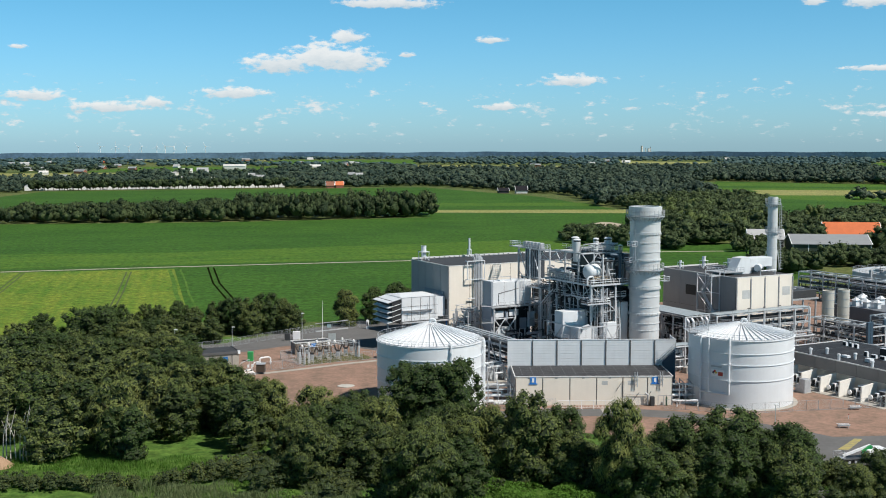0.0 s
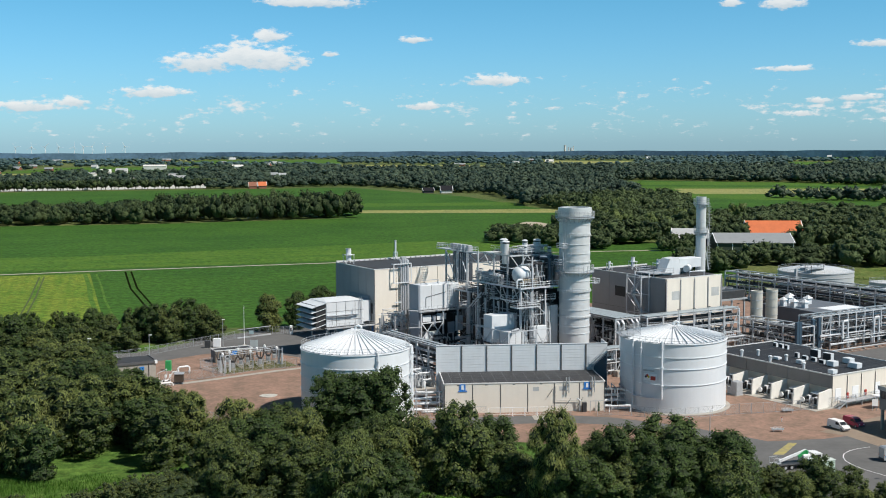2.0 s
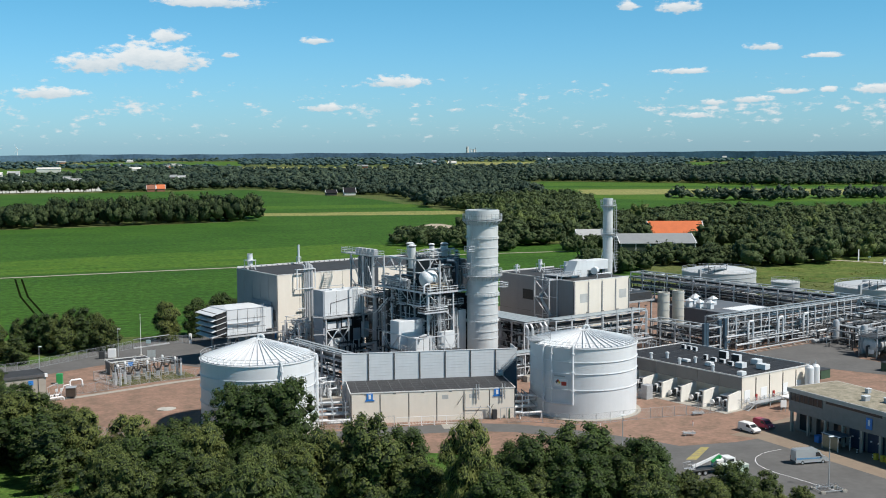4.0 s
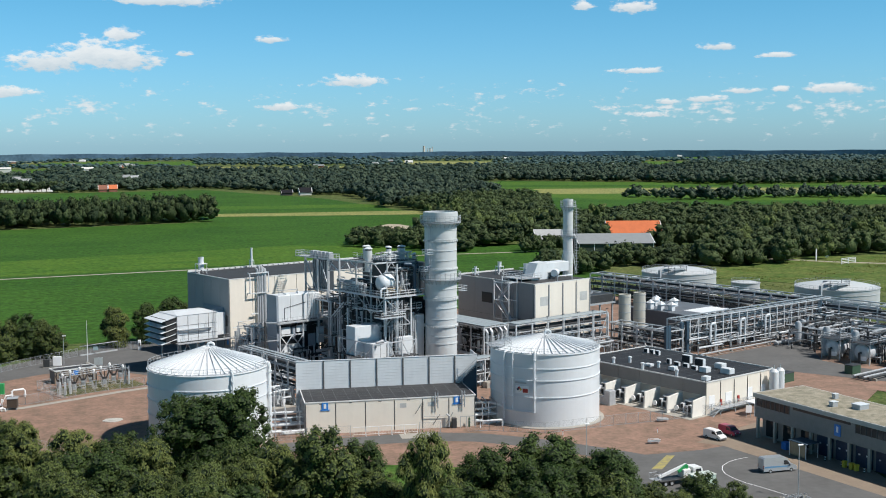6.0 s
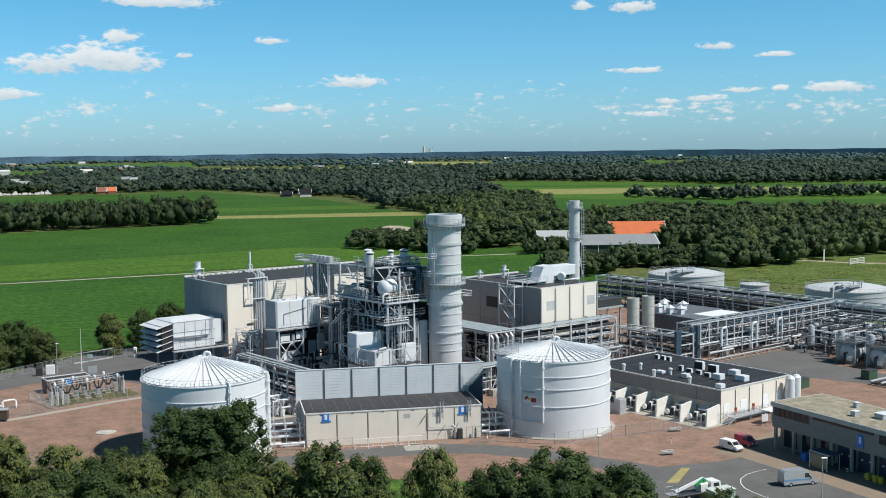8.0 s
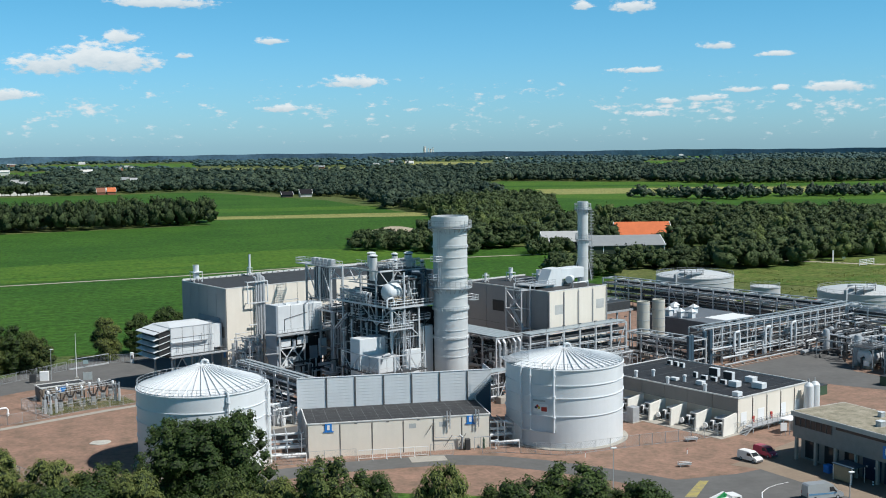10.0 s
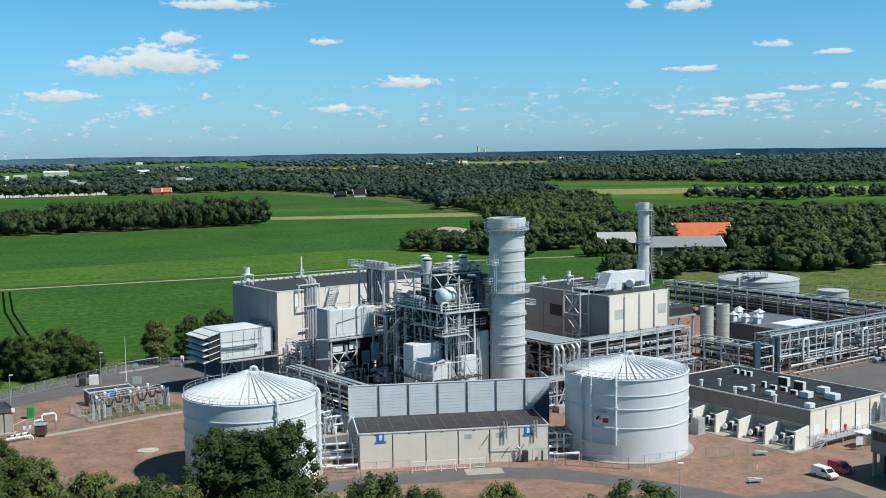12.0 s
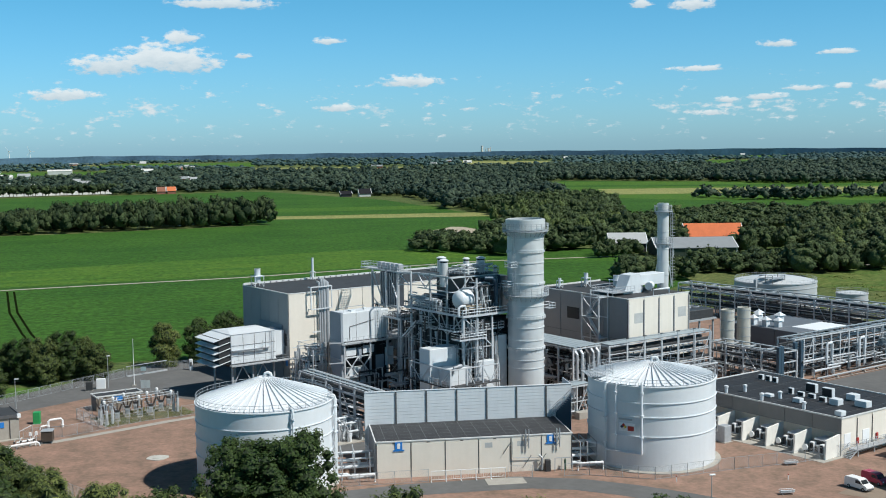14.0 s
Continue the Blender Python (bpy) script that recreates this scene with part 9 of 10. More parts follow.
pipe_tangle("pipework", 104.5, 109, 5, 23.5, 0, 6.6, 36, 84, "upright lines inside the low rack", r=(0.05, 0.14), mats=(STEELD, STEEL, GALV), flanges=False)
pipe_tangle("pipework", 70, 99, 20, 24, 0, 9.8, 44, 85, "upright lines inside the tall rack", r=(0.05, 0.14), mats=(STEELD, STEEL, GALV), flanges=False)
pipe_tangle("pipework", 171, 176, 13, 92, 0, 8.2, 50, 86, "upright lines inside the far rack", r=(0.06, 0.16), mats=(STEELD, STEEL, STEELD), flanges=False)
mk = thing("marker_post", 243.8, 258.1, 0, "tall white marker post by the meadow road", "post")
part("post", M().beam((243.8, 258.1, 0), (243.8, 258.1, 5.2), 0.5, 0.3), SIGNW, mk)
part("foot", M().box(243.3, 244.3, 257.7, 258.5, 0, 0.2), CONC, mk)
mk = thing("road_sign", 252, 263.5, 0, "small white road sign on a post", "sign")
part("post", M().rod((252, 263.5, 0), (252, 263.5, 2.2), 0.06, 6), STEEL, mk)
part("board", M().box(251.3, 252.7, 263.38, 263.44, 0.9, 2.2), SIGNW, mk)
gate = thing("field_gate", 250.6, 243.4, 0, "white barred gate beside the meadow road", "gate")
for x in (246.0, 250.6, 255.3):
    part("post", M().beam((x, 241 + (x - 246) * 0.5, 0), (x, 241 + (x - 246) * 0.5, 2.6), 0.25), SIGNW, gate)
for z in (0.5, 1.2, 1.9, 2.5):
    part("bar", M().beam((246.0, 241.0, z), (255.3, 245.65, z), 0.16), SIGNW, gate)

pipe_tangle("pipework", 34.9, 41, 23.0, 24.6, 11, 19.2, 44, 91, "thin dark and bright lines hung below the drum deck", r=(0.03, 0.08), mats=(GALV, STEELD, WHITE, STEELD), flanges=False)
pipe_tangle("pipework", 33.0, 36.0, 30, 43, 11.8, 19.2, 20, 92, "dark pipework over the side casing", r=(0.05, 0.16), mats=(STEELD, STEELD, STEELD, GALV))
pipe_tangle("pipework", 37.6, 42, 43, 51, 12.4, 17.0, 24, 93, "dark pipework over the exhaust duct", r=(0.04, 0.12), mats=(STEELD, GALV, STEELD))
for u, v, z in ((36.0, 43.4, 13.6), (36.0, 47.0, 16.6), (34.8, 43.2, 8.6)):
    gallery(u, u + 4.6, v, z, 1.3, "galvanised gallery over the exhaust duct", 1.0)
for u in np.linspace(73, 98, 6):
    s = thing("lamp_post", u, 18.6, 0, "slim galvanised lamp post beside the rack", "lamp post", "rack lamp posts", "g")
    part("pole", M().rod((u, 18.6, 0), (u, 18.6, 11.8), 0.07, 6), GALV, s)
    part("head", M().box(u - 0.35, u + 0.35, 18.3, 18.6, 11.7, 11.85), STEELD, s)
pipe_tangle("pipework", -6.0, 0.6, 37.5, 48.5, 0, 3.6, 60, 95, "dense bright white pipework on the ground by the rack", r=(0.08, 0.2), frame_of="w", mats=(WHITE, GALV, WHITE, STEEL))


# ---- fences, lamps and yard clutter ----
def fence(line, h, label, bay=2.8, group="chain-link fences", rails=True):
    """Posts, rails and a net of thin wires along a line in plan."""
    x0, y0 = line[0]
    t = thing("fence", x0, y0, 0, label, "fence", group)
    post = as_mesh("post", M().rod((0, 0, 0), (0, 0, h + 0.05), 0.045, 6), STEEL)
    for (ax, ay), (bx, by) in zip(line, line[1:]):
        a, b = Vector((ax, ay, 0)), Vector((bx, by, 0))
        n = max(1, round((b - a).length / bay))
        for i in range(n):
            p, q = a.lerp(b, i / n), a.lerp(b, (i + 1) / n)
            piece("post", post, p, t)
            d = (q - p)
            k = max(2, int(d.length / 0.32))
            m = M()
            for j in range(k):
                s, e = p + d * (j / k), p + d * min(1, (j / k) + h / d.length * 0.6)
                m.beam(s + Vector((0, 0, 0.05)), e + Vector((0, 0, 0.05 + h * 0.95)), 0.014)
                m.beam(s + Vector((0, 0, 0.05 + h * 0.95)), e + Vector((0, 0, 0.05)), 0.014)
            part("wire_net", m, STEEL, t)
        if rails:
            for z in (0.1, h):
                part("rail", M().beam(a + Vector((0, 0, z)), b + Vector((0, 0, z)), 0.045), STEEL, t)
        piece("post", post, b, t)
    return t


fence([(-78, 52), (-63, 26), (-54, 12), (-45.2, -1.3), (-36, -12), (-26, -18)], 2.0, "grey chain-link fence between the yard and the wood")
fence([(-5.5, -3.2), (0, -3.2), (7.8, -3.0)], 2.0, "grey chain-link fence before the pump building")
fence([(20.2, -3.4), (24, -3.6)], 2.0, "short grey chain-link fence by the slab")
fence([(29, -4.0), (33, -4.2), (42.2, -8.4), (56.2, -5.4), (66.3, -4.0), (77.3, -1.3), (86.7, 3.4)], 2.0, "grey chain-link fence round the white tank")
fence([(-110, 42), (-84, 58), (-69.6, 67), (-60.4, 77.8), (-49, 90.8)], 2.0, "grey chain-link fence along the northern road")
fence([(-39.6, 97.5), (-33.7, 98), (-22, 104), (-5, 112)], 2.0, "grey chain-link fence by the northern gate")
fence([(-60, 36.8), (-53.3, 36.9), (-46.1, 41.4), (-40.5, 46.1), (-30.7, 50.4), (-26, 53)], 2.0, "grey chain-link fence before the switchyard")
fence([(-46.3, 40.8), (-53, 50.8), (-50.5, 53.5)], 2.0, "grey chain-link fence round the switchyard")
# white barrier before the pump building
wf = thing("white_barrier", 14, -3.2, 0, "white tubular crowd barrier before the building", "barrier")
for i in range(5):
    x = 8.2 + i * 2.35
    part("panel_frame", M().pipe([(x, -3.2, 0.1), (x, -3.2, 1.7), (x + 2.25, -3.2, 1.7), (x + 2.25, -3.2, 0.1)], 0.04, 6), SIGNW, wf)
    part("rail", M().beam((x, -3.2, 0.35), (x + 2.25, -3.2, 0.35), 0.06), SIGNW, wf)
    for j in range(1, 8):
        part("bar", M().beam((x + j * 0.28, -3.2, 0.35), (x + j * 0.28, -3.2, 1.7), 0.022), SIGNW, wf)
    part("foot", M().box(x - 0.05, x + 0.05, -3.6, -2.8, 0, 0.1), SIGNW, wf)
gate = thing("sliding_gate", -44, 92, 0, "galvanised sliding gate across the northern road", "gate")
part("roller_beam", M().beam((-48.5, 90.8, 0.15), (-40, 97, 0.15), 0.3), STEEL, gate)
part("frame", M().pipe([(-48.5, 90.8, 0.3), (-48.5, 90.8, 2.4), (-40, 97, 2.4), (-40, 97, 0.3), (-48.5, 90.8, 0.3)], 0.06, 6), STEEL, gate)
for i in range(30):
    f = i / 29
    part("bar", M().beam((-48.5 + 8.5 * f, 90.8 + 6.2 * f, 0.3), (-48.5 + 8.5 * f, 90.8 + 6.2 * f, 2.4), 0.03), STEEL, gate)
part("sign", M().box(-45.5, -44.3, 92.6, 92.7, 1.0, 1.9), mat("pale_blue_board", (0.35, 0.48, 0.5), 0.5), gate, "pale blue notice board")
kk = thing("gate_post", -34.5, 96.5, 0, "white intercom post by the gate", "post")
part("post", M().bevel_box(-34.9, -34.1, 96.2, 96.8, 0, 2.6, 0.1), SIGNW, kk)
part("panel", M().box(-34.7, -34.3, 96.12, 96.2, 1.0, 1.9), SEAM, kk)


def lamp_post(x, y, h, arm=1.2, turn=0.0):
    t = thing("street_lamp", x, y, 0, "slim galvanised street lamp with a flat head", "street lamp", "street lamps")
    part("pole", M().rod((x, y, 0), (x, y, h), 0.09, 8, 0.05), STEEL, t, smooth=True)
    c, s = math.cos(turn), math.sin(turn)
    part("arm", M().rod((x, y, h), (x + arm * c, y + arm * s, h + 0.1), 0.04, 6), STEEL, t)
    part("head", M().bevel_box(x + arm * c - 0.4, x + arm * c + 0.4, y + arm * s - 0.16, y + arm * s + 0.16, h + 0.05, h + 0.2, 0.04), SIGNW, t)


lamp_post(43.0, -29.2, 6.6, 0.1)
lamp_post(68.0, -52.0, 7.6, 0.2)
lamp_post(-51.0, 80.0, 6.8, 0.2)
lamp_post(-66.5, 62.0, 6.0, 0.3)
lamp_post(-80, 58.0, 6.0, 0.3)
lamp_post(*G(118, 52), 14, 0.6, 2.6)
lamp_post(*G(150, 60), 12, 0.4, 2.6)
bk = thing("bicycle_stand", 67.2, -53.6, 0, "low grey steel stand with hoops on concrete feet", "bicycle stand")
part("rail", M().beam((64.8, -53.0, 0.35), (68.6, -52.8, 0.35), 0.1).beam((65.2, -55.4, 0.35), (69.0, -55.0, 0.35), 0.1).beam((64.8, -53.0, 0.35), (65.2, -55.4, 0.35), 0.1).beam((68.6, -52.8, 0.35), (69.0, -55.0, 0.35), 0.1), STEEL, bk)
for i in range(6):
    part("hoop", M().pipe([(65.0 + 0.68 * i, -53.0, 0.1), (65.0 + 0.68 * i, -53.1, 0.8), (65.1 + 0.68 * i, -53.7, 0.8), (65.1 + 0.68 * i, -53.8, 0.1)], 0.04, 6), STEEL, bk)
for x, y in ((64.9, -53.0), (68.5, -52.9), (65.3, -55.3), (68.9, -55.0)):
    part("foot", M().bevel_box(x - 0.35, x + 0.35, y - 0.3, y + 0.3, 0.03, 0.4, 0.04), CONC, bk)
mast = thing("lightning_mast", -45.6, 80.5, 0, "thin pale lightning mast", "mast")
part("mast", M().rod((-45.6, 80.5, 0), (-45.6, 80.5, 10.4), 0.11, 8, 0.03), SIGNW, mast, smooth=True)
part("foot", M().box(-46, -45.2, 80.1, 80.9, 0, 0.25), CONC, mast)
sheet("manhole_slab", M().add([(-34.9 + 1.8 * math.cos(a) * (1 + 0.08 * math.sin(4 * a)), 19.2 + 1.6 * math.sin(a) * (1 + 0.08 * math.sin(3 * a)), z) for z in (0.0, 0.1) for a in [k * math.pi / 9 for k in range(18)]], [tuple(range(18, 36))] + [(k, (k + 1) % 18, 18 + (k + 1) % 18, 18 + k) for k in range(18)]).box(-35.7, -34.2, 18.6, 20.0, 0.1, 0.16), mat("pale_concrete", (0.50, 0.49, 0.45), 0.85, 0.0, 0.35, 1.2, bump=0.02), "pale concrete inspection slab in the gravel", category="slab")

# switchyard with its relay house
rel = thing("relay_house", -46, 60, 0, "small brick relay house with flat roof and blue sign", "building")
FRAMES["r"] = pose(-50.1, 56.5, 0, 0, 0, 24)
rel.matrix_world = FRAMES["r"]
SHIFT[rel.name] = Vector((0, 0, 0))
BRICKY = mat("brown_brick", (0.24, 0.205, 0.165), 0.85, 0, 0.25, 0.8)
part("wall_shell", M().box(0, 9.2, 0, 3.7, 0, 2.75), BRICKY, rel)
part("end_wall", M().box(-0.02, 0.0, 0.1, 3.6, 0.1, 2.7), BRICKG, rel)
part("roof_edge", M().box(-0.12, 9.32, -0.12, 0.1, 2.75, 3.0).box(-0.12, 9.32, 3.6, 3.82, 2.75, 3.0).box(-0.12, 0.1, 0.1, 3.6, 2.75, 3.0).box(9.1, 9.32, 0.1, 3.6, 2.75, 3.0), TRIM, rel, "white roof edge")
part("roof", M().box(0.1, 9.1, 0.1, 3.6, 2.75, 2.85), ROOF, rel)
part("roof_vent", M().rod((6.4, 1.8, 2.85), (6.4, 1.8, 3.4), 0.12, 8).rod((6.4, 1.8, 3.4), (6.4, 1.8, 3.5), 0.2, 8), STEEL, rel)
part("sign_board", M().box(3.4, 5.4, -0.1, -0.02, 1.6, 2.6), BLUE, rel, "blue sign board")
part("sign_bar", M().box(3.7, 4.1, -0.13, -0.1, 1.8, 2.4), SIGNW, rel, "plain white bar")
part("door", M().bevel_box(0.9, 1.9, -0.06, 0.0, 0.1, 2.2, 0.02), BLUES, rel)
INSUL = mat("brown_insulator", (0.075, 0.055, 0.045), 0.3)


def ribbed(x, y, z0, z1, r, n=7, lean=(0.0, 0.0)):
    """A ribbed insulator, upright or leaning."""
    m = M()
    for k in range(n):
        f0, f1 = k / n, (k + 0.55) / n
        p, q = (x + lean[0] * f0, y + lean[1] * f0, z0 + (z1 - z0) * f0), (x + lean[0] * f1, y + lean[1] * f1, z0 + (z1 - z0) * f1)
        e = (x + lean[0] * (k + 1) / n, y + lean[1] * (k + 1) / n, z0 + (z1 - z0) * (k + 1) / n)
        m.rod(p, q, r, 7, r * 0.95).rod(q, e, r * 0.5, 5)
    return m


rs = random.Random(5)
for i in range(7):
    for j in range(4):
        x, y = -47.0 + 2.0 * i - 0.62 * j + rs.uniform(-0.15, 0.15), 46.2 + 1.30 * i + 2.15 * j + rs.uniform(-0.15, 0.15)
        kind = (i + 2 * j) % 3
        if rs.random() < 0.1 or (j == 3 and i > 5):
            continue
        q = thing("switchgear", x, y, 0, ("grey twin-post disconnector on a steel stand", "dark leaning circuit breaker poles on a grey stand", "pale instrument transformer with a round head")[kind], "switchgear", "switchgear posts")
        part("pad", M().box(x - 0.55, x + 0.55, y - 0.4, y + 0.4, 0, 0.15), CONC, q)
        part("stand", M().beam((x - 0.4, y, 0.15), (x - 0.4, y, 1.7), 0.13).beam((x + 0.4, y, 0.15), (x + 0.4, y, 1.7), 0.13).box(x - 0.55, x + 0.55, y - 0.14, y + 0.14, 1.65, 1.82), STEEL, q)
        if kind == 0:
            for dx in (-0.38, 0.38):
                part("insulator", ribbed(x + dx, y, 1.82, 3.3, 0.15), INSUL, q)
                part("cap", M().rod((x + dx, y, 3.3), (x + dx, y, 3.5), 0.13, 8), GALV, q)
            part("blade", M().beam((x - 0.6, y, 3.45), (x + 0.6, y, 3.5), 0.08), GALV, q)
        elif kind == 1:
            part("drive_box", M().bevel_box(x - 0.35, x + 0.35, y - 0.45, y - 0.15, 0.7, 1.6, 0.04), STEEL, q)
            for dx, l in ((-0.3, -0.7), (0.3, 0.7)):
                part("breaker_pole", ribbed(x + dx, y, 1.82, 3.4, 0.2, 8, (l, 0.0)), INSUL, q)
            part("crosshead", M().bevel_box(x - 0.3, x + 0.3, y - 0.2, y + 0.2, 1.8, 2.2, 0.05), STEELD, q)
        else:
            part("insulator", ribbed(x, y, 1.82, 3.2, 0.19), STEEL, q)
            part("head", M().turned(x, y, [(0.12, 3.2), (0.3, 3.3), (0.3, 3.7), (0.12, 3.85), (0.01, 3.9)], 10), SIGNW, q, smooth=True)
for j in range(3):
    bb = thing("busbar", -46.6 - 0.6 * j, 46.2 + 2.15 * j, 3.5, "thin bare aluminium busbar over the switchgear", "busbar", "switchyard busbars")
    part("tube", M().rod((-47.0 - 0.62 * j, 46.2 + 2.15 * j, 3.55), (-35.0 - 0.62 * j, 54.0 + 2.15 * j, 3.6), 0.05, 6), GALV, bb)
for x, y in ((-47.6, 45.0), (-46.5, 44.6), (-45.6, 45.6), (-35.0, 54.2), (-34.2, 53.6)):
    q = thing("cable_terminal", x, y, 0, "tall pale cable terminal post", "cable terminal", "cable terminals")
    part("post", M().bevel_box(x - 0.22, x + 0.22, y - 0.22, y + 0.22, 0, 2.7, 0.05), GALV, q)
    part("bushing", ribbed(x, y, 2.7, 4.0, 0.16), STEEL, q)
for x, y, w, h, mt, lab in ((-52.4, 79.0, 1.9, 2.2, SIGNW, "white steel cabinet by the northern fence"), (-54.6, 77.4, 1.4, 1.9, STEELD, "dark steel cabinet by the northern fence")):
    q = thing("street_cabinet", x, y, 0, lab, "cabinet", "roadside cabinets")
    part("body", M().bevel_box(x - w / 2, x + w / 2, y - 0.5, y + 0.5, 0.1, h, 0.05), mt, q)
    part("plinth", M().box(x - w / 2 - 0.05, x + w / 2 + 0.05, y - 0.55, y + 0.55, 0, 0.1), CONC, q)
nb = thing("notice_board", -42.6, 74.2, 0, "pale grey double notice panel on posts", "notice board")
for x in (-43.5, -42.5):
    part("panel", M().box(x, x + 0.95, 74.1, 74.2, 0.7, 2.4), mat("pale_panel", (0.42, 0.47, 0.48), 0.5) if x < -43 else bpy.data.materials["pale_panel"], nb)
for x in (-43.5, -42.5, -41.6):
    part("post", M().beam((x, 74.25, 0), (x, 74.25, 2.5), 0.08), STEEL, nb)
sheet("switchyard_grass", flat([(-46.5, 43.0), (-30.5, 51.5), (-33.5, 57.5), (-41, 59), (-50.5, 51)], 0.012), field_mat("thin_grass", (0.06, 0.085, 0.025), (0.17, 0.135, 0.075), 0.3, 0, 3), "thin grass among the switchgear", category="grass")
sheet("yard_path", band([(-64, 31.4), (-60, 32.0), (-53.8, 33.8), (-44.8, 39.4), (-35.2, 45.6), (-25, 51)], 1.7, 0.014), CONC, "pale concrete path along the switchyard", category="path")
cab = thing("gas_cabin", -66, 38, 0, "grey brick cabin with dark flat roof beside the yard", "cabin")
FRAMES["c"] = pose(-60.8, 37.6, 0, 0, 0, 24)
cab.matrix_world = FRAMES["c"]
SHIFT[cab.name] = Vector((0, 0, 0))
part("body", M().box(-9, 0, 0, 7.5, 0, 4.2), mat("pale_brick", (0.37, 0.34, 0.30), 0.85, 0, 0.2, 0.8), cab)
part("roof", M().box(-9, 0.1, -0.1, 7.6, 4.2, 4.3), ROOF, cab)
part("roof_edge", M().box(-9.1, 0.25, -0.25, -0.05, 3.9, 4.45).box(0.05, 0.25, -0.05, 7.7, 3.9, 4.45), SEAM, cab, "dark roof edge")
part("corner_plate", M().box(-0.3, 0.28, -0.28, 0.3, 3.8, 4.5), SIGNW, cab, "white corner plate")
part("rain_pipe", M().rod((-1.6, -0.1, 0), (-1.6, -0.1, 3.9), 0.07), SEAM, cab)
part("sign_board", M().box(-3.6, -2.6, -0.08, 0, 2.3, 3.3), BLUE, cab, "blue sign board")
part("bench_slab", M().box(-9, 0.5, -1.0, -0.02, 0, 0.12), CONC, cab)
gc = thing("green_cabinet", -59.8, 48.4, 0, "bright green street cabinet", "cabinet")
part("body", M().bevel_box(-60.5, -59.2, 47.8, 49.0, 0.1, 2.3, 0.06), GREEN, gc)
part("plinth", M().box(-60.6, -59.1, 47.7, 49.1, 0, 0.1), CONC, gc)
lp = thing("pipe_loop", -55.8, 44.4, 0, "white above-ground pipe loop", "pipe")
part("pipe", M().pipe([(-57.0, 44.0, 0), (-57.0, 44.0, 1.3), (-56.7, 44.1, 1.6), (-54.9, 44.8, 1.6), (-54.6, 44.9, 1.3), (-54.6, 44.9, 0)], 0.19, 10), SIGNW, lp, smooth=True)
part("flange", M().rod((-54.6, 44.9, 0.4), (-54.6, 44.9, 0.52), 0.32, 12).rod((-57.0, 44.0, 0.4), (-57.0, 44.0, 0.52), 0.32, 12), SIGNW, lp)
part("side_leg", M().pipe([(-57.0, 44.0, 0.7), (-58.2, 43.4, 0.6), (-58.4, 43.3, 0)], 0.12, 8), SIGNW, lp)
gs = thing("gas_manifold", -58.5, 30.2, 0, "white gas manifold with valves on the gravel", "pipework")
part("main_pipe", M().pipe([(-60.7, 29.0, 0), (-60.7, 29.0, 0.5), (-60.4, 29.2, 0.75), (-56.6, 31.2, 0.75), (-56.3, 31.4, 0.5), (-56.2, 31.5, 0)], 0.16, 8), SIGNW, gs, smooth=True)
part("rear_pipe", M().pipe([(-59.8, 30.4, 0), (-59.8, 30.4, 1.0), (-57.2, 31.8, 1.1), (-57.0, 31.9, 0)], 0.12, 8), SIGNW, gs, smooth=True)
for i in range(4):
    x, y = -60.0 + 1.0 * i, 29.45 + 0.52 * i
    part("riser", M().pipe([(x, y, 0.75), (x, y, 1.5 + 0.25 * (i % 2)), (x + 0.2, y + 0.1, 1.7 + 0.25 * (i % 2))], 0.07, 6), SIGNW if i % 2 else STEEL, gs)
    part("leg", M().rod((x + 0.3, y + 0.16, 0), (x + 0.3, y + 0.16, 0.7), 0.05), STEEL, gs)
    part("valve", M().rod((x, y - 0.16, 1.2), (x, y + 0.16, 1.2), 0.17, 10), STEELD, gs)
part("guard_rail", M().pipe([(-59.6, 31.8, 0), (-59.6, 31.8, 2.6), (-58.0, 34.6, 3.0), (-58.0, 34.6, 0)], 0.05, 6), GALV, gs)
for x, y in ((-57.9, 32.4), (-57.0, 32.9)):
    part("gauge_box", M().bevel_box(x - 0.22, x + 0.22, y - 0.15, y + 0.15, 1.6, 2.2, 0.04).rod((x, y, 0), (x, y, 1.6), 0.05), SIGNW, gs)
db = thing("valve_housing", -55.1, 33.1, 0, "dark brown valve housing on short legs", "cabinet")
part("body", M().bevel_box(-56.1, -54.2, 32.4, 34.2, 0.45, 2.2, 0.06), mat("brown_sheet", (0.075, 0.058, 0.045), 0.6, 0, 0.2, 1.0), db)
part("lid", M().bevel_box(-56.2, -54.1, 32.3, 34.3, 2.2, 2.35, 0.04), STEEL, db)
for x in (-56.0, -54.3):
    for y in (32.5, 34.1):
        part("leg", M().beam((x, y, 0), (x, y, 0.45), 0.1), STEEL, db)
gb = thing("dark_green_cabinet", -27.5, 51.5, 0, "dark green transformer cabinet beside the tank", "cabinet")
part("body", M().bevel_box(-28.6, -26.4, 50.6, 52.8, 0.1, 3.2, 0.06), GREEND, gb)
part("door", M().box(-28.3, -26.7, 50.55, 50.6, 0.4, 2.9), GREEND, gb)

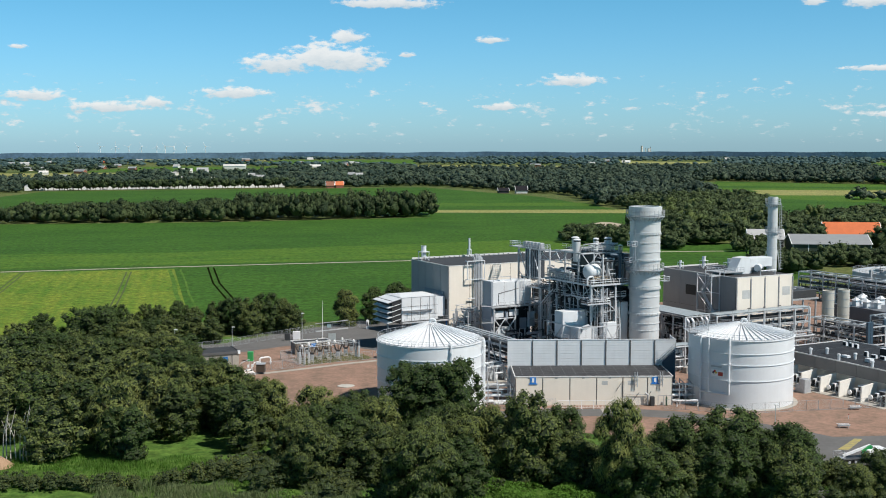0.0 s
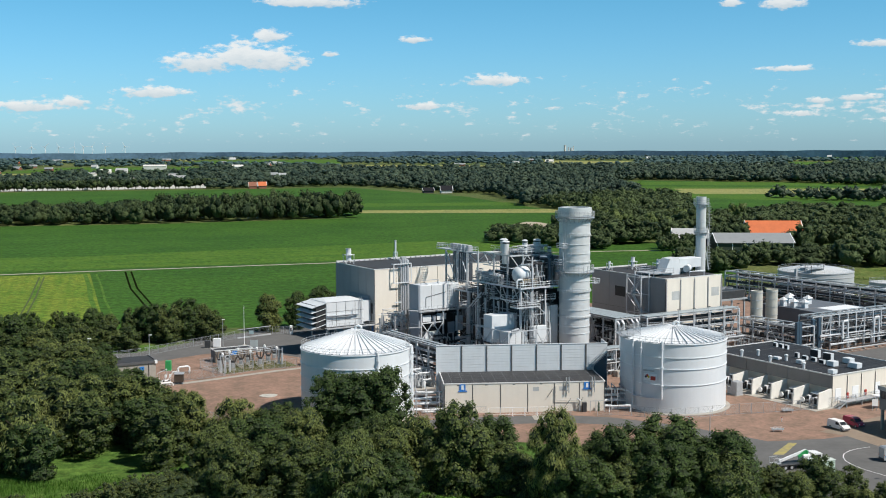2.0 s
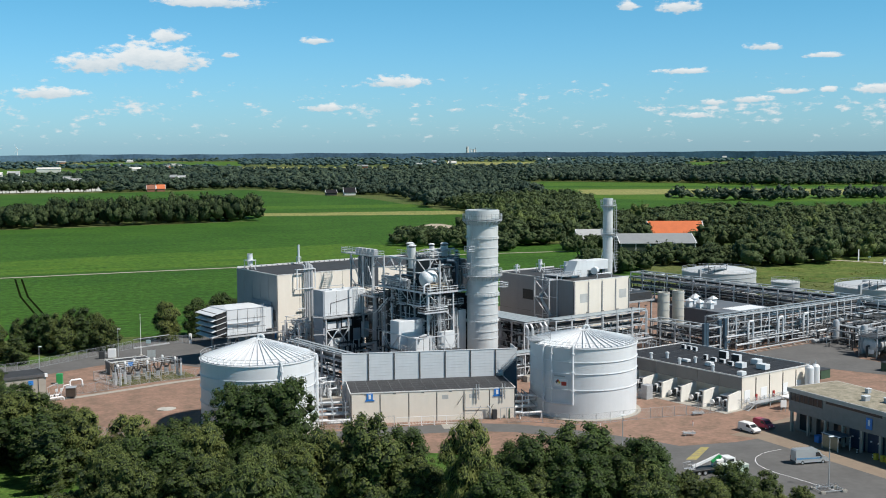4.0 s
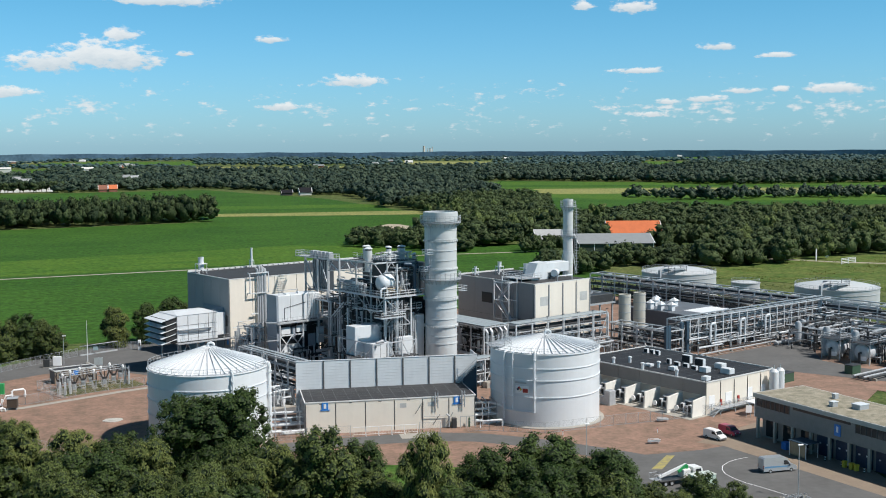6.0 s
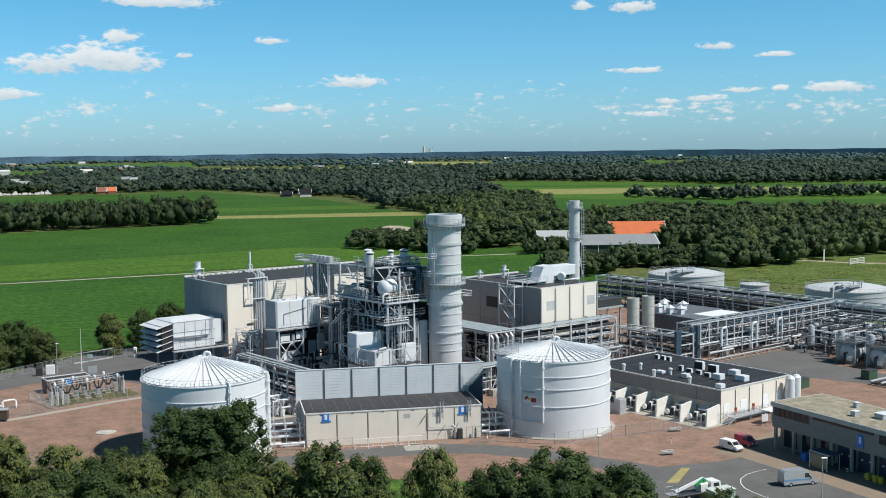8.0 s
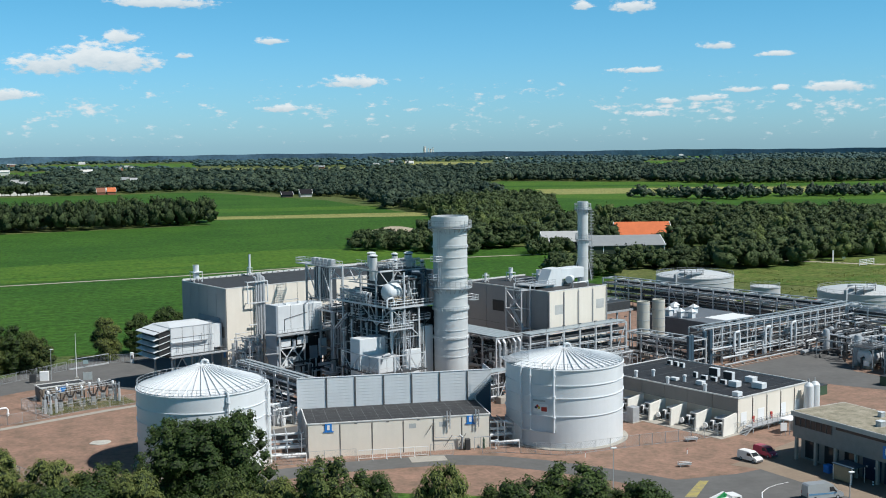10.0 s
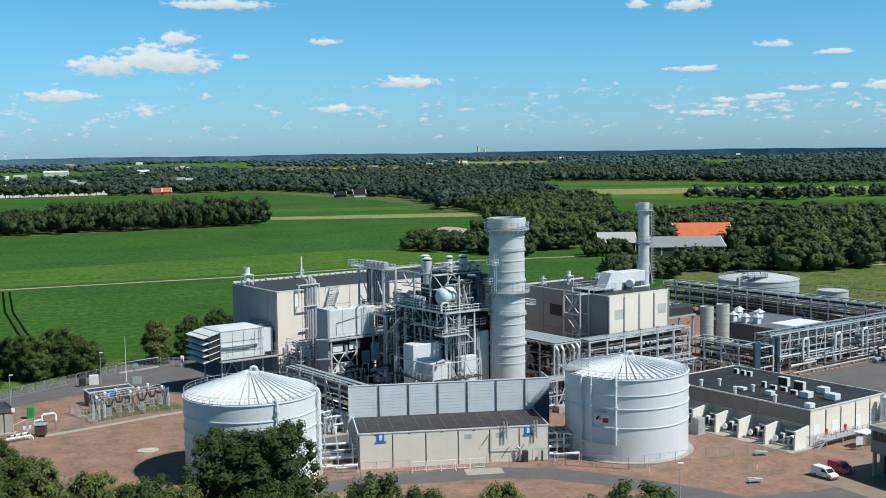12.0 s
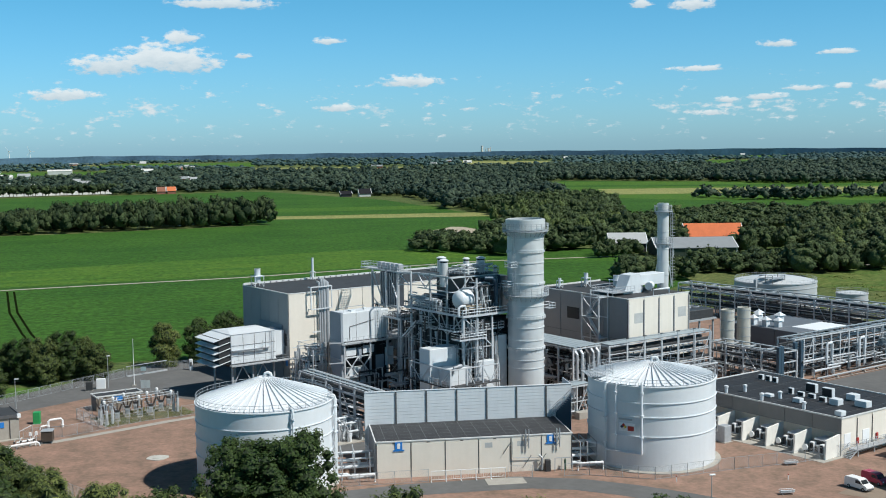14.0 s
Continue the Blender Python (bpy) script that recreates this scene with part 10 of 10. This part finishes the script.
# pipes between the tanks and the pump building
for k, (x0, x1, sgn) in enumerate(((-6.4, -0.1, 1), (31.5, 36.2, -1))):
    pp = thing("feed_pipework", (x0 + x1) / 2, 3, 0, "thick white insulated pipes joining tank and pump building", "pipework", "feed pipework")
    for i, (y, z, r) in enumerate(((0.6, 0.8, 0.26), (1.8, 1.6, 0.26), (3.0, 2.4, 0.24), (4.4, 3.2, 0.22), (2.4, 3.8, 0.14), (5.4, 1.0, 0.24))):
        a, b = (x0, y, z), (x1, y + 0.4, z)
        mid = (x0 + x1) / 2 + (i % 3 - 1) * 0.9
        part("pipe", M().pipe([a, (mid - 0.3, y, z), (mid, y, z - 0.25), (mid, y + 0.1, max(0.3, z - 0.9)), (mid + 0.3, y + 0.2, max(0.28, z - 1.1)), (x1, y + 0.4, max(0.28, z - 1.1))] if i % 2 == 0 else [a, b], r, 8), WHITE, pp, smooth=True)
    for x in (x0 + 1.2, (x0 + x1) / 2, x1 - 0.8):
        for y in (0.2, 5.6):
            part("post", M().beam((x, y, 0), (x, y, 4.2), 0.14), STEEL, pp)
        part("cross_beam", M().beam((x, 0.2, 4.1), (x, 5.6, 4.1), 0.14).beam((x, 0.2, 2.0), (x, 5.6, 2.0), 0.12), STEEL, pp)
    part("front_rail", M().pipe([(x0 + 0.4, -1.4, 0), (x0 + 0.4, -1.4, 1.2), (x1 - 0.2, -1.4, 1.2), (x1 - 0.2, -1.4, 0)], 0.12, 7), SIGNW, pp, smooth=True)
pipe_tangle("pipework", 6.0, 13.5, 21.5, 29.5, 0, 3.8, 60, 71, "tangle of bright white valves and pipes behind the tank", r=(0.07, 0.2), mats=(WHITE, WHITE, STEEL))
sheet("pipe_plinth", M().box(5.4, 14.2, 20.8, 30.0, 0, 0.12), CONC, "concrete plinth under the pipework", category="plinth", frame_of="g")
# pallets and small rigs on the gravel
for x, y in ((58.6, -19.0), (66.0, -4.6)):
    w = thing("pipe_trolley", x, y, 0, "small galvanised trolley with pipes on gravel", "trolley", "yard trolleys")
    part("bed", M().box(x - 1.1, x + 1.1, y - 0.4, y + 0.4, 0.35, 0.43), STEEL, w)
    part("side_rail", M().beam((x - 1.1, y - 0.4, 0.7), (x + 1.1, y - 0.4, 0.7), 0.06).beam((x - 1.1, y + 0.4, 0.7), (x + 1.1, y + 0.4, 0.7), 0.06), SIGNW, w)
    for dx in (-0.8, 0.8):
        for dy in (-0.36, 0.36):
            part("leg", M().beam((x + dx, y + dy, 0), (x + dx, y + dy, 0.7), 0.07), STEEL, w)
    part("load", M().rod((x - 1.0, y, 0.54), (x + 1.2, y, 0.54), 0.11, 8), STEEL, w)
for x, y in ((39.5, -24.0), (62, -12.2), (45, -10)):
    w = thing("ground_marker", x, y, 0, "short white marker post", "marker", "ground markers")
    part("post", M().rod((x, y, 0), (x, y, 0.8), 0.07, 6), SIGNW, w)
    part("cap", M().rod((x, y, 0.8), (x, y, 0.92), 0.1, 6), RED, w)
sg = thing("notice_board", 83.2, -4.9, 0, "white notice board on two posts", "notice board")
part("board", M().box(82.6, 83.8, -4.95, -4.85, 0.9, 2.3), SIGNW, sg)
for x in (82.75, 83.65):
    part("leg", M().beam((x, -4.8, 0), (x, -4.8, 2.3), 0.08), STEEL, sg)
bs2 = thing("smoking_shelter", 1, -11.6, 0, "small glazed shelter with a flat dark roof", "shelter", frame_of="o")
part("roof", M().bevel_box(-3.4, -0.3, -15.4, -11.4, 2.5, 2.65, 0.05), BLUES, bs2)
part("glass_wall", M().box(-3.2, -3.15, -15.2, -11.6, 0.2, 2.4), mat("shelter_glass", (0.25, 0.24, 0.17), 0.2), bs2)
part("end_panel", M().box(-3.2, -0.5, -11.65, -11.55, 0.1, 2.5), mat("striped_panel", (0.30, 0.42, 0.52), 0.5), bs2)
for a in (-3.2, -0.5):
    for b in (-15.2, -11.6):
        part("post", M().beam((a, b, 0), (a, b, 2.5), 0.1), SIGNW, bs2)
for v in (-21.5, -22.9, -23.9):
    y = thing("yellow_bin", -1.2, v, 0, "yellow wheeled waste bin by the garages", "bin", "yellow bins", "o")
    part("body", M().bevel_box(-1.5, -0.85, v - 0.32, v + 0.32, 0.1, 1.0, 0.08), YELLOW, y)
    part("lid", M().bevel_box(-1.54, -0.8, v - 0.36, v + 0.36, 1.0, 1.12, 0.05), YELLOW, y)
    part("wheel", M().rod((-0.8, v - 0.3, 0.1), (-0.8, v + 0.3, 0.1), 0.1, 8), RUBBER, y)
bb = thing("blue_bin", -1.0, -8.6, 0, "blue plastic bin by the office", "bin", frame_of="o")
part("body", M().bevel_box(-1.6, -0.4, -9.2, -8.0, 0, 1.1, 0.1), BLUE, bb)
part("lid", M().bevel_box(-1.65, -0.35, -9.25, -7.95, 1.1, 1.22, 0.05), BLUE, bb)
for v in (-17.2, -20.6, -25.2):
    w = thing("striped_post", -0.9, v, 0, "black and white striped guard post", "bollard", "striped guard posts", "o")
    for i in range(5):
        part("band", M().turned(-0.9, v, [(0.12, 0.2 * i), (0.12, 0.2 * i + 0.2)], 8).turned(-0.9, v, [(0.12, 0.2 * i + 0.2), (0.01, 0.2 * i + 0.2)], 8), SIGNW if i % 2 else RUBBER, w)


# ---- vehicles ----
def vehicle(name, x, y, turn, length, width, profile, paint, label, glass, group="parked vehicles", stripe=None):
    """A van from its side outline, with glazing, wheels, lights and mirrors; it faces along its own x."""
    t = thing(name, x, y, 0, label, "van", group)
    t.matrix_world = pose(x, y, 0.0, 0, 0, turn)
    SHIFT[t.name] = Vector((0, 0, 0))
    h = max(p[1] for p in profile)
    w = width / 2
    # the body leans in a little towards the roof
    n = len(profile)
    m = M()

    def lean(z):
        return w - max(0, z - 1.0) * 0.09

    vs = [(px, -lean(pz), pz) for px, pz in profile] + [(px, lean(pz), pz) for px, pz in profile]
    m.add(vs, [tuple(range(n)), tuple(range(2 * n - 1, n - 1, -1))] + [(i, n + i, n + (i + 1) % n, (i + 1) % n) for i in range(n)])
    body = part("body", m, paint, t)
    for nm, pts in glass:
        if nm == "windscreen":
            (xa, za), (xb, zb) = pts
            k = 0.04
            part("windscreen", M().add([(xa + k, -lean(za) + 0.12, za), (xa + k, lean(za) - 0.12, za), (xb + k, lean(zb) - 0.12, zb), (xb + k, -lean(zb) + 0.12, zb)], [(0, 1, 2, 3)]), GLASS, body)
        else:
            for s in (-1, 1):
                part("side_window", M().add([(px, s * (lean(pz) + 0.012), pz) for px, pz in pts], [tuple(range(len(pts)))]), GLASS, body)
    for wx in (-length / 2 + length * 0.2, length / 2 - length * 0.17):
        for s in (-1, 1):
            wh = part("wheel", M().rod((wx, s * (w - 0.22), 0.34), (wx, s * (w + 0.01), 0.34), 0.34, 18), RUBBER, t, "black tyre")
            part("rim", M().rod((wx, s * (w - 0.02), 0.34), (wx, s * (w + 0.025), 0.34), 0.2, 12), STEEL, wh)
    for s in (-1, 1):
        part("headlight", M().bevel_box(length / 2 - 0.12, length / 2 + 0.02, s * (w - 0.35) - 0.15, s * (w - 0.35) + 0.15, 0.72, 0.95, 0.03), SIGNW, t)
        part("tail_light", M().bevel_box(-length / 2 - 0.02, -length / 2 + 0.06, s * (w - 0.12) - 0.07, s * (w - 0.12) + 0.07, 0.85, 1.35, 0.02), RED, t)
        part("mirror", M().bevel_box(length / 2 - length * 0.24, length / 2 - length * 0.24 + 0.15, s * (w + 0.12) - 0.1, s * (w + 0.12) + 0.1, 1.15, 1.45, 0.03), SEAM, t)
    part("bumper", M().bevel_box(length / 2 - 0.1, length / 2 + 0.08, -w + 0.08, w - 0.08, 0.3, 0.62, 0.05).bevel_box(-length / 2 - 0.06, -length / 2 + 0.1, -w + 0.08, w - 0.08, 0.3, 0.62, 0.05), SEAM, t)
    if stripe:
        for s in (-1, 1):
            part("stripe", M().add([(-length / 2 + 0.15, s * (w + 0.012), 0.95), (length / 2 - 1.4, s * (w + 0.012), 0.95), (length / 2 - 1.2, s * (w + 0.012), 1.12), (-length / 2 + 0.15, s * (w + 0.012), 1.25)], [(0, 1, 2, 3)]), stripe, body, "pale blue side stripe")
    return t


PSILVER = mat("silver_paint", (0.56, 0.58, 0.60), 0.28, 0.5, 0.06, 1.0)
PWHITE = mat("white_paint", (0.80, 0.80, 0.79), 0.3, 0.0, 0.05, 1.0)
PRED = mat("crimson_paint", (0.40, 0.035, 0.085), 0.28, 0.1, 0.08, 1.0)
L = 6.3
silver = vehicle("van", 71.3, -39.2, 4, L, 2.0, [(-L / 2, 0.35), (L / 2, 0.35), (L / 2, 0.8), (L / 2 - 0.25, 1.1), (L / 2 - 1.05, 1.4), (L / 2 - 1.75, 2.3), (L / 2 - 2.3, 2.62), (-L / 2 + 0.3, 2.62), (-L / 2, 2.4)], PSILVER,
        "silver high-roof delivery van with pale blue stripe", [("windscreen", ((L / 2 - 1.08, 1.44), (L / 2 - 1.72, 2.24))), ("side", [(L / 2 - 1.35, 1.35), (L / 2 - 1.85, 2.05), (L / 2 - 2.5, 2.05), (L / 2 - 2.5, 1.35)])],
        stripe=mat("pale_blue_stripe", (0.16, 0.36, 0.58), 0.4))
silver.matrix_world = silver.matrix_world @ Matrix.Scale(0.93, 4)
for x, y, a, paint, lab in ((70.2, -18.4, -68, PWHITE, "white compact delivery van parked on gravel"), (74.0, -16.2, -72, PRED, "crimson red compact van parked beside the white one")):
    L = 4.9
    compact = vehicle("van", x, y, a, L, 1.9, [(-L / 2, 0.35), (L / 2, 0.35), (L / 2, 0.8), (L / 2 - 0.3, 1.05), (L / 2 - 0.95, 1.2), (L / 2 - 1.6, 1.85), (L / 2 - 2.1, 1.98), (-L / 2 + 0.25, 1.96), (-L / 2, 1.75)], paint, lab,
            [("windscreen", ((L / 2 - 0.98, 1.24), (L / 2 - 1.57, 1.8))), ("side", [(L / 2 - 1.15, 1.2), (L / 2 - 1.7, 1.75), (L / 2 - 2.5, 1.75), (L / 2 - 2.5, 1.2)])])
    compact.matrix_world = compact.matrix_world @ Matrix.Scale(0.84, 4)
# crane truck with a green boom
tk = thing("crane_truck", 53.5, -39.5, 0, "white truck with green crane boom on the asphalt", "truck")
tk.matrix_world = pose(54.0, -41.8, 0, 0, 0, 12) @ Matrix.Scale(0.86, 4)
SHIFT[tk.name] = Vector((0, 0, 0))
part("chassis", M().box(-5.2, 3.6, -0.9, 0.9, 0.65, 0.95), SEAM, tk)
part("bed", M().bevel_box(-5.2, 1.6, -1.2, 1.2, 0.95, 1.1, 0.03), STEELD, tk)
cabp = part("cab", M().side([(1.8, 0.6), (4.0, 0.6), (4.0, 1.5), (3.7, 2.7), (1.8, 2.8)], -1.15, 1.15), PWHITE, tk)
part("windscreen", M().add([(3.99, -1.0, 1.62), (3.99, 1.0, 1.62), (3.76, 0.95, 2.55), (3.76, -0.95, 2.55)], [(0, 1, 2, 3)]), GLASS, cabp)
for s in (-1, 1):
    part("side_window", M().add([(2.3, s * 1.16, 1.6), (3.6, s * 1.16, 1.6), (3.4, s * 1.16, 2.5), (2.3, s * 1.16, 2.5)], [(0, 1, 2, 3)]), GLASS, cabp)
for wx in (-4.0, -2.7, 2.9):
    for s in (-1, 1):
        wh = part("wheel", M().rod((wx, s * 0.85, 0.5), (wx, s * 1.2, 0.5), 0.5, 18), RUBBER, tk, "black tyre")
        part("rim", M().rod((wx, s * 1.18, 0.5), (wx, s * 1.22, 0.5), 0.28, 12), STEEL, wh)
part("turret", M().bevel_box(-0.2, 1.5, -0.9, 0.9, 1.1, 2.6, 0.15), PWHITE, tk)
part("boom", M().beam((1.0, 0, 3.2), (-4.6, 0.1, 1.5), 0.4, 0.45), SIGNW, tk, "pale telescopic boom")
part("knuckle", M().beam((0.7, -0.4, 1.4), (0.9, -0.4, 3.2), 0.4, 0.5).beam((0.9, -0.4, 3.2), (-0.9, -0.4, 2.2), 0.35, 0.45), GREEN, tk, "bright green boom knuckle")
part("basket", M().box(-6.2, -4.6, -0.8, 0.8, 1.2, 1.28).pipe([(-6.2, -0.8, 2.3), (-4.6, -0.8, 2.3), (-4.6, 0.8, 2.3), (-6.2, 0.8, 2.3), (-6.2, -0.8, 2.3)], 0.05, 6), STEEL, tk, "work basket")
for dx, dy in ((-6.2, -0.8), (-4.6, -0.8), (-4.6, 0.8), (-6.2, 0.8)):
    part("basket_post", M().beam((dx, dy, 1.28), (dx, dy, 2.3), 0.06), STEEL, tk)
sc = thing("site_cabin", 57.5, -44.0, 0, "pale mint green site cabin trailer", "cabin")
sc.matrix_world = pose(55.6, -45.9, 0, 0, 0, 14) @ Matrix.Scale(0.82, 4)
SHIFT[sc.name] = Vector((0, 0, 0))
MINT = mat("mint_paint", (0.50, 0.62, 0.54), 0.5, 0, 0.08, 1.0)
part("body", M().bevel_box(-2.3, 2.3, -1.2, 1.2, 0.55, 2.9, 0.06), MINT, sc)
part("roof", M().bevel_box(-2.4, 2.4, -1.3, 1.3, 2.9, 3.02, 0.05), mat("mint_roof", (0.62, 0.68, 0.62), 0.5), sc)
part("window", M().box(-0.9, 0.1, -1.23, -1.2, 1.5, 2.3), GLASS, sc)
part("window_frame", M().box(-1.0, 0.2, -1.22, -1.2, 1.42, 1.5).box(-1.0, 0.2, -1.22, -1.2, 2.3, 2.38), SIGNW, sc)
for wx in (-0.5, 0.5):
    for s in (-1, 1):
        part("wheel", M().rod((wx, s * 0.9, 0.33), (wx, s * 1.15, 0.33), 0.33, 14), RUBBER, sc)
part("drawbar", M().beam((2.3, 0, 0.6), (3.8, 0, 0.5), 0.12), SEAM, sc)


# ---- farm and far buildings ----
def barn(name, x, y, turn, length, depth, eave, ridge, roof_mat, wall_mat, label, posts=6, category="barn"):
    t = thing(name, x, y, 0, label, category, "farm buildings")
    t.matrix_world = pose(x, y, 0, 0, 0, turn)
    SHIFT[t.name] = Vector((0, 0, 0))
    l, d = length / 2, depth / 2
    part("wall_shell", M().box(-l, l, -d, d, 0, eave), wall_mat, t)
    for e in (-l, l):
        part("gable", M().add([(e, -d, eave), (e, d, eave), (e, 0, ridge - 0.1)], [(0, 2, 1) if e < 0 else (0, 1, 2)]), wall_mat, t)
    for s in (-1, 1):
        part("roof_slope", M().add([(-l - 0.6, s * (d + 0.6), eave - 0.2), (l + 0.6, s * (d + 0.6), eave - 0.2), (l + 0.6, 0, ridge), (-l - 0.6, 0, ridge), (-l - 0.6, s * (d + 0.6), eave - 0.4), (l + 0.6, s * (d + 0.6), eave - 0.4), (l + 0.6, 0, ridge - 0.2), (-l - 0.6, 0, ridge - 0.2)],
                                   [(0, 1, 2, 3), (7, 6, 5, 4), (0, 4, 5, 1), (1, 5, 6, 2), (3, 7, 4, 0)]), roof_mat, t)
        part("verge_board", M().beam((s * (l + 0.65), -d - 0.6, eave - 0.3), (s * (l + 0.65), 0, ridge - 0.1), 0.3).beam((s * (l + 0.65), d + 0.6, eave - 0.3), (s * (l + 0.65), 0, ridge - 0.1), 0.3), SIGNW, t)
    for i in range(posts):
        part("wall_post", M().box(-l + 2 * l * i / max(1, posts - 1) - 0.15, -l + 2 * l * i / max(1, posts - 1) + 0.15, -d - 0.12, -d, 0, eave), SIGNW, t)
    return t


ROOFG = mat("grey_sheet_roof", (0.27, 0.29, 0.30), 0.6, 0.1, 0.15, 3.0)
ROOFW = mat("pale_sheet_roof", (0.42, 0.43, 0.43), 0.6, 0.1, 0.15, 3.0)
BARNG = mat("green_boards", (0.035, 0.055, 0.035), 0.7, 0, 0.2, 2.0)
HOUSEB = mat("red_brick", (0.28, 0.12, 0.08), 0.85, 0, 0.2, 2.0)
barn("barn", 176, 332, -8, 36, 22, 4.2, 8.0, ROOFG, BARNG, "low dark green barn with grey sheet roof")
barn("barn", 153, 358, -10, 17, 15, 4.2, 8.6, ROOFW, DARK, "low barn with a pale grey roof behind trees")
barn("barn", 204.5, 380, -10, 28, 18, 4.8, 10.6, ORANGE, HOUSEB, "large farmhouse barn with a bright orange tile roof", 0)
barn("house", -127, 1166, 10, 9, 8, 3.5, 8, ORANGE, HOUSEB, "red brick farmhouse with orange tile roof", 0, "house")
barn("house", -138, 1162, 10, 9, 8, 3.2, 8, mat("brown_tile", (0.25, 0.10, 0.06), 0.8), HOUSEB, "brown-roofed farmhouse between trees", 0, "house")
barn("house", 60, 1004, 8, 11, 8, 2.8, 6, mat("black_tile", (0.02, 0.02, 0.024), 0.9, spec=0.1), DARK, "dark timber house with black roof", 0, "house")
barn("house", 79, 1002, 8, 12, 8, 3.2, 8, mat("slate_tile", (0.022, 0.022, 0.026), 0.9, spec=0.1), mat("white_wall", (0.6, 0.6, 0.58), 0.8), "white-walled house with black tile roof", 0, "house")
gh = thing("greenhouse", -345, 1170, 0, "long low white greenhouse behind a tree row", "greenhouse")
gh.matrix_world = pose(-345, 1165, 0, 0, 0, 18)
SHIFT[gh.name] = Vector((0, 0, 0))
part("wall_shell", M().box(-150, 150, -20, 20, 0, 5.0), mat("white_glasshouse", (0.78, 0.80, 0.80), 0.4), gh)
for i in range(40):
    part("roof_bay", M().side([(-150 + 7.5 * i, 5.0), (-142.5 + 7.5 * i, 5.0), (-146.2 + 7.5 * i, 6.6)], -20, 20), mat("glasshouse_roof", (0.5, 0.53, 0.54), 0.4) if i == 0 else bpy.data.materials["glasshouse_roof"], gh)
rows = [(-470 + 9.5 * i + rh.uniform(-2, 2), 1088 + 2.9 * i + rh.uniform(-3, 3), rh.uniform(11.0, 14.0), rh.uniform(12, 17), 0.9) for i in range(30)]
rows += [(-470 + 9.5 * i + rh.uniform(1, 6), 1094 + 2.9 * i + rh.uniform(-3, 3), rh.uniform(9, 13), rh.uniform(12, 17), 1.6) for i in range(30)]
stems = M()
for x, y, h, w, lift in rows:
    stems.rod((x, y, 0), (x, y, 6), 0.4, 6, 0.3)
sheet("tree_stems", stems, BARK, "bare trunks of the tree row before the greenhouse", "stuff", "tree trunks")
woods("tree_row", rows, 8, 0, 90, 0.05, "row of tall trees before the greenhouse", seed=8)
WALLW = mat("pale_wall", (0.62, 0.61, 0.58), 0.8, 0, 0.1, 3.0)
for x, y, turn, long, deep, eave, ridge, k in HOMES:
    roof, wall = (ORANGE, HOUSEB) if k < 0.07 else (ROOFG, HOUSEB) if k < 0.5 else (ROOFW, WALLW) if k < 0.85 else (WALLW, WALLW)
    barn("house", x, y, turn, long, deep, eave, ridge, roof, wall, "distant %s farm building among the woods" % ("orange-roofed brick" if k < 0.07 else "grey-roofed" if k < 0.5 else "pale" if k < 0.85 else "long white"), 0, "house")
for az in (-16.9, -15.9, -15.2, -14.6, -14.0, -13.3, -12.9, -12.5, -11.9, -11.0):
    d = 4480.0
    x, y = -16 + d * math.sin(radians(az)), -225 + d * math.cos(radians(az))
    w = thing("wind_turbine", x, y, 0, "slim white wind turbine on the horizon", "wind turbine", "wind turbines")
    part("tower", M().rod((x, y, 0), (x, y, 46), 1.3, 8, 0.8), SIGNW, w)
    hub = part("hub", M().box(x - 2.5, x + 2.5, y - 3, y + 3, 45, 47.5), SIGNW, w)
    a0 = az * 2.1
    for k in range(3):
        a = a0 + k * 2.0944
        part("blade", M().beam((x, y - 3.2, 46), (x + 19 * math.cos(a), y - 3.2, 46 + 19 * math.sin(a)), 1.0, 0.7), SIGNW, hub)
for dx, h, r in ((0, 44, 8), (15, 36, 3), (26, 34, 7), (34, 40, 3)):
    w = thing("power_block", 808 + dx, 4300, 0, "hazy tower of a power station on the horizon", "tower", "horizon towers")
    part("shaft", M().rod((808 + dx, 4300, 0), (808 + dx, 4300, h), r * 0.7, 12, r * 0.55), WALLW, w)
    part("top", M().rod((808 + dx, 4300, h), (808 + dx, 4300, h + 2), r * 0.6, 12, r * 0.5), CONC, w)
